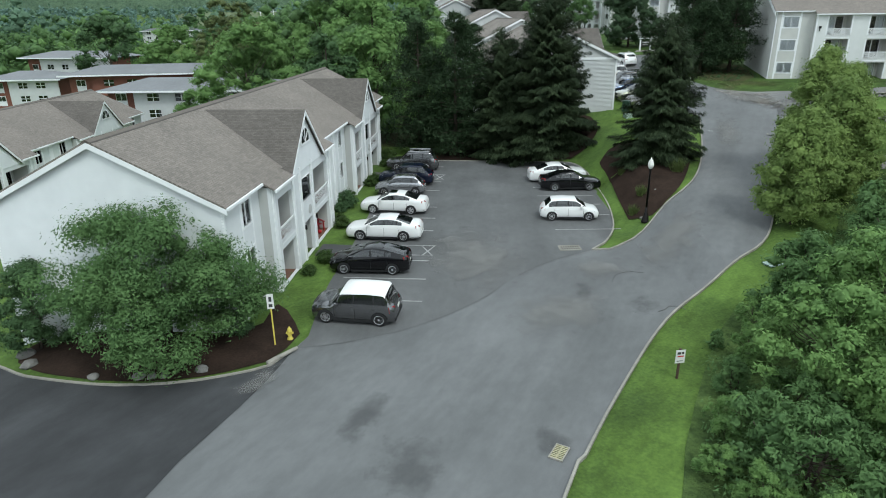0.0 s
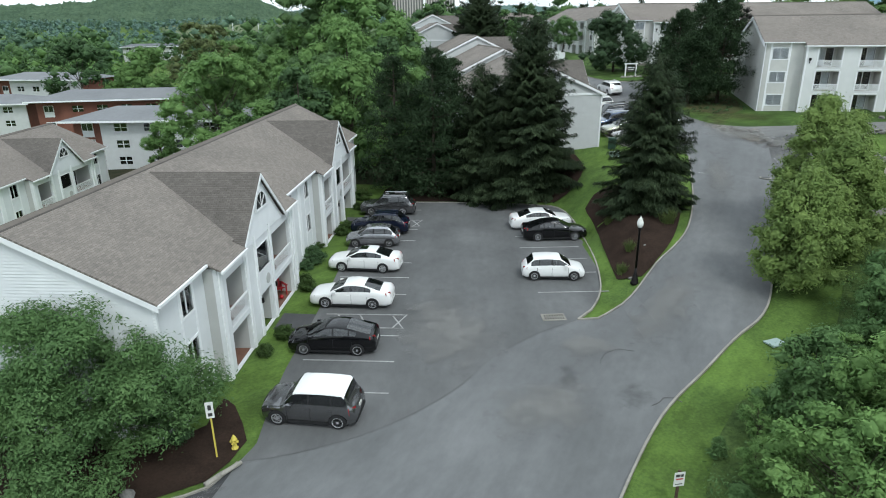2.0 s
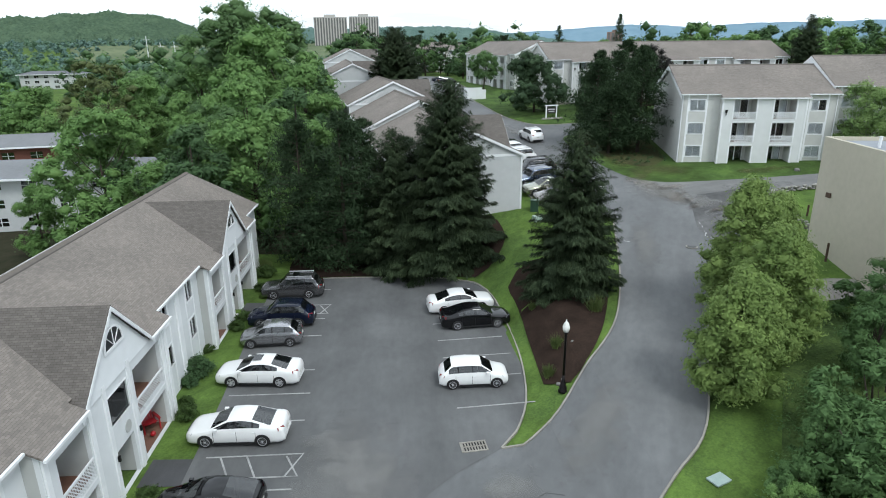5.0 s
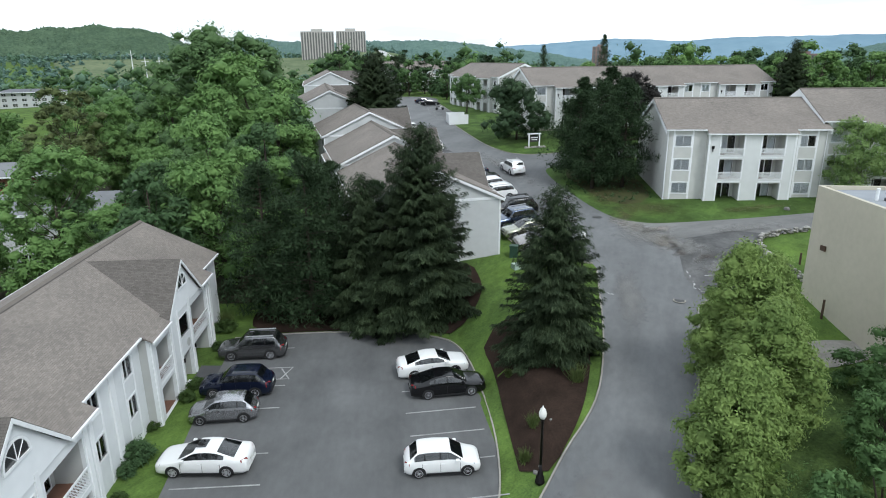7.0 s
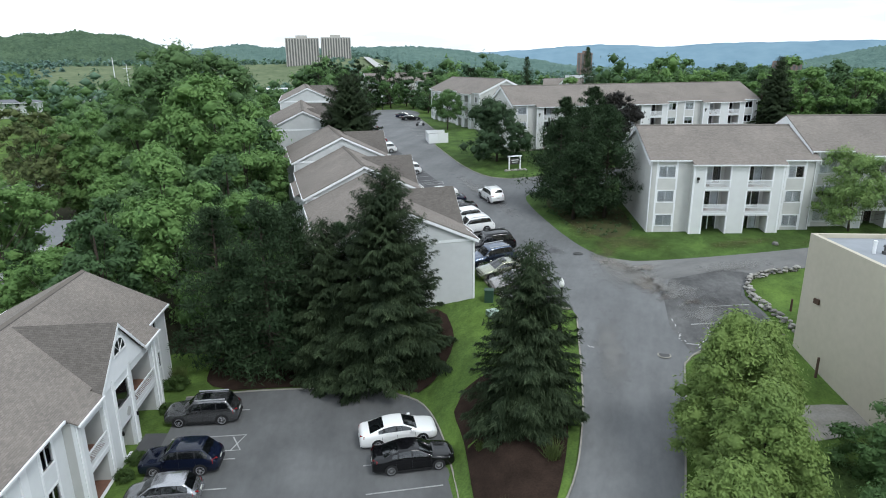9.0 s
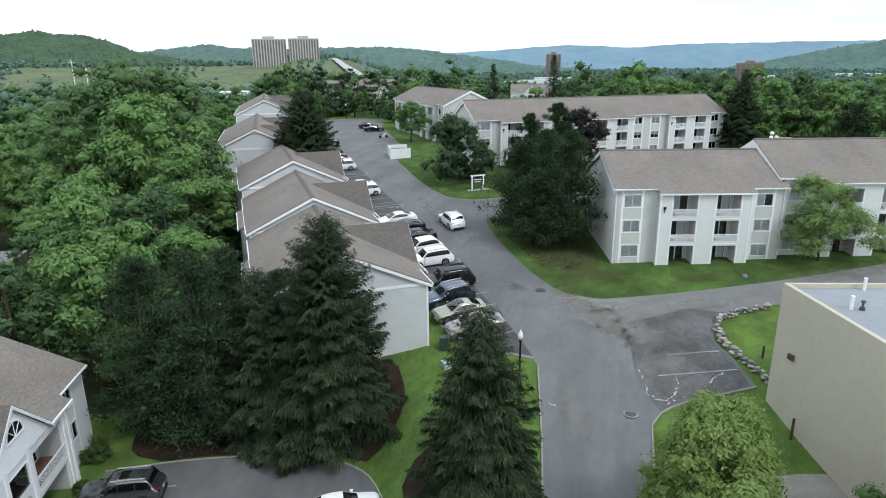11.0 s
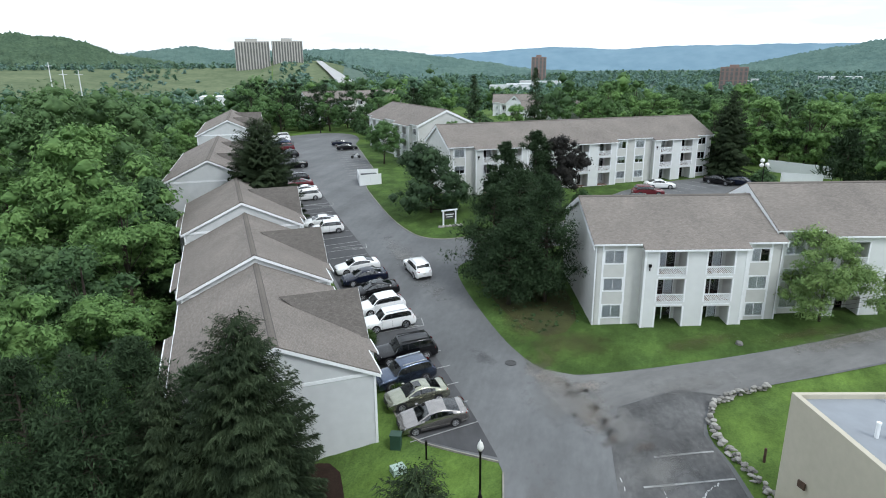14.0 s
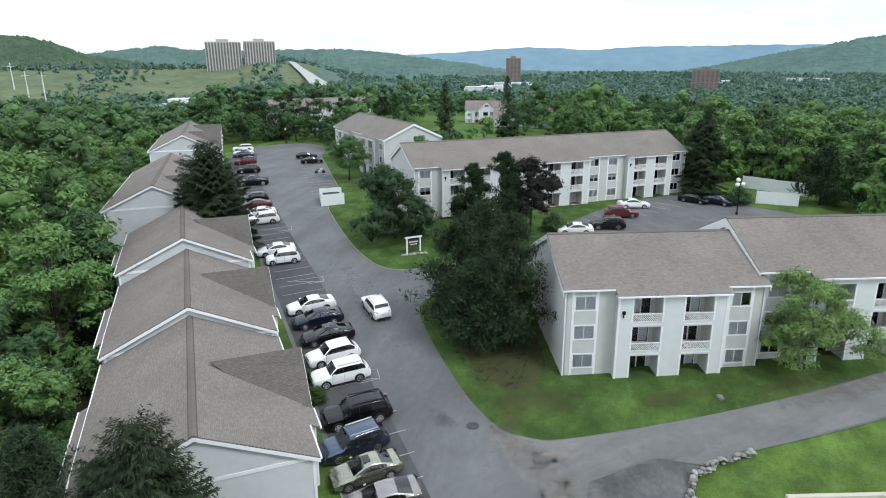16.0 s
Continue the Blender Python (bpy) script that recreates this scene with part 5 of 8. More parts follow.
def leafy_tree(name, x, y, h, wide, trunk, shape, material, label, seed, clumps=70, per=130, leaf=0.2, clump=None, z0=None, group="", category="tree", sink=0.1, stems=1, lobes=0, lobe=0.36, aspect=0.55, fill=0.55, dense=0.62):
    """A trunk with limbs and a crown of many leaf clumps, gathered in rounded boughs."""
    rng = np.random.default_rng(seed)
    z0 = h * 0.3 if z0 is None else z0
    t = thing(name, x, y, gz(x, y) - sink, float(rng.uniform(0, 360)), label, category, group)
    c = crown_points(rng, clumps, wide * 0.86, h - z0 - (clump or wide * 0.25) * 0.6, z0 + (clump or wide * 0.25) * 0.3, shape)
    rad = (clump or wide * 0.25) * rng.uniform(0.6, 1.25, clumps)
    if lobes:
        size = wide * lobe * rng.uniform(0.6, 1.3, lobes)
        heart = crown_points(rng, lobes, wide * 0.84, (h - z0) * (1 - lobe * 0.35), z0 + (h - z0) * lobe * 0.12, shape)
        heart[0] = (0, 0, h - size[0])
        k = rng.integers(lobes, size=clumps)
        d = unit(rng.normal(size=(clumps, 3)) + np.array((0, 0, 0.35)) + unit(heart[k] - np.array((0, 0, (h + z0) / 2))) * 0.6)
        c = heart[k] + d * (size[k] * 0.8)[:, None] * np.array((1, 1, 0.8))
        rad = size[k] * fill * rng.uniform(0.7, 1.3, clumps)
    bm = bmesh.new()
    top = h * 0.86 if shape in ("cone", "tall") else h * 0.62
    for s in range(stems):
        off = Vector((0.25 * s * math.cos(2.1 * s), 0.25 * s * math.sin(2.1 * s), 0))
        lean = Vector((rng.normal() * 0.3, rng.normal() * 0.3, 0))
        tube(bm, off, Vector((lean.x * 0.5, lean.y * 0.5, top * 0.5)) + off * 2, trunk, trunk * 0.7, 9)
        tube(bm, Vector((lean.x * 0.5, lean.y * 0.5, top * 0.5)) + off * 2, Vector((lean.x, lean.y, top)) + off * 3, trunk * 0.7, trunk * 0.2, 8)
    for i in range(0, clumps, max(1, clumps // 26)):
        e = Vector(c[i])
        s = Vector((0, 0, max(z0 * 0.6, min(top * 0.9, e.z * 0.62))))
        mid = s.lerp(e, 0.5) + Vector((0, 0, -0.05 * (e - s).length))
        tube(bm, s, mid, trunk * 0.24, trunk * 0.13, 6, False)
        tube(bm, mid, e, trunk * 0.13, trunk * 0.03, 5, False)
    part("trunk", bm, BARK, t, "", True)
    me = card_mesh("crown", *leaf_cloud(rng, c, rad, per, leaf, 0.75, aspect), material, shade_cores=(c, rad * dense))
    ob = new("crown", me)
    ob.parent = t
    return t


def conifer(name, x, y, h, wide, material, label, seed, bare=0.04, trunk=0.22, droop=0.35, dens=1.0, spray=0.30, group="", sink=0.1, full=0.58):
    """A spruce: tiers of drooping branches, each a fan of hanging twigs with paler tips."""
    rng = np.random.default_rng(seed)
    t = thing(name, x, y, gz(x, y) - sink, float(rng.uniform(0, 360)), label, "tree", group)
    bm = bmesh.new()
    tube(bm, (0, 0, 0), (0, 0, h * 0.985), trunk, 0.02, 9)
    pos, al, sd, tip = [], [], [], []
    coarse = spray / 0.30
    z = h * bare
    while z < h * 0.975:
        f = z / h
        rim = wide * (1 - f) ** full * (0.78 + 0.22 * min(1, f * 7))
        for _ in range(max(4, int((7 + 4 * (1 - f)) * dens))):
            a = rng.uniform(0, 2 * math.pi)
            zz = z + rng.uniform(-0.14, 0.14)
            ln = max(0.25, rim * rng.uniform(0.66, 1.10) * (1 + 0.08 * math.sin(3 * a + 11 * f)))
            d, tang = np.array((math.cos(a), math.sin(a), 0.0)), np.array((-math.sin(a), math.cos(a), 0.0))
            rise, fall = 0.80 * f - 0.02, droop * (1.15 - 0.5 * f)
            if ln > 1.2 and rng.random() < 0.5:
                tube(bm, (0, 0, zz), (d[0] * ln * 0.85, d[1] * ln * 0.85, zz + ln * (rise * 0.85 - fall * 0.7)), 0.035, 0.01, 4, False)
            m = max(4, int(ln / (0.13 * coarse)))
            u = 0.10 + 0.90 * (np.arange(m) + rng.random(m)) / m
            sgn = np.where(np.arange(m) % 2, 1.0, -1.0)
            lb = (0.20 + 0.40 * ln * (1 - u) ** 0.75) * rng.uniform(0.7, 1.2, m)
            root = d * (ln * u)[:, None]
            root[:, 2] = zz + ln * (rise * u - fall * u ** 1.8 + 0.10 * u ** 5)
            way = unit(d * 0.62 + tang * sgn[:, None] * 0.80 + np.array((0, 0, -0.20)))
            k = max(2, int(0.55 * ln / (0.14 * coarse)))
            g = (np.arange(k) + rng.random((m, k))) / k
            p = root[:, None] + way[:, None] * (lb[:, None] * g)[..., None]
            p[..., 2] -= 0.30 * lb[:, None] * g ** 1.6
            p = (p + rng.normal(size=p.shape) * 0.05).reshape(-1, 3)
            hang = np.repeat(way, k, axis=0)
            di = unit(hang * 0.55 + d * 0.45 + np.array((0, 0, -0.45)) + rng.normal(size=p.shape) * 0.28)
            face = np.array((0, 0, 0.85)) + d * 0.75 + rng.normal(size=p.shape) * 0.26
            w = unit(np.cross(di, face))
            sz = spray * 0.72 * rng.uniform(0.6, 1.2, (len(p), 1)) * (0.65 + 0.35 * (1 - f))
            far = np.repeat(u, k) * 0.6 + g.ravel() * 0.4
            pos.append(p), al.append(di * sz), sd.append(w * sz * 0.30), tip.append(rng.random(len(p)) < np.clip((far - 0.50) * 1.2, 0, 0.6))
        z += rng.uniform(0.24, 0.40) * (0.55 + 0.6 * (1 - f)) * coarse ** 0.35
    part("trunk", bm, BARK, t, "", True)
    ob = new("crown", card_mesh("crown", np.concatenate(pos), np.concatenate(al), np.concatenate(sd), material, np.concatenate(tip), NEEDLE_TIP))
    ob.parent = t
    return t


SPRUCE = "tall dark green spruce with drooping branches"
conifer("spruce", 19.8, 57.0, 12.7, 4.5, NEEDLE, SPRUCE + " in a mulch bed", 1, dens=1.25)
conifer("spruce", 11.6, 69.2, 17.8, 6.0, NEEDLE, SPRUCE + " on the bank", 2, dens=1.3)
conifer("spruce", 6.6, 71.4, 14.4, 4.6, NEEDLE, SPRUCE + " on the bank", 3, dens=1.2)
PINE = "dense dark pine with broad soft boughs"


def pine(x, y, h, w, label, seed, clumps=300, per=58, leaf=0.29, z0=None, material=None):
    """A pine: tiers of spreading boughs, each carrying flat pads of needles, with gaps between."""
    rng = np.random.default_rng(seed)
    t = thing("pine", x, y, gz(x, y) - 0.1, float(rng.uniform(0, 360)), label, "tree")
    z0 = h * 0.05 if z0 is None else z0
    bm = bmesh.new()
    tube(bm, (0, 0, 0), (0, 0, h * 0.96), 0.26, 0.04, 9)
    tiers = max(9, int(clumps / 13))
    c, rad = [], []
    for i in range(tiers):
        f = (i + rng.uniform(0.1, 0.9)) / tiers
        z = z0 + (h - z0) * f * 0.94
        rim = w * (1 - f) ** 0.52 * (0.72 + 0.28 * min(1, f * 5))
        for b in range(max(4, int(6.5 - 2.5 * f))):
            a = rng.uniform(0, 2 * math.pi)
            ln = max(0.5, rim * rng.uniform(0.55, 1.02))
            e = np.array((math.cos(a) * ln, math.sin(a) * ln, z + ln * (0.10 + 0.35 * f) - 0.10 * ln * (1 - f)))
            if ln > 1.0:
                tube(bm, (0, 0, z), e * np.array((0.9, 0.9, 1)), 0.06, 0.015, 5, False)
            for g in (1.0, 0.72, 0.45):
                sway = rng.normal(size=3) * np.array((0.16, 0.16, 0.12)) * ln * 0.6
                c.append((e[0] * g + sway[0], e[1] * g + sway[1], z + (e[2] - z) * g + sway[2] * 0.5))
                rad.append((0.42 + 0.27 * rim ** 0.8) * rng.uniform(0.65, 1.2))
    c, rad = np.array(c), np.array(rad)
    part("trunk", bm, BARK, t, "", True)
    ob = new("crown", card_mesh("crown", *leaf_cloud(rng, c, rad, int(per * 0.78), leaf, 0.72, 0.28, True), material or NEEDLE_PINE, shade_cores=(c, rad * 0.22)))
    ob.parent = t
    return t


for k, (x, y, h, w) in enumerate(((1.6, 72.4, 16.5, 5.4), (-2.6, 74.8, 15.5, 5.2), (3.6, 77.5, 15.0, 5.0), (8.0, 75.0, 13.0, 4.2))):
    pine(x, y, h, w, PINE + " on the bank", 10 + k)
for k, (x, y, h, w) in enumerate(((37.6, 99.4, 12.6, 5.3), (41.6, 93.6, 14.6, 4.8), (41.6, 102.0, 13.5, 5.0), (37.6, 94.0, 10.0, 4.2))):
    pine(x, y, h, w, "broad dark pine between the apartment buildings", 20 + k, z0=h * 0.12)
conifer("spruce", 11.2, 133.0, 16.8, 7.6, NEEDLE, SPRUCE + " between row houses", 31)
conifer("spruce", 100.8, 141.6, 17.0, 5.4, NEEDLE, SPRUCE + " by the flats", 32, spray=0.45)
for k, (x, y, h, w) in enumerate(((49.5, 129.5, 11.5, 4.0), (54.0, 127.5, 13.6, 4.2))):
    pine(x, y, h, w, "bushy pine in front of the long apartment building", 40 + k, 200, 60, 0.45)
leafy_tree("purple_maple", 58.5, 127.5, 10.8, 4.4, 0.2, "round", LEAF_PURPLE, "dark purple-leaved maple by the long building", 43, 150, 60, 0.28, lobes=24, lobe=0.4, fill=0.55)
leafy_tree("maple", 37.5, 131.5, 10.6, 6.4, 0.24, "spread", LEAF_MAPLE, "spreading dark green maple on the lawn", 44, 220, 55, 0.28, z0=1.2, lobes=34, lobe=0.34, fill=0.55)
leafy_tree("maple", 37.0, 178.0, 9.8, 4.4, 0.2, "round", LEAF_MID, "green maple beside the far flats", 45, 60, 90, 0.32)
for k, (x, y, h, w) in enumerate(((24.2, 41.2, 7.9, 3.0), (29.4, 49.2, 10.2, 3.7), (28.2, 44.4, 9.0, 3.3), (32.4, 50.6, 8.6, 3.1))):
    leafy_tree("hornbeam", x, y, h, w, 0.14, "tall", LEAF_YELLOW, "upright yellow-green tree in a row beside the drive", 50 + k, 230, 115, 0.155, clump=0.78, z0=0.7)
leafy_tree("honey_locust", 65.9, 81.0, 9.0, 4.9, 0.14, "spread", LEAF_LOCUST, "light green feathery tree in front of the flats", 55, 230, 80, 0.20, z0=2.4, lobes=34, lobe=0.34, fill=0.5, dense=0.25)
leafy_tree("crab_apple", -14.5, 28.9, 6.5, 4.9, 0.11, "spread", LEAF_MID, "wide many-stemmed light green tree in front of the gable wall", 56, 640, 125, 0.112, z0=1.2, stems=4, lobes=64, lobe=0.29, fill=0.50, dense=0.15)
leafy_tree("bush", -21.4, 29.4, 5.0, 2.4, 0.08, "round", LEAF_DARK, "dark rounded bush beside the building", 57, 60, 190, 0.11, clump=0.6, z0=0.4, category="bush")
leafy_tree("bush", -10.9, 30.0, 2.5, 1.5, 0.06, "round", LEAF_DARK, "clipped dark bush by the corner", 58, 45, 190, 0.08, clump=0.45, z0=0.2, category="bush")


# ---- cars ----
def paint(name, c, rough=0.28, metal=0.0):
    return mat(name, c, tuple(v * 0.93 for v in c), 1.5, rough + 0.05, metal, spec=0.02 if max(c) < 0.06 else 0.12, coat=0.9)


P_WHITE = paint("white_car_paint", (0.80, 0.80, 0.79))
P_BLACK = paint("black_car_paint", (0.005, 0.005, 0.006))
P_GREY = paint("gunmetal_car_paint", (0.17, 0.17, 0.175), 0.17, 0.85)
P_SILVER = paint("silver_car_paint", (0.40, 0.40, 0.415), 0.17, 0.85)
P_NAVY = paint("navy_car_paint", (0.006, 0.009, 0.022))
P_BLUE = paint("steel_blue_car_paint", (0.075, 0.098, 0.150), 0.17, 0.85)
P_GOLD = paint("sage_gold_car_paint", (0.34, 0.345, 0.265), 0.17, 0.85)
P_TAUPE = paint("taupe_car_paint", (0.32, 0.30, 0.285), 0.17, 0.85)
P_MAROON = paint("maroon_car_paint", (0.11, 0.012, 0.018))
RUBBER = mat("tyre_rubber", (0.022, 0.022, 0.023), None, 5, 0.85)
ALLOY = mat("alloy_rim", (0.66, 0.66, 0.68), (0.52, 0.52, 0.54), 4, 0.4, 0.5)
PLASTIC = mat("black_plastic", (0.020, 0.020, 0.021), None, 4, 0.6)
RED_LAMP = mat("red_tail_lamp", (0.30, 0.012, 0.015), (0.2, 0.01, 0.012), 4, 0.15, spec=0.6, coat=0.5)
CLEAR_LAMP = mat("headlamp_lens", (0.55, 0.57, 0.60), (0.40, 0.42, 0.45), 6, 0.1, 0.3, spec=0.6)
PLATE = mat("plate_white", (0.6, 0.6, 0.55), None, 5, 0.6)

#         L     W     H    base  r_w  hood cowl_x ws_top roof_r rear_x belt  tail_z  cowl_z
FORMS = {
    "sedan": (4.82, 1.82, 1.47, 2.78, 0.335, 0.83, 1.18, 0.28, -0.85, -1.82, 0.97, 1.09),
    "sports": (4.60, 1.80, 1.43, 2.73, 0.34, 0.82, 1.02, 0.18, -0.82, -1.68, 0.95, 1.08),
    "liftback": (4.46, 1.75, 1.50, 2.70, 0.32, 0.82, 1.30, 0.25, -0.75, -2.0, 0.97, 1.12),
    "hatch": (3.95, 1.70, 1.49, 2.50, 0.31, 0.80, 1.08, 0.38, -1.25, -1.72, 0.95, 0.98),
    "box": (4.04, 1.80, 1.66, 2.57, 0.34, 0.94, 1.04, 0.52, -1.52, -1.82, 1.00, 1.05),
    "suv": (4.70, 1.85, 1.72, 2.72, 0.37, 0.98, 1.02, 0.42, -1.70, -2.10, 1.06, 1.10),
    "crossover": (4.52, 1.82, 1.68, 2.62, 0.36, 0.94, 1.02, 0.40, -1.40, -2.00, 1.04, 1.10),
    "van": (5.05, 1.95, 1.78, 3.02, 0.38, 1.02, 1.12, 0.52, -1.95, -2.32, 1.08, 1.10),
    "pickup": (5.60, 1.98, 1.88, 3.60, 0.40, 1.10, 1.15, 0.60, -0.55, -0.72, 1.18, 1.20),
}
WHEELS = {}


def wheel_mesh(r):
    """Tyre and rim, turned about the y axis."""
    if r in WHEELS:
        return WHEELS[r]
    w = 0.105
    tb = bmesh.new()
    lathe(tb, [(r * 0.62, -w), (r * 0.9, -w), (r * 0.985, -w * 0.75), (r, -w * 0.4), (r, w * 0.4), (r * 0.985, w * 0.75), (r * 0.9, w), (r * 0.62, w)], 20)
    rb = bmesh.new()
    lathe(rb, [(r * 0.58, w * 0.2), (r * 0.66, w * 0.98), (r * 0.69, w * 1.06), (r * 0.61, w * 1.04), (r * 0.55, w * 0.55), (r * 0.52, w * 0.45)], 20)
    for k in range(5):
        a = 2 * math.pi * k / 5
        c, s = math.cos(a), math.sin(a)
        q = [(-0.075, 0.03), (0.075, 0.03), (0.058, r * 0.62), (-0.058, r * 0.62)]
        lo = [rb.verts.new((c * v - s * u, s * v + c * u, w * 0.5)) for u, v in q]
        hi = [rb.verts.new((c * v - s * u, s * v + c * u, w * 1.0)) for u, v in q]
        rb.faces.new(hi)
        for i in range(4):
            rb.faces.new((lo[i], lo[(i + 1) % 4], hi[(i + 1) % 4], hi[i]))
    lathe(rb, [(0.06, w * 0.9), (0.06, w * 1.1), (0.02, w * 1.14)], 10)
    db = bmesh.new()
    lathe(db, [(r * 0.57, w * 0.30), (r * 0.57, w * 0.44), (0.02, w * 0.46)], 20)
    out = []
    for b, m in ((tb, RUBBER), (rb, ALLOY), (db, PLASTIC)):
        bmesh.ops.recalc_face_normals(b, faces=b.faces)
        me = bpy.data.meshes.new("wheel")
        b.to_mesh(me)
        b.free()
        me.materials.append(m)
        out.append(me)
    WHEELS[r] = out
    return out


def patch(bm, corners, nx=4, bulge=0.02, out=(0, 0, 1)):
    """A pane between four corners (bottom left, bottom right, top right, top left) that bows outwards."""
    a, b, c, d = [Vector(p) for p in corners]
    n = (b - a).cross(d - a).normalized()
    if n.dot(Vector(out)) < 0:
        n = -n
    rows = []
    for j in range(nx + 1):
        v = j / nx
        rows.append([bm.verts.new((a.lerp(b, i / nx)).lerp(d.lerp(c, i / nx), v) + n * (0.012 + bulge * math.sin(math.pi * i / nx) * math.sin(math.pi * (0.15 + 0.7 * v)))) for i in range(nx + 1)])
    for p, q in zip(rows, rows[1:]):
        for i in range(nx):
            bm.faces.new((p[i], p[i + 1], q[i + 1], q[i]))
    bmesh.ops.recalc_face_normals(bm, faces=bm.faces)


def car(x, y, heading, form, colour, label, roof=None, sunroof=False, rack=False, fine=True, name=None, group=""):
    """A car at true size, nose along its heading; x, y on the plan."""
    L, W, H, base, rw, hood, cowl, wst, rrt, rrb, belt, tail = FORMS[form]
    a = radians(heading)
    k = 1 / PLAN
    za, zb = gz(x + math.cos(a) * 1.5, y + math.sin(a) * 1.5), gz(x - math.cos(a) * 1.5, y - math.sin(a) * 1.5)
    zl, zr_ = gz(x - math.sin(a), y + math.cos(a)), gz(x + math.sin(a), y - math.cos(a))
    ob = new(name or ("pickup_truck" if form == "pickup" else "car"))
    lift = 0.07
    ob.matrix_basis = Matrix.Translation((x, y, (za + zb) / 2 + lift)) @ pose(0, 0, 0, 0, 0, heading) @ pose(0, 0, 0, math.degrees(math.atan2(zl - zr_, 2)), -math.degrees(math.atan2(za - zb, 3.0)), 0) @ Matrix.Scale(k, 4)
    tagged(ob, label, "pickup" if form == "pickup" else "car", group)
    hl, hw = L / 2, W / 2
    fx, rx = base / 2 + (hl - base / 2) * 0.03, -base / 2 + (hl - base / 2) * 0.03
    boxy = form in ("suv", "van", "box", "pickup", "crossover")
    # one skin from nose to tail: hood, windscreen, roof, rear glass, deck
    nose_w = 0.80 if boxy else 0.70
    tz = tail if rrb > -hl + 0.3 or form in ("sedan", "sports", "liftback") else belt
    deck = tail if not boxy or form == "pickup" else belt + 0.02
    wt = hw * (0.72 if not boxy else 0.80)
    prof = [(hl, hood - 0.20), (hl - 0.05, hood - 0.09), (hl - 0.22, hood - 0.01), (hl - 0.6, hood + 0.05), (cowl, belt + 0.01), (wst, H - 0.05), (wst * 0.45 + rrt * 0.55, H), (rrt, H - (0.06 if not boxy else 0.03)), (rrb, deck), (min(rrb - 0.02, -hl + 0.25), tz), (-hl + 0.07, tz - 0.07 if not boxy else tz - 0.03), (-hl, tz - 0.30 if not boxy else tz - 0.24)]
    plan = [(hl, nose_w), (hl - 0.05, nose_w + 0.12), (hl - 0.22, 0.94), (hl - 0.6, 0.985), (cowl, 1.0), (rrb * 0.6, 1.0), (-hl + 0.55, 0.985), (-hl + 0.25, 0.95), (-hl + 0.07, 0.89), (-hl, 0.82)]
    under = [(hl, 0.34), (hl - 0.05, 0.22), (hl - 0.22, 0.19), (-hl + 0.25, 0.20), (-hl + 0.07, 0.26), (-hl, 0.36)]

    def along(curve, x_at, spread=0.0):
        px, pz = zip(*curve[::-1])
        return float(np.mean(np.interp([x_at + spread * e for e in (-1, -0.5, 0, 0.5, 1)], px, pz)))
    x_end = rrt + (rrb - rrt) * (0.42 if not boxy else 0.50)
    x_tip = cowl - 0.14
    posts = [-0.12] if form in ("sedan", "sports", "liftback", "pickup", "hatch") else [-0.08, -1.02]
    posts = [q for q in posts if q > x_end + 0.25]
    if form in ("hatch", "sedan", "sports", "liftback") and x_end < -0.95:
        posts.append(-0.92)
    marks = [hl, hl - 0.03, hl - 0.08, hl - 0.16, hl - 0.28, hl - 0.45, hl - 0.7, -hl, -hl + 0.03, -hl + 0.08, -hl + 0.16, -hl + 0.30, cowl + 0.06, cowl - 0.03, x_tip, x_end, x_end - 0.04, wst + 0.05, wst - 0.05, rrt - 0.05, rrt + 0.06]
    marks += [cowl + (wst - cowl) * e for e in (0.22, 0.4, 0.6, 0.8)] + [rrt + (rrb - rrt) * e for e in (0.25, 0.62, 0.85)] + [rrb, rrb + 0.05]
    marks += [q + e for q in posts for e in (-0.035, 0.035)] + list(np.linspace(wst, rrt, 5)[1:-1]) + list(np.linspace(cowl, hl - 0.7, 4)[1:-1])
    xs = []
    for q in sorted(set(round(q, 3) for q in marks if -hl <= q <= hl), reverse=True):
        if not xs or xs[-1] - q > 0.02:
            xs.append(q)
    rows, lift_g = [], []
    for sx in xs:
        edge = min(hl - sx, sx + hl)
        zt = along(prof, sx, min(0.09, edge))
        w, zl_ = hw * along(plan, sx), along(under, sx)
        line = belt + (max(tz, belt) - 0.05 - belt) * min(1, max(0, (0.3 - sx) / (hl + 0.3))) if not boxy else belt
        zb = min(line, zt - 0.07)
        g = min(1.0, max(0.0, (zt - zb - 0.07) / (H - belt - 0.07)))
        wr = w * 0.87 + (wt - w * 0.87) * g
        half = [(0.0, zt), (0.5 * wr, zt - 0.008), (0.90 * wr, zt - 0.028), (wr, zt - 0.052)]
        x3, z3 = half[-1]
        half += [(x3 + (0.955 * w - x3) * e + 0.02 * g * math.sin(math.pi * e), z3 + (zb - z3) * e) for e in (0.12, 0.5, 0.86, 1.0)]
        half += [(w * m, zb + (zl_ - zb) * e) for m, e in ((0.998, 0.24), (1.0, 0.52), (0.985, 0.82), (0.91, 1.0))]
        rows.append([(sx, -yy, zz) for yy, zz in half[::-1]] + [(sx, yy, zz) for yy, zz in half[1:]])
        lift_g.append(g)
    skins = {k: (bmesh.new(), {}) for k in ("body", "roof", "windscreen", "rear_window", "side_left", "side_right", "post_left", "post_right")}

    def quad(kind, ids):
        bm, seen = skins[kind]
        vs = []
        for i, j in ids:
            if (i, j) not in seen:
                seen[i, j] = bm.verts.new(rows[i][j])
            vs.append(seen[i, j])
        bm.faces.new(vs)
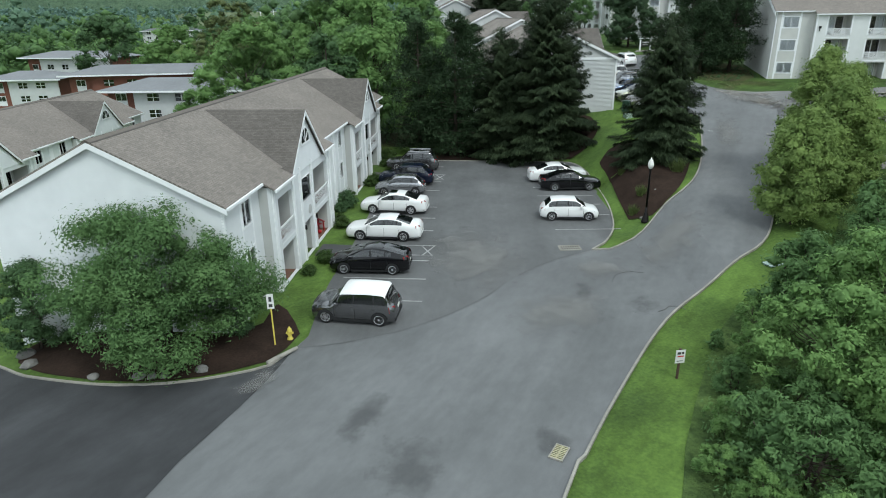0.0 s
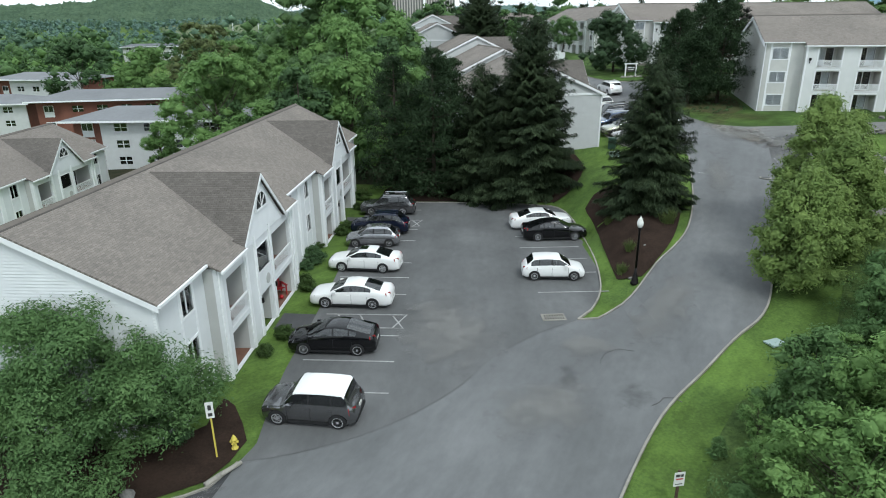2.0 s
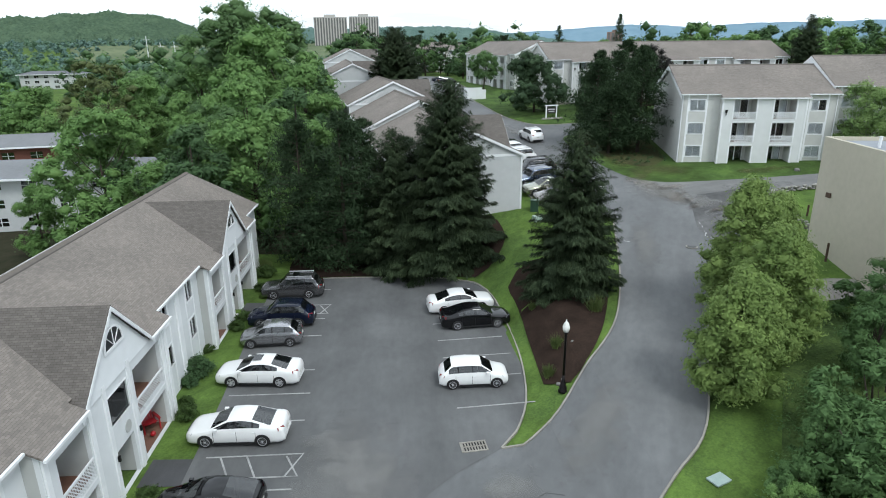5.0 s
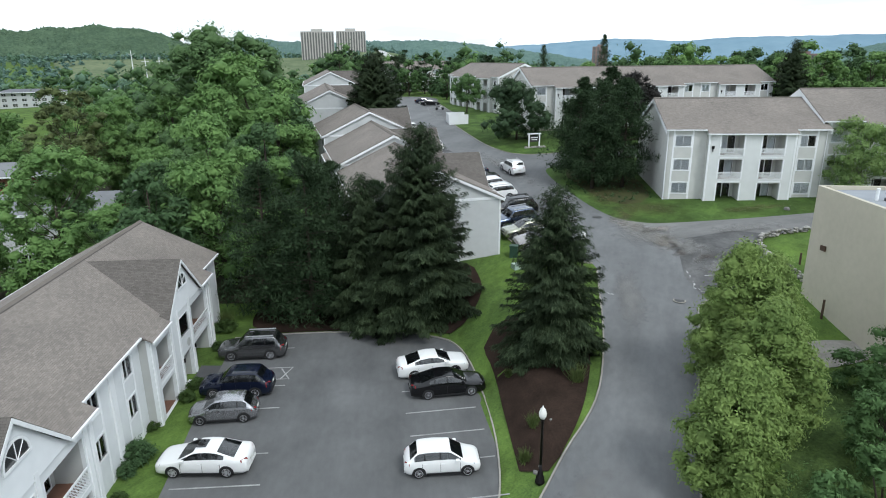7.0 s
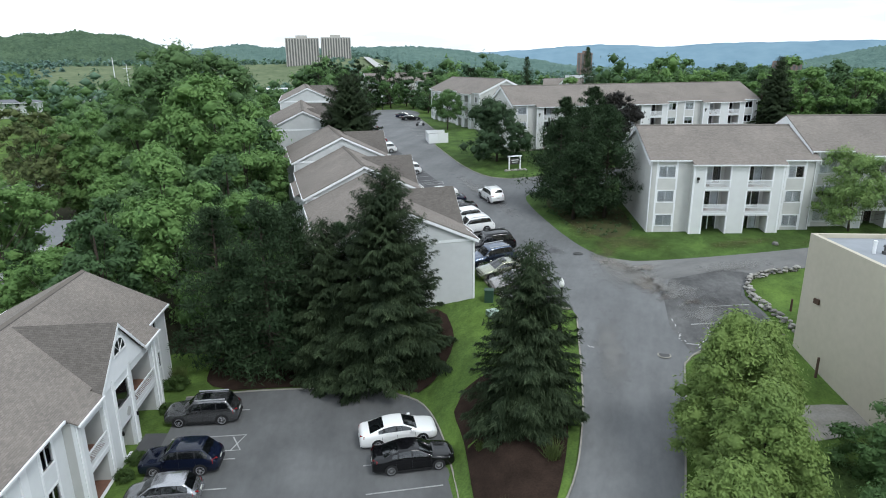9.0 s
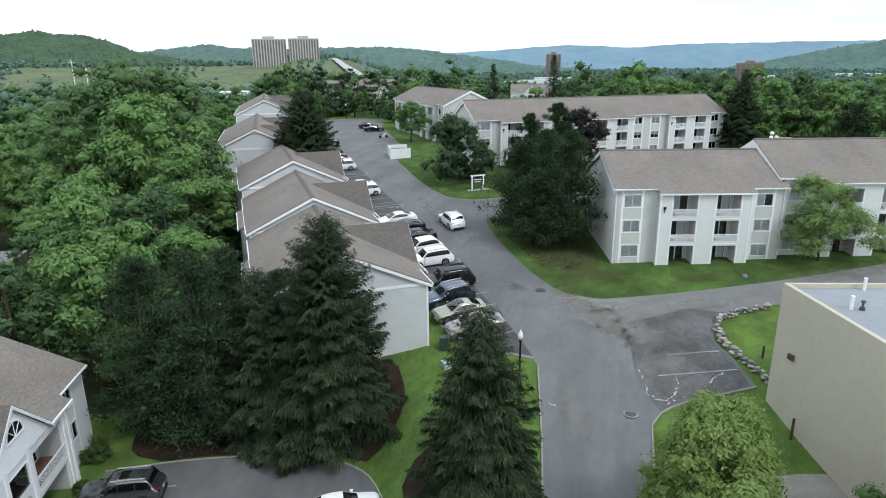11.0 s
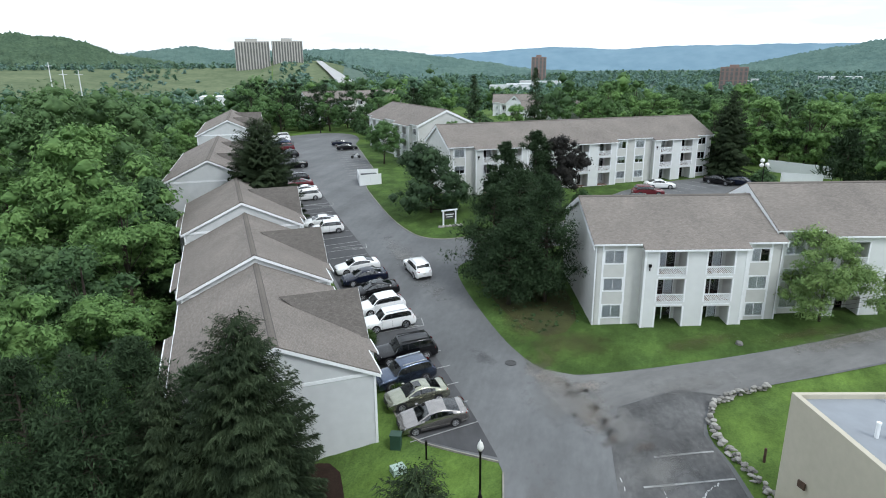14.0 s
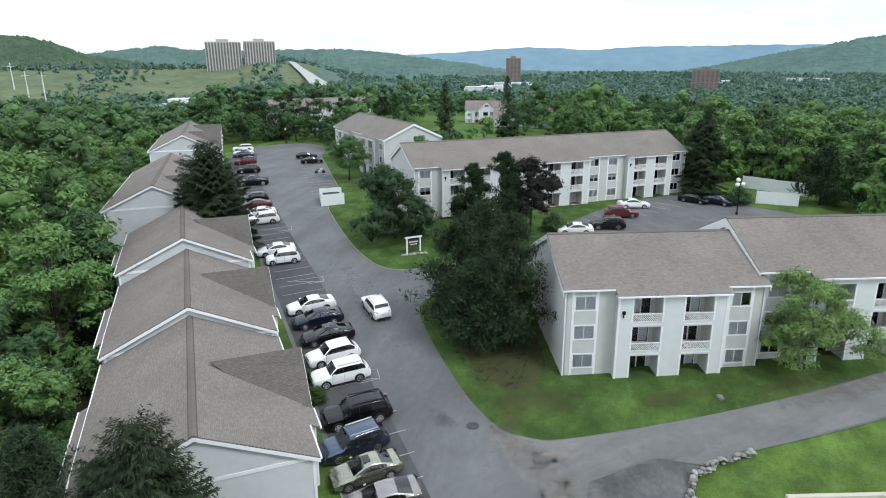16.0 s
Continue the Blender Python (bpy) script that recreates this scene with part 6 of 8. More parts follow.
    for i in range(len(xs) - 1):
        xm, g = (xs[i] + xs[i + 1]) / 2, (lift_g[i] + lift_g[i + 1]) / 2
        for j in range(22):
            v = min(j, 21 - j)
            v = 10 - v                      # 0 at the crown, 10 at the sill
            kind = "body"
            if v < 2 and wst + 0.03 < xm < cowl - 0.02:
                kind = "windscreen"
            elif v < 2 and rrb + (0.04 if not boxy else (rrt - rrb) * 0.35) < xm < rrt - 0.03:
                kind = "rear_window"
            elif v in (4, 5) and x_end < xm < x_tip and g > 0.10:
                kind = ("post_" if any(abs(xm - q) < 0.036 for q in posts) else "side_") + ("left" if j > 10 else "right")
            elif roof and v < 4 and rrt - 0.06 < xm < wst + 0.03:
                kind = "roof"
            quad(kind, ((i, j), (i, j + 1), (i + 1, j + 1), (i + 1, j)))
    for i in range(len(xs) - 1):
        quad("body", ((i, 22), (i, 0), (i + 1, 0), (i + 1, 22)))
    for i, ids in ((0, range(22, -1, -1)), (len(xs) - 1, range(23))):
        quad("body", [(i, j) for j in ids])
    for bm, _ in skins.values():
        for fc in bm.faces:
            fc.normal_update()
            c = fc.calc_center_median()
            if fc.normal.dot(Vector((c.x - max(-hl + 0.5, min(hl - 0.5, c.x)), c.y, c.z - 0.55))) < 0:
                fc.normal_flip()
    body = part("body", skins["body"][0], colour, ob, "", True)
    if roof:
        part("roof", skins["roof"][0], roof, ob, "pale painted roof", True)
    part("windscreen", skins["windscreen"][0], CAR_GLASS, ob, "dark tinted glass", True)
    part("rear_window", skins["rear_window"][0], CAR_GLASS, ob, "", True)
    for kind in ("side_left", "side_right", "post_left", "post_right"):
        bm = skins[kind][0]
        pane = kind.startswith("side")
        cuts = [9.0] + (posts if pane else [(a + b) / 2 for a, b in zip(posts, posts[1:])]) + [-9.0]
        for hi, lo in zip(cuts, cuts[1:]):
            fs = [fc for fc in bm.faces if lo < fc.calc_center_median().x < hi]
            if fs:
                piece = bmesh.new()
                twin = {vt: piece.verts.new(vt.co) for vt in dict.fromkeys(vt for fc in fs for vt in fc.verts)}
                for fc in fs:
                    piece.faces.new([twin[vt] for vt in fc.verts])
                part("side_window" if pane else "pillar", piece, CAR_GLASS if pane else PLASTIC, ob, "", True)
        bm.free()
    part("interior", boxm((rrt - 0.1, wst - 0.1, -hw * 0.8, hw * 0.8, 0.3, belt - 0.22), (wst - 0.45, wst - 0.25, -hw * 0.72, -0.1, belt - 0.22, belt + 0.22), (wst - 0.45, wst - 0.25, 0.1, hw * 0.72, belt - 0.22, belt + 0.22), (rrt + 0.15, rrt + 0.35, -hw * 0.72, hw * 0.72, belt - 0.22, belt + 0.16), (wst, cowl - 0.05, -hw * 0.8, hw * 0.8, 0.4, belt - 0.06)), PLASTIC, ob, "dark seats and dashboard")
    # wheels
    tyre, rim, hub = wheel_mesh(rw)
    for wx in (fx, rx):
        for s in (-1, 1):
            bm = bmesh.new()
            n = 14
            c = bm.verts.new((wx, s * (hw + 0.006), rw))
            ring = [bm.verts.new((wx + (rw + 0.055) * math.cos(2 * math.pi * i / n), s * (hw + 0.006), max(0.2, rw + (rw + 0.055) * math.sin(2 * math.pi * i / n)))) for i in range(n)]
            for i in range(n):
                bm.faces.new((c, ring[i], ring[(i + 1) % n]))
            part("wheel_arch", bm, PLASTIC, ob)
            wheel = new("wheel", tyre)
            wheel.parent = ob
            wheel.matrix_basis = pose(wx, s * (hw - 0.085), rw, -90 if s > 0 else 90)
            for nm, me in (("rim", rim), ("hub", hub)):
                p = new(nm, me)
                p.parent = wheel
    # lamps and trim
    for s in (-1, 1):
        bm = bmesh.new()
        zc = hood - 0.13
        patch(bm, [(hl - 0.03, s * hw * 0.50, zc - 0.07), (hl - 0.34, s * hw * 0.955, zc - 0.03), (hl - 0.40, s * hw * 0.93, zc + 0.075), (hl - 0.10, s * hw * 0.52, zc + 0.04)], 3, 0.03, (1, s, 0.4))
        part("headlamp", bm, CLEAR_LAMP, ob, "clear headlamp")
        bm = bmesh.new()
        tl = tz - 0.14
        th = 0.10 if not boxy else 0.18
        patch(bm, [(-hl + 0.02, s * hw * 0.52, tl - th), (-hl + 0.26, s * hw * 0.965, tl - th), (-hl + 0.30, s * hw * 0.945, tl + th * 0.7), (-hl + 0.07, s * hw * 0.60, tl + th * 0.7)], 3, 0.03, (-1, s, 0.2))
        part("tail_lamp", bm, RED_LAMP, ob, "red tail lamp")
        part("wing_mirror", boxm((cowl - 0.42, cowl - 0.24, s * (hw - 0.02) - (0.16 if s < 0 else 0), s * (hw - 0.02) + (0.16 if s > 0 else 0), belt - 0.02, belt + 0.11)), colour, ob)
        if fine:
            for hx in (0.02, -0.98 if form not in ("hatch",) else -0.9):
                part("door_handle", boxm((hx - 0.09, hx + 0.09, s * (hw - 0.005) - 0.015, s * (hw - 0.005) + 0.015, belt - 0.17, belt - 0.135)), colour if colour is not P_WHITE else TRIM, ob)
            for hx in (cowl - 0.18, -0.12, -1.05):
                part("door_seam", boxm((hx - 0.008, hx + 0.008, s * (hw + 0.001) - 0.003, s * (hw + 0.001) + 0.003, 0.33, belt - 0.10)), PLASTIC, ob)
            part("sill", boxm((rx + rw + 0.06, fx - rw - 0.06, s * (hw - 0.03) - 0.03, s * (hw - 0.03) + 0.03, 0.17, 0.27)), PLASTIC, ob)
    part("grille", boxm((hl - 0.06, hl + 0.012, -hw * 0.42, hw * 0.42, hood - 0.26, hood - 0.14), (hl - 0.05, hl + 0.02, -hw * 0.62, hw * 0.62, 0.26, 0.40)), PLASTIC, ob, "black grille")
    part("number_plate", boxm((-hl - 0.012, -hl + 0.03, -0.16, 0.16, 0.58, 0.72) if not boxy else (-hl - 0.012, -hl + 0.03, -0.16, 0.16, 0.68, 0.82)), PLATE, ob, "blank pale number plate")
    part("rear_bumper", boxm((-hl - 0.015, -hl + 0.10, -hw * 0.76, hw * 0.76, 0.27, 0.42)), PLASTIC if boxy else colour, ob)
    if sunroof:
        part("sunroof", boxm(((wst + rrt) / 2 + 0.05, (wst + rrt) / 2 + 0.55, -wt * 0.52, wt * 0.52, H - 0.012, H + 0.008)), CAR_GLASS, ob, "dark glass sunroof")
    if rack:
        for s in (-1, 1):
            part("roof_rail", boxm((rrt + 0.1, wst - 0.1, s * wt * 0.86 - 0.02, s * wt * 0.86 + 0.02, H - 0.02, H + 0.05)), ALLOY if colour is not P_BLACK else PLASTIC, ob, "roof rail")
    if form == "pickup":
        part("load_bed", boxm((-hl + 0.12, rrb - 0.08, -hw * 0.80, hw * 0.80, tail - 0.05, tail + 0.012)), PLASTIC, ob, "open black load bed")
    return ob


G1, G2, G3 = "cars parked before the row house", "cars parked by the mulch bed", "cars parked along the stepped row houses"
car(-4.75, 31.25, 171, "box", P_GREY, "boxy dark grey hatchback with a white roof, parked", roof=P_WHITE, group=G1)
car(-4.67, 37.85, 175, "liftback", P_BLACK, "black liftback with a light reflecting rear hatch, parked", group=G1)
car(-4.3, 44.15, 173, "sedan", P_WHITE, "white family saloon parked nose to the lawn", group=G1)
car(-4.0, 50.65, 171, "sedan", P_WHITE, "white saloon with a dark sunroof, parked", sunroof=True, group=G1)
car(-3.85, 56.35, 178, "hatch", P_SILVER, "small silver-grey hatchback parked by the lawn", group=G1)
car(-3.45, 59.75, 174, "crossover", P_NAVY, "dark navy crossover with red tail lamps, parked", group=G1)
car(-3.1, 65.85, 176, "suv", P_GREY, "dark grey sport utility vehicle with roof rails", rack=True, sunroof=True, group=G1)
car(10.15, 48.25, -4, "hatch", P_WHITE, "small white hatchback parked facing the mulch bed", group=G2)
car(11.95, 57.2, 1, "sedan", P_BLACK, "black saloon parked facing the mulch bed", group=G2)
car(11.3, 60.3, 2, "sedan", P_WHITE, "white saloon parked beside a black one", group=G2)
car(29.9, 106.0, 98, "suv", P_WHITE, "white sport utility vehicle with roof rails on the drive", rack=True)
car(24.85, 75.95, 181, "sedan", P_TAUPE, "taupe-silver saloon parked at the end of the row", group=G3)
car(24.2, 79.05, 187, "sports", P_GOLD, "sage-gold sports saloon with a sunroof, parked", sunroof=True, group=G3)
car(23.8, 82.3, 191, "suv", P_BLUE, "steel-blue sport utility vehicle with a roof rack", rack=True, group=G3)
car(24.6, 86.1, 184, "van", P_BLACK, "large black sport utility vehicle, parked", rack=True, group=G3)
car(24.1, 92.7, 187, "suv", P_WHITE, "white sport utility vehicle parked by the row houses", rack=True, group=G3)
car(23.9, 96.6, 190, "crossover", P_WHITE, "white crossover parked by the row houses", group=G3)
car(23.8, 100.9, 187, "sedan", P_BLACK, "black saloon with a sunroof, parked", sunroof=True, group=G3)
car(23.2, 105.2, 187, "sedan", P_NAVY, "dark navy saloon parked by the row houses", group=G3)
car(22.8, 109.0, 188, "sedan", P_WHITE, "white saloon parked near the empty bays", group=G3)
car(20.4, 126.3, 182, "box", P_WHITE, "small boxy white crossover, parked", group=G3)
car(19.6, 130.2, 184, "sedan", P_WHITE, "white saloon half hidden by a crossover", group=G3)
car(18.0, 146.6, 183, "suv", P_WHITE, "white sport utility vehicle far along the row", fine=False, group=G3)
car(17.6, 151.0, 183, "sedan", P_WHITE, "white saloon far along the row", fine=False, group=G3)
car(17.0, 157.0, 183, "sedan", P_MAROON, "maroon saloon far along the row", fine=False, group=G3)
car(16.6, 162.0, 183, "suv", P_BLACK, "black sport utility vehicle far along the row", fine=False, group=G3)
car(16.4, 179.0, 183, "pickup", P_BLACK, "black pickup truck far along the row", fine=False, group=G3)
car(15.4, 194.5, 183, "suv", P_BLACK, "black crossover far along the row", fine=False, group=G3)
car(14.6, 207.0, 183, "suv", P_MAROON, "maroon sport utility vehicle far along the row", fine=False, group=G3)
car(13.8, 220.0, 183, "sedan", P_BLUE, "blue-grey saloon far along the row", fine=False, group=G3)
car(13.8, 225.0, 183, "sedan", P_WHITE, "white saloon at the far end of the row", fine=False, group=G3)
car(13.6, 233.0, 183, "van", P_WHITE, "white van at the far end of the row", fine=False, group=G3)
car(30.3, 212.3, 4, "sedan", P_NAVY, "dark blue saloon in the far bays", fine=False)
car(30.9, 203.0, 4, "sedan", P_BLACK, "black saloon in the far bays", fine=False)
car(76.4, 130.2, -17, "suv", P_MAROON, "dark red sport utility vehicle behind the flats", fine=False)
car(81.9, 135.2, -17, "sedan", P_WHITE, "white saloon behind the flats", fine=False)
car(94.6, 135.2, -60, "sedan", P_BLACK, "black saloon behind the flats", fine=False)
car(97.6, 132.6, -60, "sedan", P_NAVY, "dark blue saloon behind the flats", fine=False)
car(70.5, 124.6, 160, "suv", P_BLACK, "black car parked behind the flats", fine=False)
car(64.5, 124.0, 160, "sedan", P_WHITE, "white car parked behind the flats", fine=False)


# ---- woods ----
def clear_of_buildings(x, y):
    if -62 < x < -22 and 98 < y < 124:
        return False
    if -84 < x < -44 and 122 < y < 152:
        return False
    if x < -0.41 * y and y < 150:
        return False
    return x < float(np.interp(y, (78, 130, 136, 240), (-2.5, -2.5, -10.5, -10.5)))


def plant(templates, spots, rng, lean=0.12):
    """Copies of a few trees, each turned and sized its own way; a spot is x, y, height."""
    for x, y, h in spots:
        t, th = templates[int(rng.integers(len(templates)))]
        s = h / th
        m = pose(x, y, gz(x, y) - 0.15, 0, 0, float(rng.uniform(0, 360))) @ Matrix.Diagonal((s * rng.uniform(0.9, 1.15), s * rng.uniform(0.9, 1.15), s, 1))
        copy_thing(t, m)


WOOD = "woods beside the row houses"
wood_rng = np.random.default_rng(77)
LEAF_TALL = leaf_mat("leaves_pale_green", (0.145, 0.232, 0.090), (0.060, 0.110, 0.044))
LEAF_OLIVE = leaf_mat("leaves_olive", (0.185, 0.225, 0.085), (0.050, 0.066, 0.028))
wood = [
    (leafy_tree("broadleaf_tree", -17.0, 138.0, 29.0, 14.0, 0.42, "round", LEAF_TALL, "very tall pale green broadleaf tree in the woods", 101, 380, 40, 0.44, z0=3, group=WOOD, lobes=60, lobe=0.25), 29.0),
    (leafy_tree("broadleaf_tree", -8.6, 85.6, 18.6, 6.4, 0.32, "tall", LEAF_BRIGHT, "bright yellow-green broadleaf tree in the woods", 102, 270, 46, 0.34, z0=1.5, group=WOOD, lobes=30, lobe=0.33), 18.6),
    (leafy_tree("broadleaf_tree", -27.2, 91.0, 17.0, 7.2, 0.32, "round", LEAF_BRIGHT, "round-crowned fresh green tree behind the row house", 103, 320, 56, 0.33, z0=1.2, group=WOOD, lobes=34, lobe=0.30), 17.0),
    (leafy_tree("broadleaf_tree", -4.5, 96.0, 17.0, 6.0, 0.34, "tall", LEAF_DARK, "dark green broadleaf tree in the woods", 104, 240, 32, 0.42, z0=2, group=WOOD, lobes=28, lobe=0.33), 17.0),
]
leafy_tree("broadleaf_tree", -46.0, 147.0, 22.5, 9.0, 0.34, "spread", LEAF_OLIVE, "olive-green spreading tree behind the flats", 108, 190, 28, 0.42, z0=6, group=WOOD, lobes=34, lobe=0.26)
leafy_tree("broadleaf_tree", -77.0, 152.0, 21.0, 9.0, 0.34, "round", LEAF_DARK, "large dark green tree between the brick flats", 109, 210, 30, 0.44, z0=2, group=WOOD, lobes=34, lobe=0.30)
spots = [(-9.5, 127, 25), (-14, 80.5, 14), (-4.5, 112, 19), (-13.5, 105, 14), (-17, 93, 13), (-20, 84, 10), (-2.5, 90, 13), (-24, 134, 20), (-3.6, 122, 19), (-21.5, 112, 13)]
tries = 0
while len(spots) < 38 and tries < 6000:
    tries += 1
    x, y = float(wood_rng.uniform(-66, -2)), float(wood_rng.uniform(79, 240))
    if clear_of_buildings(x, y) and all(math.hypot(x - a, y - b) > 7.2 for a, b, _ in spots):
        spots.append((x, y, float(wood_rng.uniform(12, 19) if y > 150 else wood_rng.uniform(9, 13))))
plant(wood, spots, wood_rng)
east = []
tries = 0
while len(east) < 72 and tries < 6000:
    tries += 1
    x, y = float(wood_rng.uniform(104, 175)), float(wood_rng.uniform(96, 235))
    if not (100 < x < 126 and 118 < y < 150) and x > 104 + max(0, 118 - y) * 0.3 and all(math.hypot(x - a, y - b) > 5.8 for a, b, _ in east):
        east.append((x, y, float(wood_rng.uniform(11, 17))))
outer = [
    (leafy_tree("broadleaf_tree", 112.0, 160.0, 14.0, 5.6, 0.3, "round", LEAF_MID, "green broadleaf tree at the edge of the estate", 105, 110, 20, 0.56, z0=2, lobes=16, lobe=0.34, group=WOOD), 14.0),
    (leafy_tree("broadleaf_tree", 118.0, 168.0, 15.0, 5.8, 0.3, "round", LEAF_DARK, "dark green broadleaf tree at the edge of the estate", 106, 110, 20, 0.56, z0=2, lobes=16, lobe=0.34, group=WOOD), 15.0),
    (leafy_tree("broadleaf_tree", 110.0, 176.0, 13.0, 5.4, 0.3, "round", LEAF_BRIGHT, "bright green broadleaf tree at the edge of the estate", 107, 110, 20, 0.56, z0=2, lobes=16, lobe=0.34, group=WOOD), 13.0),
]
plant(outer, east, wood_rng)
behind = [(52, 172, 10), (60, 176, 11), (70, 182, 12), (48, 222, 13), (58, 215, 12), (70, 210, 9), (30, 252, 13), (22, 256, 12), (14, 252, 14), (5, 246, 15), (38, 250, 14), (45, 240, 12), (-3, 250, 14), (40, 228, 11), (64, 232, 9), (100, 232, 9)]
behind += [(116, 152, 14), (108, 156, 13), (124, 146, 14), (130, 132, 14), (126, 124, 13), (121, 118, 12), (104, 160, 12)]
plant(outer, behind, wood_rng)
pine(114.5, 126.5, 11.0, 5.2, "spreading pine beside the white fence", 141, 150, 22, 0.7)
pine(121.0, 121.0, 12.5, 5.6, "spreading pine beside the white fence", 142, 150, 22, 0.7)
for k, (x, y, h, w) in enumerate(((26, 262, 15, 6.5), (37, 262, 16, 6.5), (15, 262, 15, 6.5), (5, 258, 17, 7.0), (-5, 262, 16, 6.5), (46, 256, 14, 6.0), (58, 246, 15, 5.5), (20, 272, 18, 7.0), (10, 274, 17, 7.0), (31, 274, 17, 7.0))):
    pine(x, y, h, w, "dark pine behind the end of the drive", 130 + k, 150, 24, 0.65)
conifer("pine", 94.6, 228.4, 20.5, 4.8, NEEDLE_PINE, "tall dark pine standing above the woods", 150, dens=0.5, spray=1.0, droop=0.12, full=0.6)
conifer("pine", 84, 262, 18, 4.6, NEEDLE_PINE, "dark pine behind the long building", 151, dens=0.5, spray=1.0, droop=0.12, full=0.6)

SCRUB = "scrub beside the drive"
LEAF_SCRUB = leaf_mat("leaves_scrub", (0.220, 0.350, 0.110), (0.088, 0.165, 0.050))
scrub = [
    (leafy_tree("shrub_tree", 15.8, 22.4, 5.2, 3.0, 0.10, "round", LEAF_SCRUB, "dense green scrub tree beside the grass verge", 111, 200, 52, 0.135, lobes=26, lobe=0.28, z0=0.6, group=SCRUB, stems=3), 5.2),
    (leafy_tree("shrub_tree", 17.6, 28.2, 5.6, 2.5, 0.10, "tall", LEAF_MID, "airy young tree at the edge of the scrub", 112, 75, 84, 0.135, clump=0.6, z0=0.6, group=SCRUB, stems=2), 5.6),
    (leafy_tree("shrub_tree", 19.5, 24.0, 7.0, 3.4, 0.12, "spread", LEAF_SCRUB, "bright green sumac-like tree in the scrub", 113, 150, 50, 0.17, lobes=20, lobe=0.30, z0=1.5, group=SCRUB), 7.0),
    (leafy_tree("shrub_tree", 12.6, 17.6, 3.6, 2.6, 0.08, "round", LEAF_MID, "low olive-green thicket beside the verge", 114, 150, 52, 0.13, lobes=22, lobe=0.30, z0=0.2, group=SCRUB, stems=3), 3.6),
]
scrub_spots = [(10.8, 13.5, 3.2), (14.6, 13.0, 4.6), (18.5, 18.4, 5.6), (22.5, 27.0, 5.6), (23.6, 21.5, 6.2), (26.8, 31.6, 5.6), (29.5, 36.6, 5.4), (33.0, 41.2, 5.6), (27.8, 25.6, 6.6), (13.4, 9.0, 4.6), (18.6, 12.8, 6.0), (24.0, 15.5, 6.6), (38.5, 45.0, 5.0), (16.4, 17.6, 3.6), (20.4, 21.2, 4.4), (13.9, 21.0, 2.8), (25.0, 35.0, 3.6), (21.0, 31.6, 3.0), (12.2, 5, 5)]
scrub_spots += [(9.9, 18.2, 1.6), (11.4, 20.6, 1.9), (12.6, 23.6, 2.0), (14.2, 25.8, 2.2), (15.6, 28.4, 2.4), (10.4, 16.2, 2.2), (9.0, 13.6, 2.0), (19.4, 30.8, 2.2), (22.6, 33.4, 2.2), (8.6, 10.5, 2.6), (13.6, 27.6, 1.2)]
plant(scrub, scrub_spots, np.random.default_rng(5))


def undergrowth(name, poly, n, size, material, label, seed, tall=0.5):
    """Low rank growth over a piece of ground."""
    rng = np.random.default_rng(seed)
    px, py = np.array(poly).T
    x, y = rng.uniform(px.min(), px.max(), n), rng.uniform(py.min(), py.max(), n)
    k = inside(x, y, poly)
    x, y = x[k], y[k]
    rad = rng.uniform(0.3, 0.8, len(x)) * tall
    c = np.stack([x, y, ground_z(x, y) + rad * 0.7], -1)
    me = card_mesh(name, *leaf_cloud(rng, c, rad * 1.5, 22, size, 0.8), material)
    tagged(new(name, me), label, "undergrowth", "", "stuff")


undergrowth("undergrowth", [(8.4, 17), (9.6, 20), (12.8, 26), (16.4, 31), (22.4, 34.5), (27.6, 42), (31, 40), (24, 30), (16, 20), (12, 8), (6, 8)], 900, 0.13, LEAF_MID, "rank weeds and brambles along the verge", 71, 0.9)
undergrowth("undergrowth", [(36.4, 86.5), (44, 88), (45, 104), (36.2, 106), (35.2, 98)], 200, 0.14, LEAF_DARK, "sparse weeds and litter under the pines", 72, 0.25)

# Both far leaf colours carry the greying of distance haze.
LEAF_HAZE_THIN = leaf_mat("leaves_thin_haze", (0.150, 0.240, 0.150), (0.090, 0.156, 0.104))
LEAF_HAZE = leaf_mat("leaves_far_haze", (0.160, 0.250, 0.205), (0.118, 0.192, 0.162))


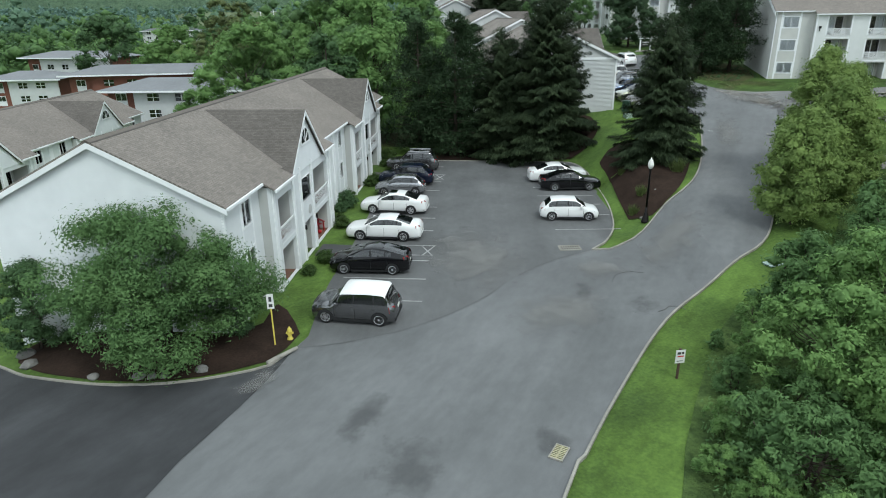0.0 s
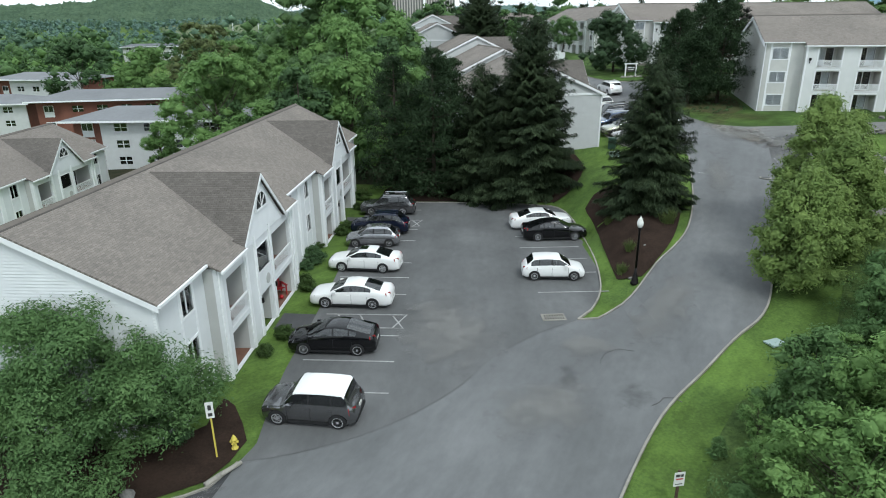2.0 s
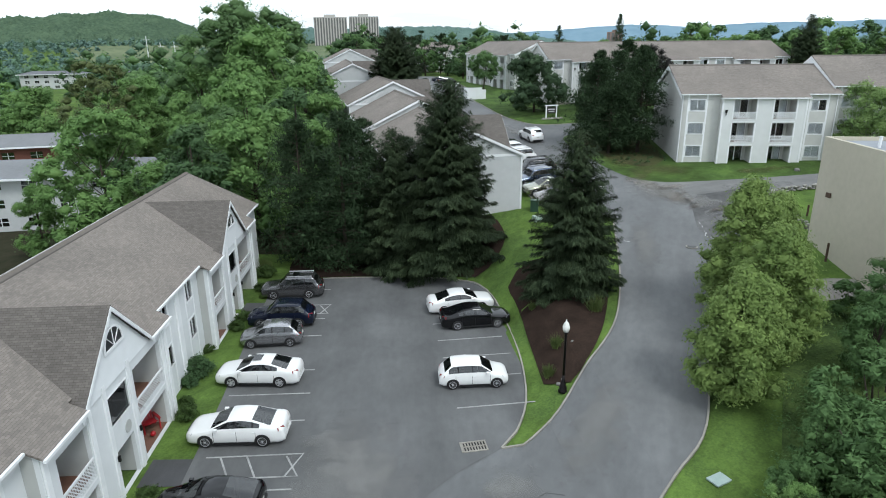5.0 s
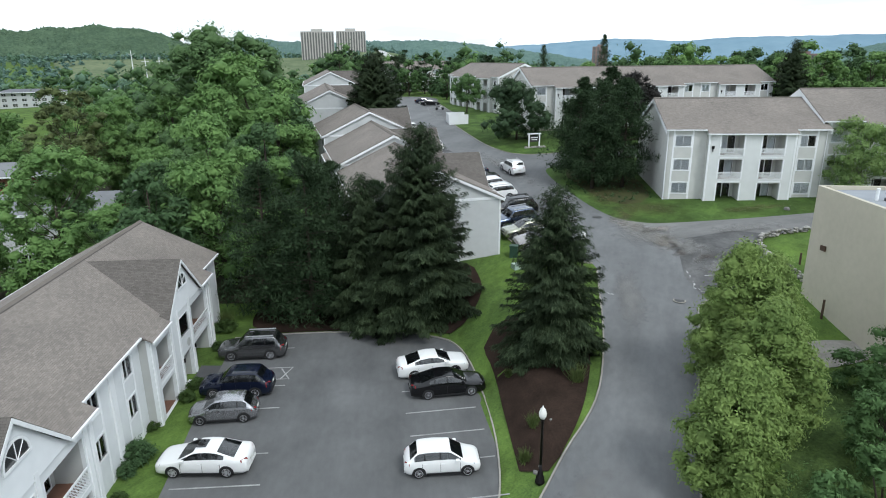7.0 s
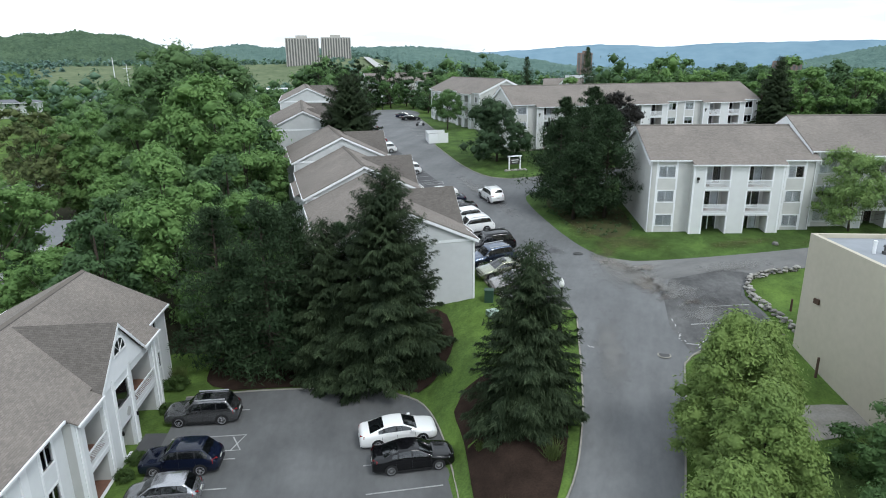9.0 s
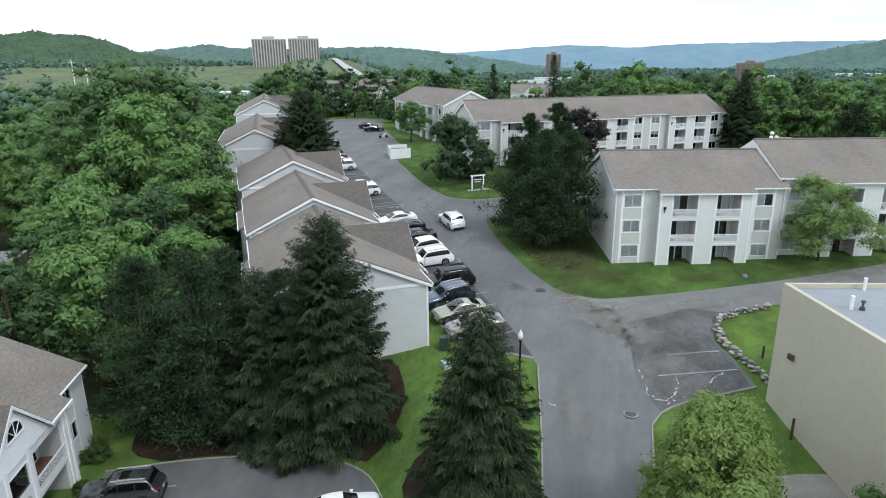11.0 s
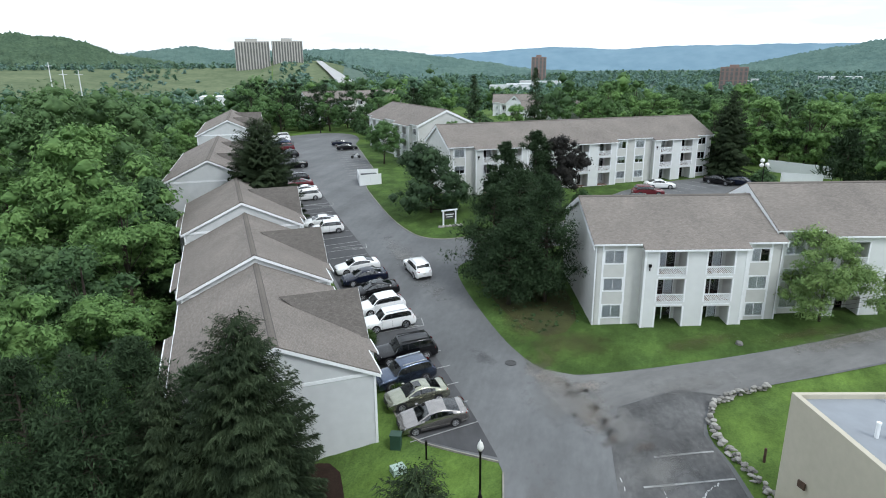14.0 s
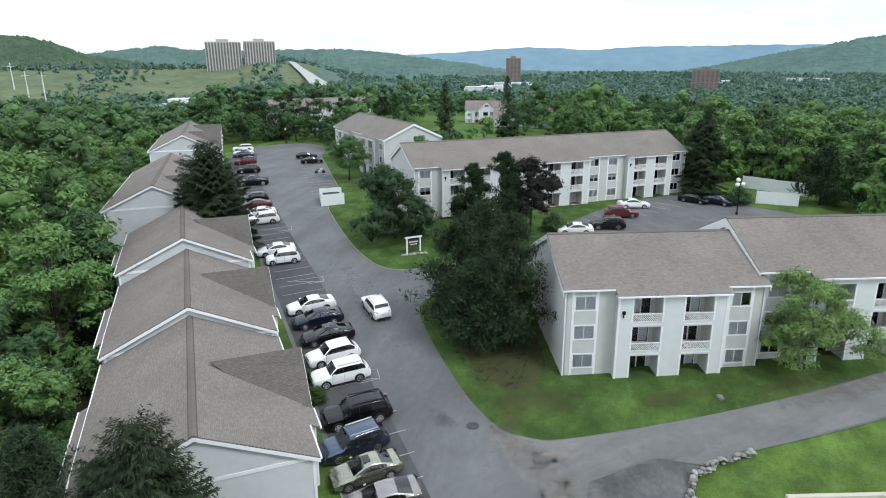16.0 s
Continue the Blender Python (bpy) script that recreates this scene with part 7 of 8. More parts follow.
def far_woods():
    """The wooded valley beyond the estate."""
    rng = np.random.default_rng(9)
    out = []
    for r0, r1, gap, clumps, per, size in ((150, 300, 9, 7, 20, 0.95), (300, 560, 12, 6, 12, 1.5), (560, 1000, 15, 4, 8, 2.5), (1000, 1700, 21, 4, 6, 4.2), (1700, 3000, 40, 4, 6, 8.0)):
        n = int(radians(122) / 2 * (r1 ** 2 - r0 ** 2) / gap ** 2)
        az, r = np.radians(rng.uniform(-56, 66, n)), np.sqrt(rng.uniform(r0 ** 2, r1 ** 2, n))
        x, y = r * np.sin(az), 40 + r * np.cos(az)
        d = np.degrees(az)
        keep = ~((d > -21) & (d < 6) & (r > 960) & (r < 1500) & ((rng.random(n) < 0.975) & (np.sin(x * 0.021) + np.sin(y * 0.047 + x * 0.008) < 1.15)))          # open meadow
        keep &= ~((x > -70) & (x < 105) & (y < 246)) & ~((x > 8) & (x < 44) & (y < 300) & (y > 240))
        keep &= ~((x < -20) & (x > -125) & (y < 205)) & ~((x > 100) & (x < 178) & (y < 240))
        keep &= ~((x > 120) & (x < 210) & (y > 330) & (y < 408))                               # lawns round the far row house
        keep &= ~((x > 20) & (x < 70) & (y > 262) & (y < 305))
        keep &= ~((x < -95) & (x > -178) & (y > 352) & (y < 425))
        keep &= ~((d > 3.2) & (d < 8.0) & (r > 860) & (r < 1540))                               # the far road
        keep &= ~((d > 17) & (d < 27) & (r > 200) & (r < 375) & (rng.random(n) < 0.96))
        keep &= ~((d > -28.5) & (d < -20.5) & (r > 180) & (r < 345) & (rng.random(n) < 0.92))
        keep &= (r < 1700) | (d > 14)
        keep &= noise_keep(x, y)
        x, y = x[keep], y[keep]
        m = len(x)
        h = rng.uniform(9, 17, m) * np.where((d[keep] < -6) & (r[keep] > 300) & (r[keep] < 900), 1.35, 1.0)
        z = ground_z(x, y)
        w = h * rng.uniform(0.30, 0.44, m)
        c = rng.normal(size=(m, clumps, 3)) * np.array((0.45, 0.45, 0.22)) * np.stack([w, w, h], -1)[:, None]
        c += np.stack([x, y, z + h * 0.62], -1)[:, None]
        rad = np.repeat(w * 0.62, clumps)
        p, a, b = leaf_cloud(rng, c.reshape(-1, 3), rad, per, size, 0.8, 0.7)
        out.append((p, a, b, c.reshape(-1, 3), rad * 0.66))
    return out


def noise_keep(x, y):
    """Leaves clearings, so that the woods stay uneven."""
    v = np.sin(x * 0.013 + 1.3) * np.cos(y * 0.011 - 0.4) + 0.6 * np.sin(x * 0.031 - y * 0.027)
    return v < 1.05


for i, (p, a, b, c, rad) in enumerate(far_woods()):
    per, clumps = len(p) // len(c), (7, 6, 4, 4, 4)[i]
    # Outer rings use leaf colours with haze painted in.
    for j, m in enumerate((LEAF_MID, LEAF_DARK, LEAF_BRIGHT) if i < 1 else (LEAF_HAZE_THIN, LEAF_MID, LEAF_DARK) if i < 2 else (LEAF_HAZE, LEAF_HAZE_THIN, LEAF_HAZE_THIN) if i < 3 else (LEAF_HAZE, LEAF_HAZE_THIN, LEAF_HAZE)):
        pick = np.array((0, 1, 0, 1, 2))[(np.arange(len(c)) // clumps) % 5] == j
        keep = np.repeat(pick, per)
        tagged(new("far_woods", card_mesh("far_woods", p[keep], a[keep], b[keep], m, shade_cores=(c[pick], rad[pick]))), "broadleaf woods covering the valley", "woods", "", "stuff")

# Haze over the distant valley is put into this floor colour.
FAR_FLOOR = mat("far_tree_tops_haze", (0.150, 0.195, 0.160), (0.082, 0.118, 0.102), 0.03, 1.0, fine=0.10, spec=0.0, grain=0.6)
wedge = [radians(2 + k * 3) for k in range(24)]
sheet("ground_far_valley", [(900 * math.sin(a), 40 + 900 * math.cos(a)) for a in wedge] + [(4300 * math.sin(a), 40 + 4300 * math.cos(a)) for a in wedge[::-1]], 110, 4.0, FAR_FLOOR, "wooded valley floor far to the east with haze painted in", "valley")

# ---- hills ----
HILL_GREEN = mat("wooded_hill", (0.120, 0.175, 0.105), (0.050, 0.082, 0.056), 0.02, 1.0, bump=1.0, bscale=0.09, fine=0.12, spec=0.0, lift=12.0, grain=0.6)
# Distance haze is mixed into the next two hill colours.
HILL_MID = mat("haze_tinted_hill", (0.140, 0.205, 0.175), (0.080, 0.130, 0.120), 0.006, 1.0, bump=0.8, bscale=0.05, fine=0.04, spec=0.0, lift=14.0, grain=0.6)
HILL_FAR = mat("haze_blue_ridge", (0.195, 0.285, 0.345), (0.145, 0.225, 0.285), 0.003, 1.0, fine=0.012, spec=0.0)
MEADOW = mat("rough_meadow", (0.185, 0.210, 0.125), (0.085, 0.115, 0.068), 0.012, 1.0, fine=0.09, spec=0.0, grain=0.5)
turns = [radians(-22 + k * 2) for k in range(15)]
sheet("ground_meadow", [(940 * math.sin(a), 40 + 940 * math.cos(a)) for a in turns] + [(1560 * math.sin(a), 40 + 1560 * math.cos(a)) for a in turns[::-1]], 40, 4.5, MEADOW, "dull green rough meadow climbing towards the hills", "meadow")


def ridge(name, dist, depth, crest, material, label, rough, fine=4, rows=16, tuft=0.0):
    """A range of hills: crest heights over directions (degrees clockwise from north)."""
    az0, az1 = crest[0][0], crest[-1][0]
    n, m = int((az1 - az0) * fine), rows
    ca, ch = zip(*crest)
    verts, faces = [], []
    for i in range(n + 1):
        d = az0 + (az1 - az0) * i / n
        top = float(np.interp(d, ca, ch)) + rough * (noise.noise((d * 0.55, dist * 0.01, 0)) + 0.5 * noise.noise((d * 1.7, dist * 0.01, 3)))
        for j in range(m + 1):
            t = j / m
            r = dist + depth * (t - 0.6)
            f = math.sin(math.pi * min(1, t / 1.2)) ** 1.3
            bump = rough * 0.35 * noise.noise((d * 0.8, r * 0.006, 7)) * f
            bump += tuft * (abs(noise.noise((d * 4.5, r * 0.05, 9))) + abs(noise.noise((d * 11, r * 0.11, 5)))) * min(1, 3 * f)
            verts.append((r * math.sin(radians(d)), 40 + r * math.cos(radians(d)), -22 + (top + 22) * f + bump))
    for i in range(n):
        for j in range(m):
            a = i * (m + 1) + j
            faces.append((a, a + 1, a + m + 2, a + m + 1))
    me = bpy.data.meshes.new(name)
    me.from_pydata(verts, [], faces)
    me.materials.append(material)
    me.polygons.foreach_set("use_smooth", [True] * len(me.polygons))
    tagged(new(name, me), label, "hills", "", "structure")


ridge("backdrop_far_ridge", 4700, 900, [(-62, 120), (-30, 105), (-5, 110), (8, 108), (14, 104), (19, 126), (24, 150), (29, 126), (33, 144), (43, 144), (55, 136), (72, 130)], HILL_FAR, "distant wooded ridge on the horizon with blue haze painted in", 6)
ridge("backdrop_east_hill", 3300, 1100, [(36, -10), (40, 30), (44, 74), (49, 128), (56, 166), (64, 176), (74, 160)], HILL_MID, "wooded hill to the east with haze painted into its colour", 8, 8, 30, 11.0)
ridge("backdrop_mid_hills", 2600, 900, [(-62, 60), (-30, 70), (-14, 66), (-7, 98), (-2, 84), (4, 88), (8, 92), (12, 74), (16, 50), (22, 10), (30, -15)], HILL_MID, "wooded hills behind the tower blocks with haze painted in", 7, 10, 36, 9.0)
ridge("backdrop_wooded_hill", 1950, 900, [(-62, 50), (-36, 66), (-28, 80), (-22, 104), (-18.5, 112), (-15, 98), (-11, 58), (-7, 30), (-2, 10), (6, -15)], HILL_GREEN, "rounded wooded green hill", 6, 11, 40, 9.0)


# ---- distant buildings ----
CONCRETE = mat("pale_concrete", (0.46, 0.44, 0.41), (0.38, 0.365, 0.34), 0.05, 0.9, fine=0.6)
CONCRETE_DARK = mat("shaded_window_bands", (0.16, 0.155, 0.15), (0.11, 0.108, 0.105), 0.1, 0.7)
BRICK_FAR = mat("far_brick", (0.27, 0.195, 0.17), (0.21, 0.152, 0.135), 0.05, 0.9)
SHED = mat("white_shed", (0.72, 0.73, 0.74), (0.6, 0.61, 0.62), 0.05, 0.7)


def tower(x, y, wide, deep, z0, z1, rz, label, wall, stripes, bands):
    t = thing("tower_block", x, y, 0, rz, label, "tower block")
    part("wall", boxm((-wide / 2, wide / 2, -deep / 2, deep / 2, z0, z1)), wall, t)
    part("roof_plant", boxm((-wide * 0.18, wide * 0.16, -deep * 0.25, deep * 0.25, z1, z1 + (z1 - z0) * 0.06)), wall, t, "plant room on the roof")
    w = wide / stripes
    for i in range(stripes):
        xa = -wide / 2 + w * (i + 0.22)
        strip = part("window_strip", boxm((xa, xa + w * 0.56, -deep / 2 - 0.25, -deep / 2 + 0.02, z0, z1 - 2)), CONCRETE_DARK, t, "recessed window strip")
        for k in range(bands):
            zz = z0 + (z1 - z0 - 3) * (k + 0.35) / bands
            part("balcony", boxm((xa - 0.1, xa + w * 0.58, -deep / 2 - 0.7, -deep / 2 - 0.26, zz, zz + 0.9)), wall, strip)
    return t


tower(-40, 1470, 70, 26, -5, 82, 4, "pale concrete tower block with dark window strips", CONCRETE, 12, 0)
tower(32, 1470, 62, 26, -5, 83, 4, "second pale concrete tower block beside the first", CONCRETE, 11, 0)
tower(610, 1480, 34, 22, -30, 48, -20, "brown brick tower block among trees", BRICK_FAR, 4, 8)
tower(640, 830, 36, 22, -25, 26, -36, "broad brown brick tower block among trees", BRICK_FAR, 6, 8)


def shed(x, y, wide, deep, high, rz, label, roof=SHED):
    b = thing("warehouse", x, y, gz(x, y) - 1, rz, label, "warehouse")
    part("wall", boxm((-wide / 2, wide / 2, -deep / 2, deep / 2, 0, high)), SHED, b)
    part("roof", boxm((-wide / 2 - 0.5, wide / 2 + 0.5, -deep / 2 - 0.5, deep / 2 + 0.5, high, high + 0.6)), roof, b, "flat pale roof")
    for k in range(int(wide / 16)):
        part("loading_door", boxm((-wide / 2 + 6 + 16 * k, -wide / 2 + 10 + 16 * k, -deep / 2 - 0.15, -deep / 2 + 0.05, 0, 5)), CONCRETE_DARK, b)


for x, y, w, d, h, rz in ((-130, 800, 150, 40, 14, 3), (-20, 812, 110, 40, 14, 2), (-240, 760, 60, 30, 12, 6), (-330, 850, 50, 30, 12, 8), (500, 1180, 60, 30, 16, -20), (330, 930, 40, 25, 18, -15), (372, 980, 36, 22, 18, -15), (880, 1120, 70, 30, 16, -38), (1180, 1180, 80, 40, 16, -42), (420, 1060, 30, 20, 20, -20)):
    shed(x, y, w, d, h, rz, "long pale flat-roofed commercial building in the valley")
ROAD_FAR = mat("far_concrete_road", (0.42, 0.42, 0.41), (0.36, 0.36, 0.35), 0.02, 0.9)
sheet("road_far_hill", [(94, 950), (124, 950), (122, 1080), (118, 1200), (108, 1340), (104, 1480), (90, 1480), (92, 1340), (96, 1200), (96, 1080)], 25, 9.0, ROAD_FAR, "pale concrete road climbing the far hillside", "road")
for x, y in ((-268, 1000), (-249, 1000), (-330, 1150)):
    p = thing("power_pylon", x, y, gz(x, y) - 1, 0, "slender pale transmission pole on the meadow", "pylon")
    bm = bmesh.new()
    tube(bm, (0, 0, 0), (0, 0, 44), 0.9, 0.5, 6)
    part("pole", bm, SHED, p)
    part("crossarm", boxm((-5, 5, -0.2, 0.2, 38, 38.5)), SHED, p)


SLATE = mat("dark_slate_roof", (0.15, 0.155, 0.17), (0.11, 0.115, 0.125), 0.1, 0.9, fine=1.0)


def brick_flats(x, y, rz, wide, deep, z1, label, brick=True, front=None, roof=None):
    """Three-storey flats with pale roofs, brick ends and a white panelled front."""
    z0 = gz(x, y) - 1.0
    b = thing("brick_flats", x, y, 0, rz, label, "apartment building")
    h = (z1 - z0 - 1) / 3
    holes = []
    n = int(wide / 5)
    for k in range(3):
        for i in range(n):
            xa = 2.2 + i * (wide - 3.2) / n
            holes.append((xa, xa + 2.0, z0 + 1 + k * h + 0.9, z0 + 1 + k * h + 2.1))
    part("wall", wall_with_holes(0, wide, z0, z1, holes, 0, 0.25), front or SIDING_ROW, b, "panelled front wall")
    for hx in holes:
        fr = part("window", boxm((hx[0] + 0.95, hx[0] + 1.05, 0.04, 0.12, hx[2], hx[3]), (hx[0], hx[1], 0.04, 0.12, hx[2] + 0.55, hx[2] + 0.62)), TRIM, b)
        part("pane", boxm((hx[0], hx[1], 0.10, 0.11, hx[2], hx[3])), CAR_GLASS, fr)
    part("end_wall", boxm((0, 0.3, 0.25, deep, z0, z1)), BRICK if brick else SIDING, b, "red brick end wall")
    part("end_wall", boxm((wide - 0.3, wide, 0.25, deep, z0, z1)), BRICK if brick else SIDING, b, "red brick end wall")
    part("rear_wall", boxm((0.3, wide - 0.3, deep - 0.25, deep, z0, z1)), BRICK if brick else SIDING, b)
    if brick:
        part("stair_bay", boxm((-4.6, 0, 0.8, deep - 1, z0, z1 - 0.1)), BRICK, b, "red brick stair bay")
        for k in range(3):
            zf = z0 + 1 + k * h
            w = part("window", boxm((-3.3, -1.5, 0.70, 0.8, zf + 0.85, zf + 2.15)), TRIM, b, "white-framed window over a white panel")
            part("pane", boxm((-3.2, -2.45, 0.68, 0.70, zf + 0.95, zf + 2.05), (-2.35, -1.6, 0.68, 0.70, zf + 0.95, zf + 2.05)), CAR_GLASS, w)
            part("panel", boxm((-3.3, -1.5, 0.74, 0.8, zf - 0.1, zf + 0.85)), SIDING, w, "white panel")
    bm = bmesh.new()
    xa = -6.0 if brick else -1.2
    o = 1.3
    ym = deep / 2
    v = [bm.verts.new(q) for q in ((xa, -o, z1), (wide + 1.2, -o, z1), (wide + 1.2, deep + o, z1), (xa, deep + o, z1), (xa + 6, ym, z1 + 1.5), (wide - 5, ym, z1 + 1.5))]
    for f in ((0, 1, 5, 4), (1, 2, 5), (2, 3, 4, 5), (3, 0, 4), (3, 2, 1, 0)):
        bm.faces.new([v[i] for i in f])
    part("roof", bm, roof or ROOF_METAL, b, "low grey hipped roof")
    part("fascia", boxm((xa, wide + 1.2, -o - 0.05, -o + 0.05, z1 - 0.25, z1 + 0.03)), TRIM, b, "white fascia")


brick_flats(-50.6, 105.4, -1, 22, 13, 4.1, "white-fronted brick flats with a pale hipped roof")
brick_flats(-71.0, 131.5, 8, 26, 13, 4.6, "red brick flats with a pale low roof behind others", front=BRICK)
brick_flats(-108.0, 176.0, -14, 22, 12, 5.7, "white-fronted flats with a pale roof near the trees")
brick_flats(-98.0, 146.0, 4, 11, 12, 2.6, "low pale-roofed flats at the edge of the trees")
brick_flats(-168.0, 374.0, 12, 30, 13, 8.8, "distant white two-storey flats on a green", False, roof=SLATE)
brick_flats(-131.0, 408.0, 8, 34, 13, 8.6, "distant grey-roofed house beyond the woods", False, roof=SLATE)
row_house("row_house", 110.6, 282.4, -22, 7.2, 14.0, 17.4, 24.0, 12.3, [(8.2, 20.0, 14.4)], [1.3, 21.9], "pale row house with a white gabled front behind the long block", 60)
row_house("row_house", 106.9, 308.5, -22, 8.7, 15.55, 18.95, 18.1, 12.3, [(3.2, 15.0, 9.4)], [1.2, 16.2], "farther pale row house with a white gabled front", 61)
flats("apartment_building", 24.0, 277.0, 10, 11.0, 19.4, 22.6, 14.0, 2, "grey apartment building beyond the end of the drive", 70)


# ---- fixtures and small things ----
def lamp_post(x, y, label):
    t = thing("street_lamp", x, y, gz(x, y), 0, label, "street lamp")
    bm = bmesh.new()
    lathe(bm, [(0.30, 0.0), (0.30, 0.14), (0.24, 0.20), (0.24, 0.40), (0.18, 0.48), (0.15, 0.72), (0.10, 0.80), (0.085, 1.2)], 14)
    part("base", bm, METAL_BLACK, t, "fluted cast base", True)
    bm = bmesh.new()
    lathe(bm, [(0.085, 1.2), (0.07, 3.9), (0.10, 3.95), (0.07, 4.02), (0.14, 4.12), (0.17, 4.18)], 12)
    part("post", bm, METAL_BLACK, t, "", True)
    bm = bmesh.new()
    lathe(bm, [(0.13, 4.18), (0.21, 4.36), (0.22, 4.52), (0.17, 4.68), (0.15, 4.72)], 14)
    part("globe", bm, LAMP_WHITE, t, "white acorn globe", True)
    bm = bmesh.new()
    lathe(bm, [(0.16, 4.72), (0.16, 4.75), (0.06, 4.86), (0.03, 4.95), (0.01, 5.02)], 12)
    part("finial", bm, LAMP_WHITE, t, "", True)


lamp_post(15.4, 45.3, "black cast-iron lamp post with a white acorn globe")
lamp_post(26.0, 67.2, "black lamp post with white globe beside the bays")
lamp_post(26.6, 247.5, "black lamp post at the end of the drive")

YELLOW = mat("hydrant_yellow", (0.62, 0.52, 0.10), (0.48, 0.39, 0.07), 3, 0.6)
t = thing("fire_hydrant", -8.0, 28.9, gz(-8.0, 28.9) + 0.04, 0, "yellow fire hydrant in the mulch", "hydrant")
t.scale = (0.85, 0.85, 0.85)
bm = bmesh.new()
lathe(bm, [(0.19, 0), (0.19, 0.06), (0.13, 0.08), (0.125, 0.5), (0.17, 0.53), (0.17, 0.57), (0.14, 0.60), (0.12, 0.70), (0.06, 0.77), (0.04, 0.84)], 12)
part("barrel", bm, YELLOW, t, "", True)
for d, r in (((1, 0), 0.07), ((-1, 0), 0.07), ((0, -1), 0.09)):
    bm = bmesh.new()
    tube(bm, (0, 0, 0.42), (0.22 * d[0], 0.22 * d[1], 0.42), r, r, 9)
    part("nozzle_cap", bm, YELLOW, t, "", False)

SIGN_WHITE = mat("sign_white", (0.74, 0.74, 0.72), None, 2, 0.5)
SIGN_INK = mat("sign_ink", (0.05, 0.05, 0.05), None, 2, 0.6)
SIGN_RED = mat("sign_red", (0.45, 0.05, 0.05), None, 2, 0.6)
WOOD_POST = mat("brown_post", (0.10, 0.065, 0.045), (0.06, 0.04, 0.03), 3, 0.9)
t = thing("marker_post", -8.65, 28.35, gz(-8.65, 28.35), 12, "yellow hydrant marker post with a white sign", "sign")
part("post", boxm((-0.035, 0.035, -0.025, 0.025, 0, 2.7)), YELLOW, t)
part("sign_plate", boxm((-0.17, 0.17, -0.05, -0.032, 2.1, 2.9)), SIGN_WHITE, t, "white sign plate")
bits("marking", [(-0.07, 0.07, -0.056, -0.051, 2.5, 2.75), (-0.09, 0.09, -0.056, -0.051, 2.2, 2.36)], SIGN_INK, t, "dark symbol bar")

t = thing("notice_sign", 10.7, 24.9, gz(10.7, 24.9), 8, "small white notice on a brown wooden post", "sign")
t.scale = (0.8, 0.8, 0.9)
part("post", boxm((-0.06, 0.06, -0.05, 0.05, -0.2, 1.75)), WOOD_POST, t)
part("sign_plate", boxm((-0.28, 0.28, -0.08, -0.052, 0.95, 1.68)), SIGN_WHITE, t, "white notice board")
bits("print_bar", [(-0.20, 0.02, -0.087, -0.081, 1.45, 1.58), (0.06, 0.20, -0.087, -0.081, 1.45, 1.58), (-0.20, 0.18, -0.087, -0.081, 1.05, 1.09)], SIGN_INK, t)
part("print_bar", boxm((-0.18, 0.20, -0.087, -0.081, 1.30, 1.37)), SIGN_RED, t)


def grate(x, y, rz, material, frame_mat, label, size=1.0):
    t = thing("drain_grate", x, y, gz(x, y) + 0.06, rz, label, "drain")
    t.scale = (size, size, 1)
    part("frame", boxm((-0.75, 0.75, 0.38, 0.46, 0, 0.05), (-0.75, 0.75, -0.46, -0.38, 0, 0.05), (-0.75, -0.67, -0.38, 0.38, 0, 0.05), (0.67, 0.75, -0.38, 0.38, 0, 0.05)), frame_mat, t)
    # Black plate paints the shade beneath the bars.
    part("pit", boxm((-0.67, 0.67, -0.38, 0.38, 0.0, 0.012)), DARK, t, "black plate standing for the unlit gap below the bars")
    bits("bar", [(-0.66 + 0.165 * k, -0.58 + 0.165 * k, -0.38, 0.38, 0.02, 0.045) for k in range(9)] + [(-0.67, 0.67, -0.04, 0.04, 0.02, 0.048)], material, t)


IRON = mat("worn_iron", (0.33, 0.31, 0.27), (0.2, 0.19, 0.165), 2, 0.7, 0.3)
grate(8.9, 41.2, 2, IRON, KERB, "rusty pale drain grate in the asphalt")
grate(4.35, 19.7, 60, mat("yellowed_iron", (0.45, 0.42, 0.26), (0.3, 0.28, 0.18), 2, 0.7), KERB, "yellowish drain grate beside the kerb", 0.62)
COVER = mat("dark_iron", (0.10, 0.10, 0.10), (0.07, 0.07, 0.07), 2, 0.7, 0.3)
for x, y in ((32.7, 61.8), (33.6, 82.3)):
    t = thing("manhole_cover", x, y, gz(x, y) + 0.055, 0, "round worn manhole cover in the drive", "manhole")
    bm = bmesh.new()
    lathe(bm, [(0.42, 0), (0.42, 0.03), (0.34, 0.035), (0.32, 0.025), (0.02, 0.03)], 20)
    part("cover", bm, COVER, t)
    bm = bmesh.new()
    lathe(bm, [(0.53, 0.0), (0.53, 0.032), (0.43, 0.036), (0.43, 0.004)], 24)
    part("collar", bm, KERB if x < 33 else COVER, t)
t = thing("utility_cover", 20.1, 35.4, gz(20.1, 35.4), 20, "pale green utility lid set in the grass", "utility cover")
part("lid", boxm((-0.5, 0.5, -0.36, 0.36, 0, 0.08)), mat("pale_green_lid", (0.34, 0.42, 0.40), (0.26, 0.33, 0.31), 2, 0.7), t)
GREEN_BOX = mat("green_enamel", (0.035, 0.075, 0.05), (0.025, 0.055, 0.037), 2, 0.5)
t = thing("utility_box", 21.6, 74.3, gz(21.6, 74.3), -20, "dark green utility box on the grass", "utility box")
part("cabinet", boxm((-0.4, 0.4, -0.35, 0.35, -0.3, 1.1)), GREEN_BOX, t)
part("lid", boxm((-0.44, 0.44, -0.39, 0.39, 1.1, 1.18)), GREEN_BOX, t)
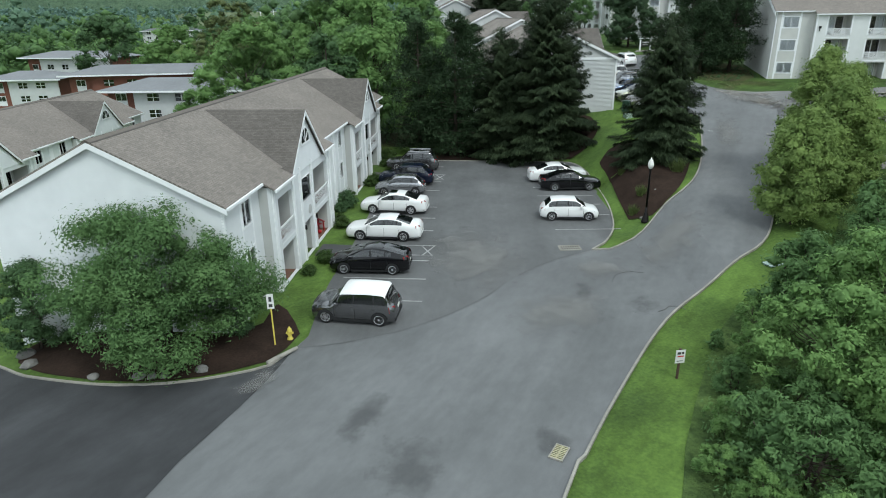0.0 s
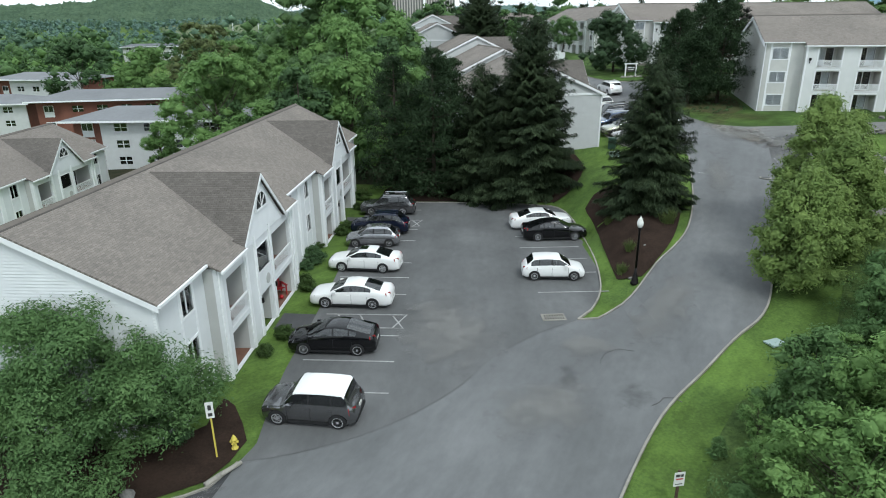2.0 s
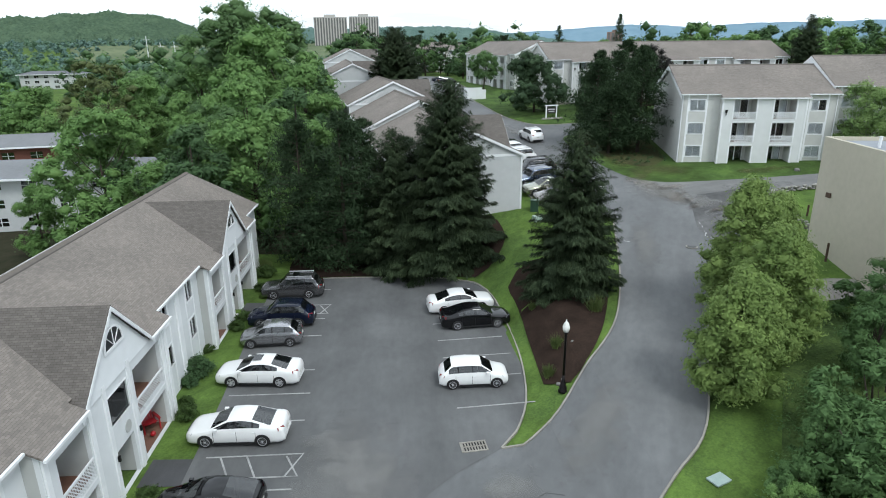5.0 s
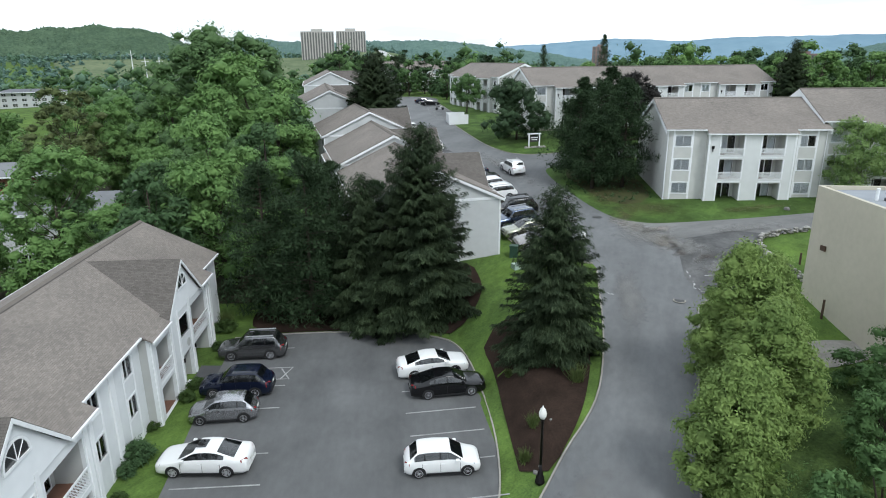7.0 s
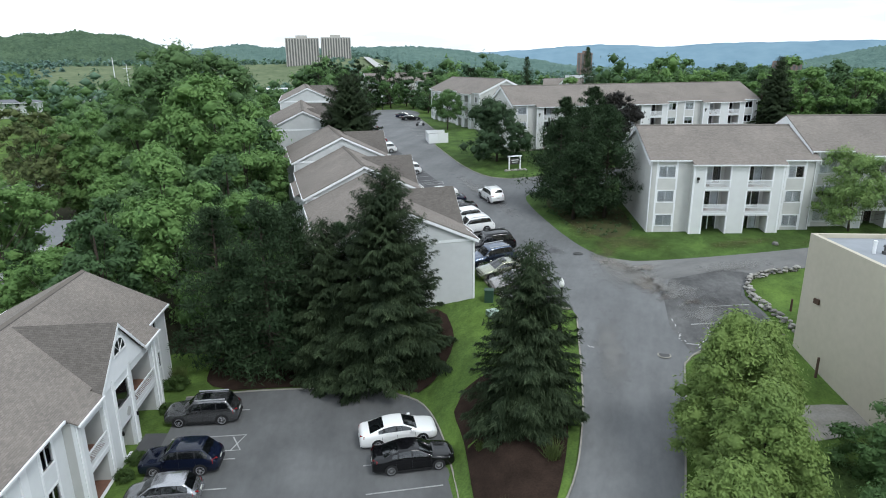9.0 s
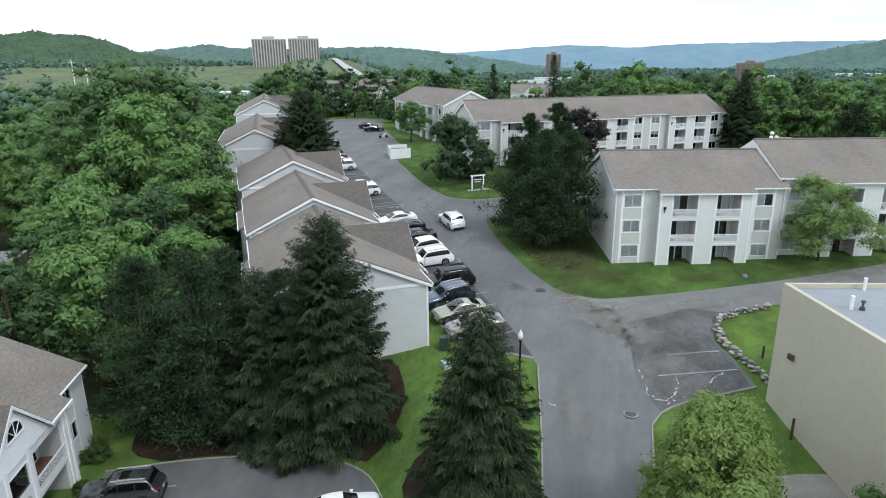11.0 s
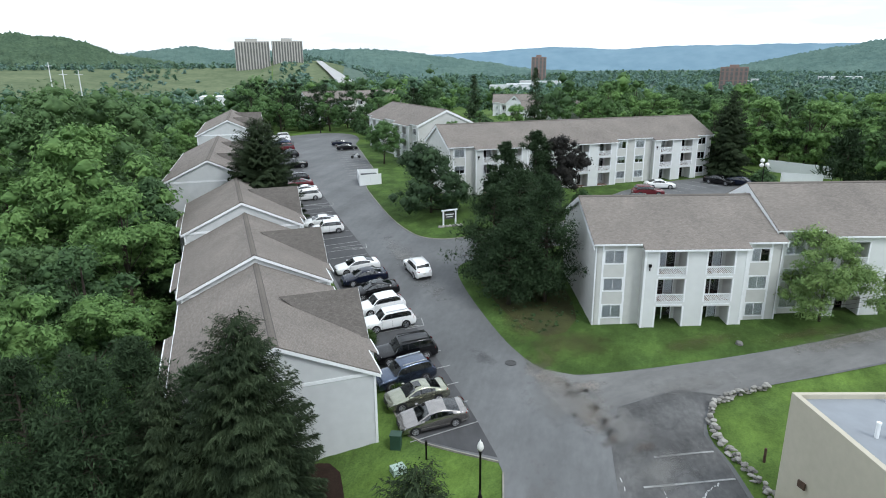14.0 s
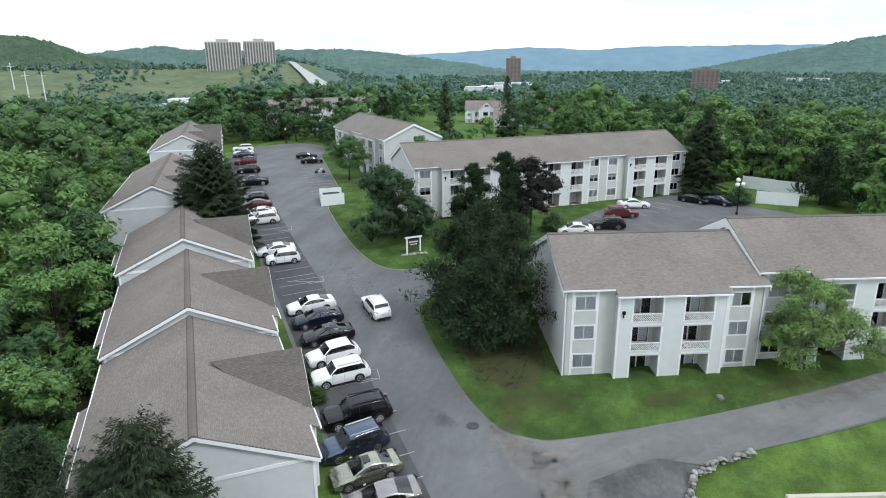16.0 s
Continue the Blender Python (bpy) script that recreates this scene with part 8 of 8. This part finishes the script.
t = thing("utility_box", 21.3, 71.8, gz(21.3, 71.8), 15, "pale green utility pedestal on the grass", "utility box")
part("cabinet", boxm((-0.5, 0.5, -0.4, 0.4, -0.3, 0.45)), mat("pale_green_enamel", (0.4, 0.5, 0.44), (0.33, 0.42, 0.37), 2, 0.5), t)
t = thing("bollard", 23.5, 72.4, gz(23.5, 72.4), 0, "short black bollard at the edge of the bays", "bollard")
part("post", boxm((-0.06, 0.06, -0.06, 0.06, -0.2, 1.5)), METAL_BLACK, t)
part("cap", boxm((-0.09, 0.09, -0.09, 0.09, 1.2, 1.55)), METAL_BLACK, t)

STONE = mat("grey_boulder", (0.22, 0.213, 0.2), (0.11, 0.107, 0.1), 2.0, 0.95, bump=0.6, bscale=8)


def rock_mesh(seed, r):
    bm = bmesh.new()
    bmesh.ops.create_icosphere(bm, subdivisions=2, radius=r)
    for v in bm.verts:
        k = 1 + 0.28 * noise.noise(v.co * (1.6 / r) + Vector((seed * 3.1, seed, 0)))
        v.co = Vector((v.co.x * k * 1.2, v.co.y * k, v.co.z * k * 0.75))
    me = bpy.data.meshes.new("rock")
    bm.to_mesh(me)
    bm.free()
    me.materials.append(STONE)
    return me


for k, (x, y, r) in enumerate(((-16.5, 25.55, 0.30), (-14.35, 25.5, 0.34), (-13.75, 25.5, 0.26), (-13.2, 25.6, 0.26), (-11.6, 26.05, 0.36), (-21.9, 28.9, 0.5), (-20.9, 27.6, 0.42), (55.3, 79.3, 0.42), (15.4, 46.1, 0.2), (15.75, 46.3, 0.16), (17.3, 49.2, 0.14))):
    r *= 0.8
    ob = new("boulder", rock_mesh(k, r))
    ob.matrix_basis = pose(x, y, gz(x, y) + r * 0.35, 0, 0, 40 * k)
    tagged(ob, "rough grey boulder lying by the kerb", "boulder", "boulders")

t = thing("timber", -8.55, 26.45, gz(-8.2, 27.0) + 0.16, 50, "pale weathered timber lying at the end of the kerb", "timber")
bm = bmesh.new()
tube(bm, (0, 0, 0), (0.75, 0.03, 0.02), 0.13, 0.12, 9)
tube(bm, (0.75, 0.03, 0.02), (1.75, -0.05, 0.10), 0.12, 0.09, 9)
part("log", bm, KERB, t, "", True)

# a red garden chair on the porch of the first row house
CHAIR_RED = mat("red_plastic", (0.36, 0.012, 0.018), (0.26, 0.010, 0.014), 2, 0.35, spec=0.4)
t = thing("garden_chair", -9.75, 45.75, -0.40, -50, "red plastic garden chair with a slatted fan back on the porch", "chair")
t.scale = (1.2 / PLAN, 1.2 / PLAN, 1.2 / PLAN)
bits("seat_slat", [(-0.26 + 0.11 * k, -0.16 + 0.11 * k, -0.27, 0.27, 0.30 + 0.022 * k, 0.325 + 0.022 * k) for k in range(5)], CHAIR_RED, t)
for k in range(5):
    bm = boxm((-0.015, 0.015, -0.052, 0.052, 0.0, 0.70 - 0.05 * abs(k - 2)))
    ob = part("back_slat", bm, CHAIR_RED, t)
    ob.matrix_basis = pose(-0.27, -0.22 + 0.11 * k, 0.28, (2 - k) * 3.5, -22, 0)
bits("armrest", [(-0.36, 0.34, -0.40, -0.28, 0.52, 0.545), (-0.36, 0.34, 0.28, 0.40, 0.52, 0.545)], CHAIR_RED, t)
bits("leg", [(0.22, 0.30, -0.36, -0.31, 0.0, 0.52), (0.22, 0.30, 0.31, 0.36, 0.0, 0.52), (-0.34, -0.26, -0.36, -0.31, 0.0, 0.52), (-0.34, -0.26, 0.31, 0.36, 0.0, 0.52)], CHAIR_RED, t)

bm = bmesh.new()
bmesh.ops.create_icosphere(bm, subdivisions=3, radius=0.16)
ball = part("play_ball", bm, CHAIR_RED, None, "red play ball on the wooden porch floor", True)
tagged(ball, "", "ball")
ball.matrix_basis = pose(-9.35, 45.0, -0.24)

# dry-stone wall round the raised lawn
t = thing("stone_wall", 0, 0, 0, 0, "low dry-stone wall of grey rubble round a lawn", "stone wall")
RUBBLE = mat("pale_rubble", (0.38, 0.365, 0.335), (0.15, 0.143, 0.132), 1.2, 0.95, bump=0.6, bscale=8, obj=0.6)
stones = [rock_mesh(50 + k, 0.30) for k in range(6)]
for m in stones:
    m.name = "stone"
    m.materials[0] = RUBBLE
wall_rng = random.Random(4)
for i, (x, y) in enumerate(smooth_line([(52.5, 72.2), (49.8, 72.2), (47.4, 71.6), (45.6, 70.2), (44.6, 68.2), (44.3, 66.0), (44.4, 63.8), (44.3, 61.6)], 0.40)):
    for row in range(3):
        share("stone", stones[wall_rng.randrange(6)], t, x + wall_rng.uniform(-0.2, 0.2), y + wall_rng.uniform(-0.2, 0.2), gz(x, y) + 0.10 + 0.20 * row, wall_rng.uniform(0, 360), (wall_rng.uniform(0.45, 0.95), wall_rng.uniform(0.45, 0.9), wall_rng.uniform(0.35, 0.7)))

# ---- stucco building ----
D = thing("stucco_building", 42.8, 60.2, 0, 0, "windowless tan stucco building with a flat grey roof", "commercial building")
dz = 13.4
corner = [(0.08, 0.2), (34.0, -8.6), (29.5, -32.0), (-4.4, -24.0)]
bm = bmesh.new()
lo = [bm.verts.new((x, y, 2.0)) for x, y in corner]
hi = [bm.verts.new((x, y, dz)) for x, y in corner]
hi2 = [bm.verts.new((x * 0.98 + 0.27, y * 0.98 - 0.34, dz)) for x, y in corner]
flat = [bm.verts.new((x * 0.98 + 0.27, y * 0.98 - 0.34, dz - 0.35)) for x, y in corner]
for i in range(4):
    j = (i + 1) % 4
    bm.faces.new((lo[i], lo[j], hi[j], hi[i]))
    bm.faces.new((hi[i], hi[j], hi2[j], hi2[i]))
    bm.faces.new((hi2[i], hi2[j], flat[j], flat[i]))
bmesh.ops.recalc_face_normals(bm, faces=bm.faces)
part("wall", bm, STUCCO, D, "plain tan stucco wall")
bm = bmesh.new()
bm.faces.new([bm.verts.new((x * 0.98 + 0.27, y * 0.98 - 0.34, dz - 0.3)) for x, y in corner])
part("roof", bm, ROOF_FAR, D, "flat grey membrane roof")
t = part("wall_plaque", boxm((-0.56, -0.44, -2.3, -1.8, 8.6, 9.0)), WOOD_POST, D, "small brown plaque on the wall")
for x, y, top in ((4.9, -1.75, 0.6), (1.2, -4.4, 0.6)):
    bm = bmesh.new()
    lathe(bm, [(0.11, dz - 0.32), (0.11, dz + top - 0.1), (0.13, dz + top - 0.08), (0.13, dz + top)], 10, x, y)
    part("vent_pipe", bm, TRIM, D, "white vent pipe")
bm = bmesh.new()
lathe(bm, [(0.16, dz - 0.32), (0.16, dz - 0.1), (0.07, dz - 0.06), (0.07, dz + 0.2), (0.15, dz + 0.22), (0.12, dz + 0.34), (0.01, dz + 0.36)], 10, 1.75, -4.7)
part("vent_cap", bm, COVER, D, "small dark capped vent")


def small_post(x, y, h, label):
    p = thing("post", x, y, gz(x, y), 0, label, "post")
    bm = bmesh.new()
    tube(bm, (0, 0, -0.2), (0, 0, h), 0.10, 0.09, 8)
    part("shaft", bm, WOOD_POST, p)


small_post(41.7, 56.4, 1.6, "dark post standing beside the stucco wall")
small_post(46.1, 64.9, 1.1, "short dark post on the raised lawn")

# ---- fences, enclosure, sign ----
VINYL = mat("white_vinyl", (0.80, 0.81, 0.82), (0.72, 0.73, 0.74), 0.5, 0.45)


def board_fence(points, h, label, name="fence"):
    t = thing(name, 0, 0, 0, 0, label, "fence")
    for (xa, ya), (xb, yb) in zip(points, points[1:]):
        n = max(1, int(math.dist((xa, ya), (xb, yb)) / 2.2))
        ang = math.degrees(math.atan2(yb - ya, xb - xa))
        for k in range(n):
            f, g = k / n, (k + 1) / n
            x0, y0, x1, y1 = xa + (xb - xa) * f, ya + (yb - ya) * f, xa + (xb - xa) * g, ya + (yb - ya) * g
            ln = math.dist((x0, y0), (x1, y1))
            z = gz((x0 + x1) / 2, (y0 + y1) / 2)
            ob = part("panel", boxm((0.1, ln - 0.1, -0.03, 0.03, 0.08, h)), VINYL, t)
            ob.matrix_basis = pose(x0, y0, z, 0, 0, ang)
            ob = part("post", boxm((-0.09, 0.09, -0.09, 0.09, -0.3, h + 0.12)), VINYL, t)
            ob.matrix_basis = pose(x0, y0, z, 0, 0, ang)
            ob = part("rail", boxm((0.1, ln - 0.1, -0.05, 0.05, h, h + 0.08)), VINYL, t)
            ob.matrix_basis = pose(x0, y0, z, 0, 0, ang)
    return t


board_fence([(112.0, 143.0), (114.8, 137.4), (117.6, 132.0)], 2.4, "tall white vinyl fence by the car park")
board_fence([(104.6, 130.9), (107.2, 128.6), (109.8, 126.4)], 2.3, "white vinyl fence with square posts")
board_fence([(28.6, 154.4), (28.9, 160.4), (33.2, 160.6)], 2.1, "white bin enclosure beside the drive", "bin_enclosure")
board_fence([(28.6, 154.4), (33.0, 155.0)], 2.1, "white bin enclosure front beside the drive", "bin_enclosure")
t = thing("rubbish_bin", 30.8, 157.4, gz(30.8, 157.4) + 0.05, 4, "black-lidded rubbish container in its enclosure", "bin")
part("container", boxm((-1.5, 1.5, -1.0, 1.0, 0, 1.6)), GREEN_BOX, t)
part("lid", boxm((-1.55, 0.0, -1.05, 1.05, 1.6, 1.72)), PLASTIC, t, "black plastic lid")
part("lid", boxm((0.05, 1.55, -1.05, 1.05, 1.6, 1.72)), PLASTIC, t, "black plastic lid")

t = thing("estate_sign", 38.8, 124.4, gz(38.8, 124.4), 12, "white framed estate sign on the lawn", "sign")
bits("post", [(-1.15, -0.95, -0.1, 0.1, -0.2, 2.4), (0.95, 1.15, -0.1, 0.1, -0.2, 2.4)], VINYL, t)
part("board", boxm((-0.95, 0.95, -0.05, 0.05, 0.9, 1.9)), SIGN_INK, t, "dark sign board")
part("top_rail", boxm((-1.35, 1.35, -0.12, 0.12, 2.2, 2.4)), VINYL, t)
bits("print_bar", [(-0.7, 0.7, -0.065, -0.052, 1.55, 1.7), (-0.55, 0.55, -0.065, -0.052, 1.2, 1.32)], SIGN_WHITE, t)
for k in range(7):
    x = 37.0 + 0.55 * k
    ob = new("boulder", stones[k % 6])
    ob.matrix_basis = pose(x, 123.3 + 0.1 * (k % 2), gz(x, 123.3) + 0.12, 0, 0, 50 * k)
    tagged(ob, "pale boulder edging the sign bed", "boulder", "sign bed stones")

# triple globe lamp behind the flats
t = thing("street_lamp", 95.8, 125.5, gz(95.8, 125.5), 0, "black post lamp with three white globes", "street lamp")
bm = bmesh.new()
lathe(bm, [(0.25, 0), (0.25, 0.3), (0.10, 0.5), (0.07, 5.4)], 10)
part("post", bm, METAL_BLACK, t)
for a, z in ((0, 5.2), (180, 5.2), (90, 5.9)):
    bm = bmesh.new()
    bmesh.ops.create_icosphere(bm, subdivisions=2, radius=0.38)
    ob = part("globe", bm, LAMP_WHITE, t, "white globe", True)
    ob.matrix_basis = pose(0.55 * math.cos(radians(a)), 0.55 * math.sin(radians(a)), z)
    bm = bmesh.new()
    tube(bm, (0, 0, 4.9), (0.55 * math.cos(radians(a)), 0.55 * math.sin(radians(a)), z - 0.35), 0.04, 0.04, 6)
    part("arm", bm, METAL_BLACK, t)

# motorcycle in the far bays
t = new("motorcycle")
t.matrix_basis = pose(31.5, 187.8, gz(31.5, 187.8) + 0.07, 0, 0, 5) @ Matrix.Scale(1 / PLAN, 4)
tagged(t, "parked motorcycle with chrome and white panels", "motorcycle")
for x in (-0.72, 0.75):
    bm = bmesh.new()
    lathe(bm, [(0.2, -0.06), (0.30, -0.06), (0.32, 0), (0.30, 0.06), (0.2, 0.06)], 16)
    ob = part("wheel", bm, RUBBER, t)
    ob.matrix_basis = pose(x, 0, 0.32, 90)
part("engine", boxm((-0.25, 0.3, -0.16, 0.16, 0.25, 0.62)), ALLOY, t, "bright engine block")
bm = bmesh.new()
tube(bm, (-0.05, 0, 0.78), (0.45, 0, 0.86), 0.13, 0.17, 10)
part("tank", bm, SIGN_WHITE, t, "white fuel tank")
part("seat", boxm((-0.75, -0.02, -0.14, 0.14, 0.72, 0.84)), PLASTIC, t)
bm = bmesh.new()
tube(bm, (0.75, 0, 0.32), (0.48, 0, 1.05), 0.04, 0.04, 6)
tube(bm, (0.48, -0.4, 1.08), (0.48, 0.4, 1.08), 0.025, 0.025, 6)
part("fork", bm, ALLOY, t)

# ---- shrubs along the fronts ----
LEAF_BOX = leaf_mat("boxwood_leaves", (0.085, 0.135, 0.035), (0.028, 0.052, 0.016))
low = leafy_tree("shrub", -7.9, 39.2, 1.0, 0.75, 0.03, "round", LEAF_BOX, "low clipped green shrub before the house", 201, 26, 70, 0.09, clump=0.34, z0=0.1, category="shrub", group="clipped shrubs")
big = leafy_tree("shrub", -8.3, 52.2, 1.5, 1.0, 0.04, "round", LEAF_DARK, "rounded dark evergreen shrub by the wall", 202, 34, 80, 0.10, clump=0.42, z0=0.1, category="shrub", group="clipped shrubs")
shrub_rng = np.random.default_rng(8)
plant([(low, 1.0)], [(-8.6, 37.3, 0.75), (-7.9, 46.8, 0.95), (-8.2, 48.2, 0.8), (-6.9, 59.2, 0.95), (-6.7, 61.0, 0.95), (-6.2, 67.6, 0.9), (-6.3, 71.5, 1.3), (-8.5, 55.6, 0.7), (22.5, 81.5, 1.2), (21.5, 90.0, 1.6), (21.4, 93.5, 1.4), (102.6, 133.0, 2.6)], shrub_rng)
plant([(big, 1.5)], [(-8.7, 50.9, 0.9), (101.4, 131.4, 3.2), (62.0, 126.0, 3.0)], shrub_rng)
PERENNIAL = leaf_mat("grassy_leaves", (0.15, 0.19, 0.06), (0.06, 0.085, 0.03))


def tuft(x, y, h, seed, label):
    rng = np.random.default_rng(seed)
    n = 220
    a = rng.uniform(0, 2 * math.pi, n)
    lean = rng.uniform(0.1, 0.9, n)
    d = np.stack([np.cos(a) * lean, np.sin(a) * lean, np.ones(n)], -1)
    d = d / np.linalg.norm(d, axis=1, keepdims=True)
    ln = h * rng.uniform(0.6, 1.1, (n, 1)) / 2
    base = np.stack([rng.normal(0, h * 0.15, n), rng.normal(0, h * 0.15, n), np.zeros(n)], -1)
    side = unit(np.cross(d, rng.normal(size=d.shape))) * 0.035
    ob = new("perennial", card_mesh("perennial", base + d * ln, d * ln, side, PERENNIAL))
    ob.matrix_basis = pose(x, y, gz(x, y) + 0.05)
    tagged(ob, label, "plant", "bed plants")


for k, (x, y, h) in enumerate(((16.3, 49.6, 1.0), (15.1, 47.4, 0.9), (20.2, 52.6, 1.4), (16.3, 55.7, 0.7), (-6.5, 73.0, 1.5))):
    tuft(x, y, h, 300 + k, "clump of grassy perennial leaves in the mulch")

# ---- from paces to metres ----
for ob in list(scene.objects):
    if ob.parent is None and ob.type in {"MESH", "EMPTY", "CURVE", "FONT"}:
        ob.matrix_basis = Matrix.Scale(PLAN, 4) @ ob.matrix_basis
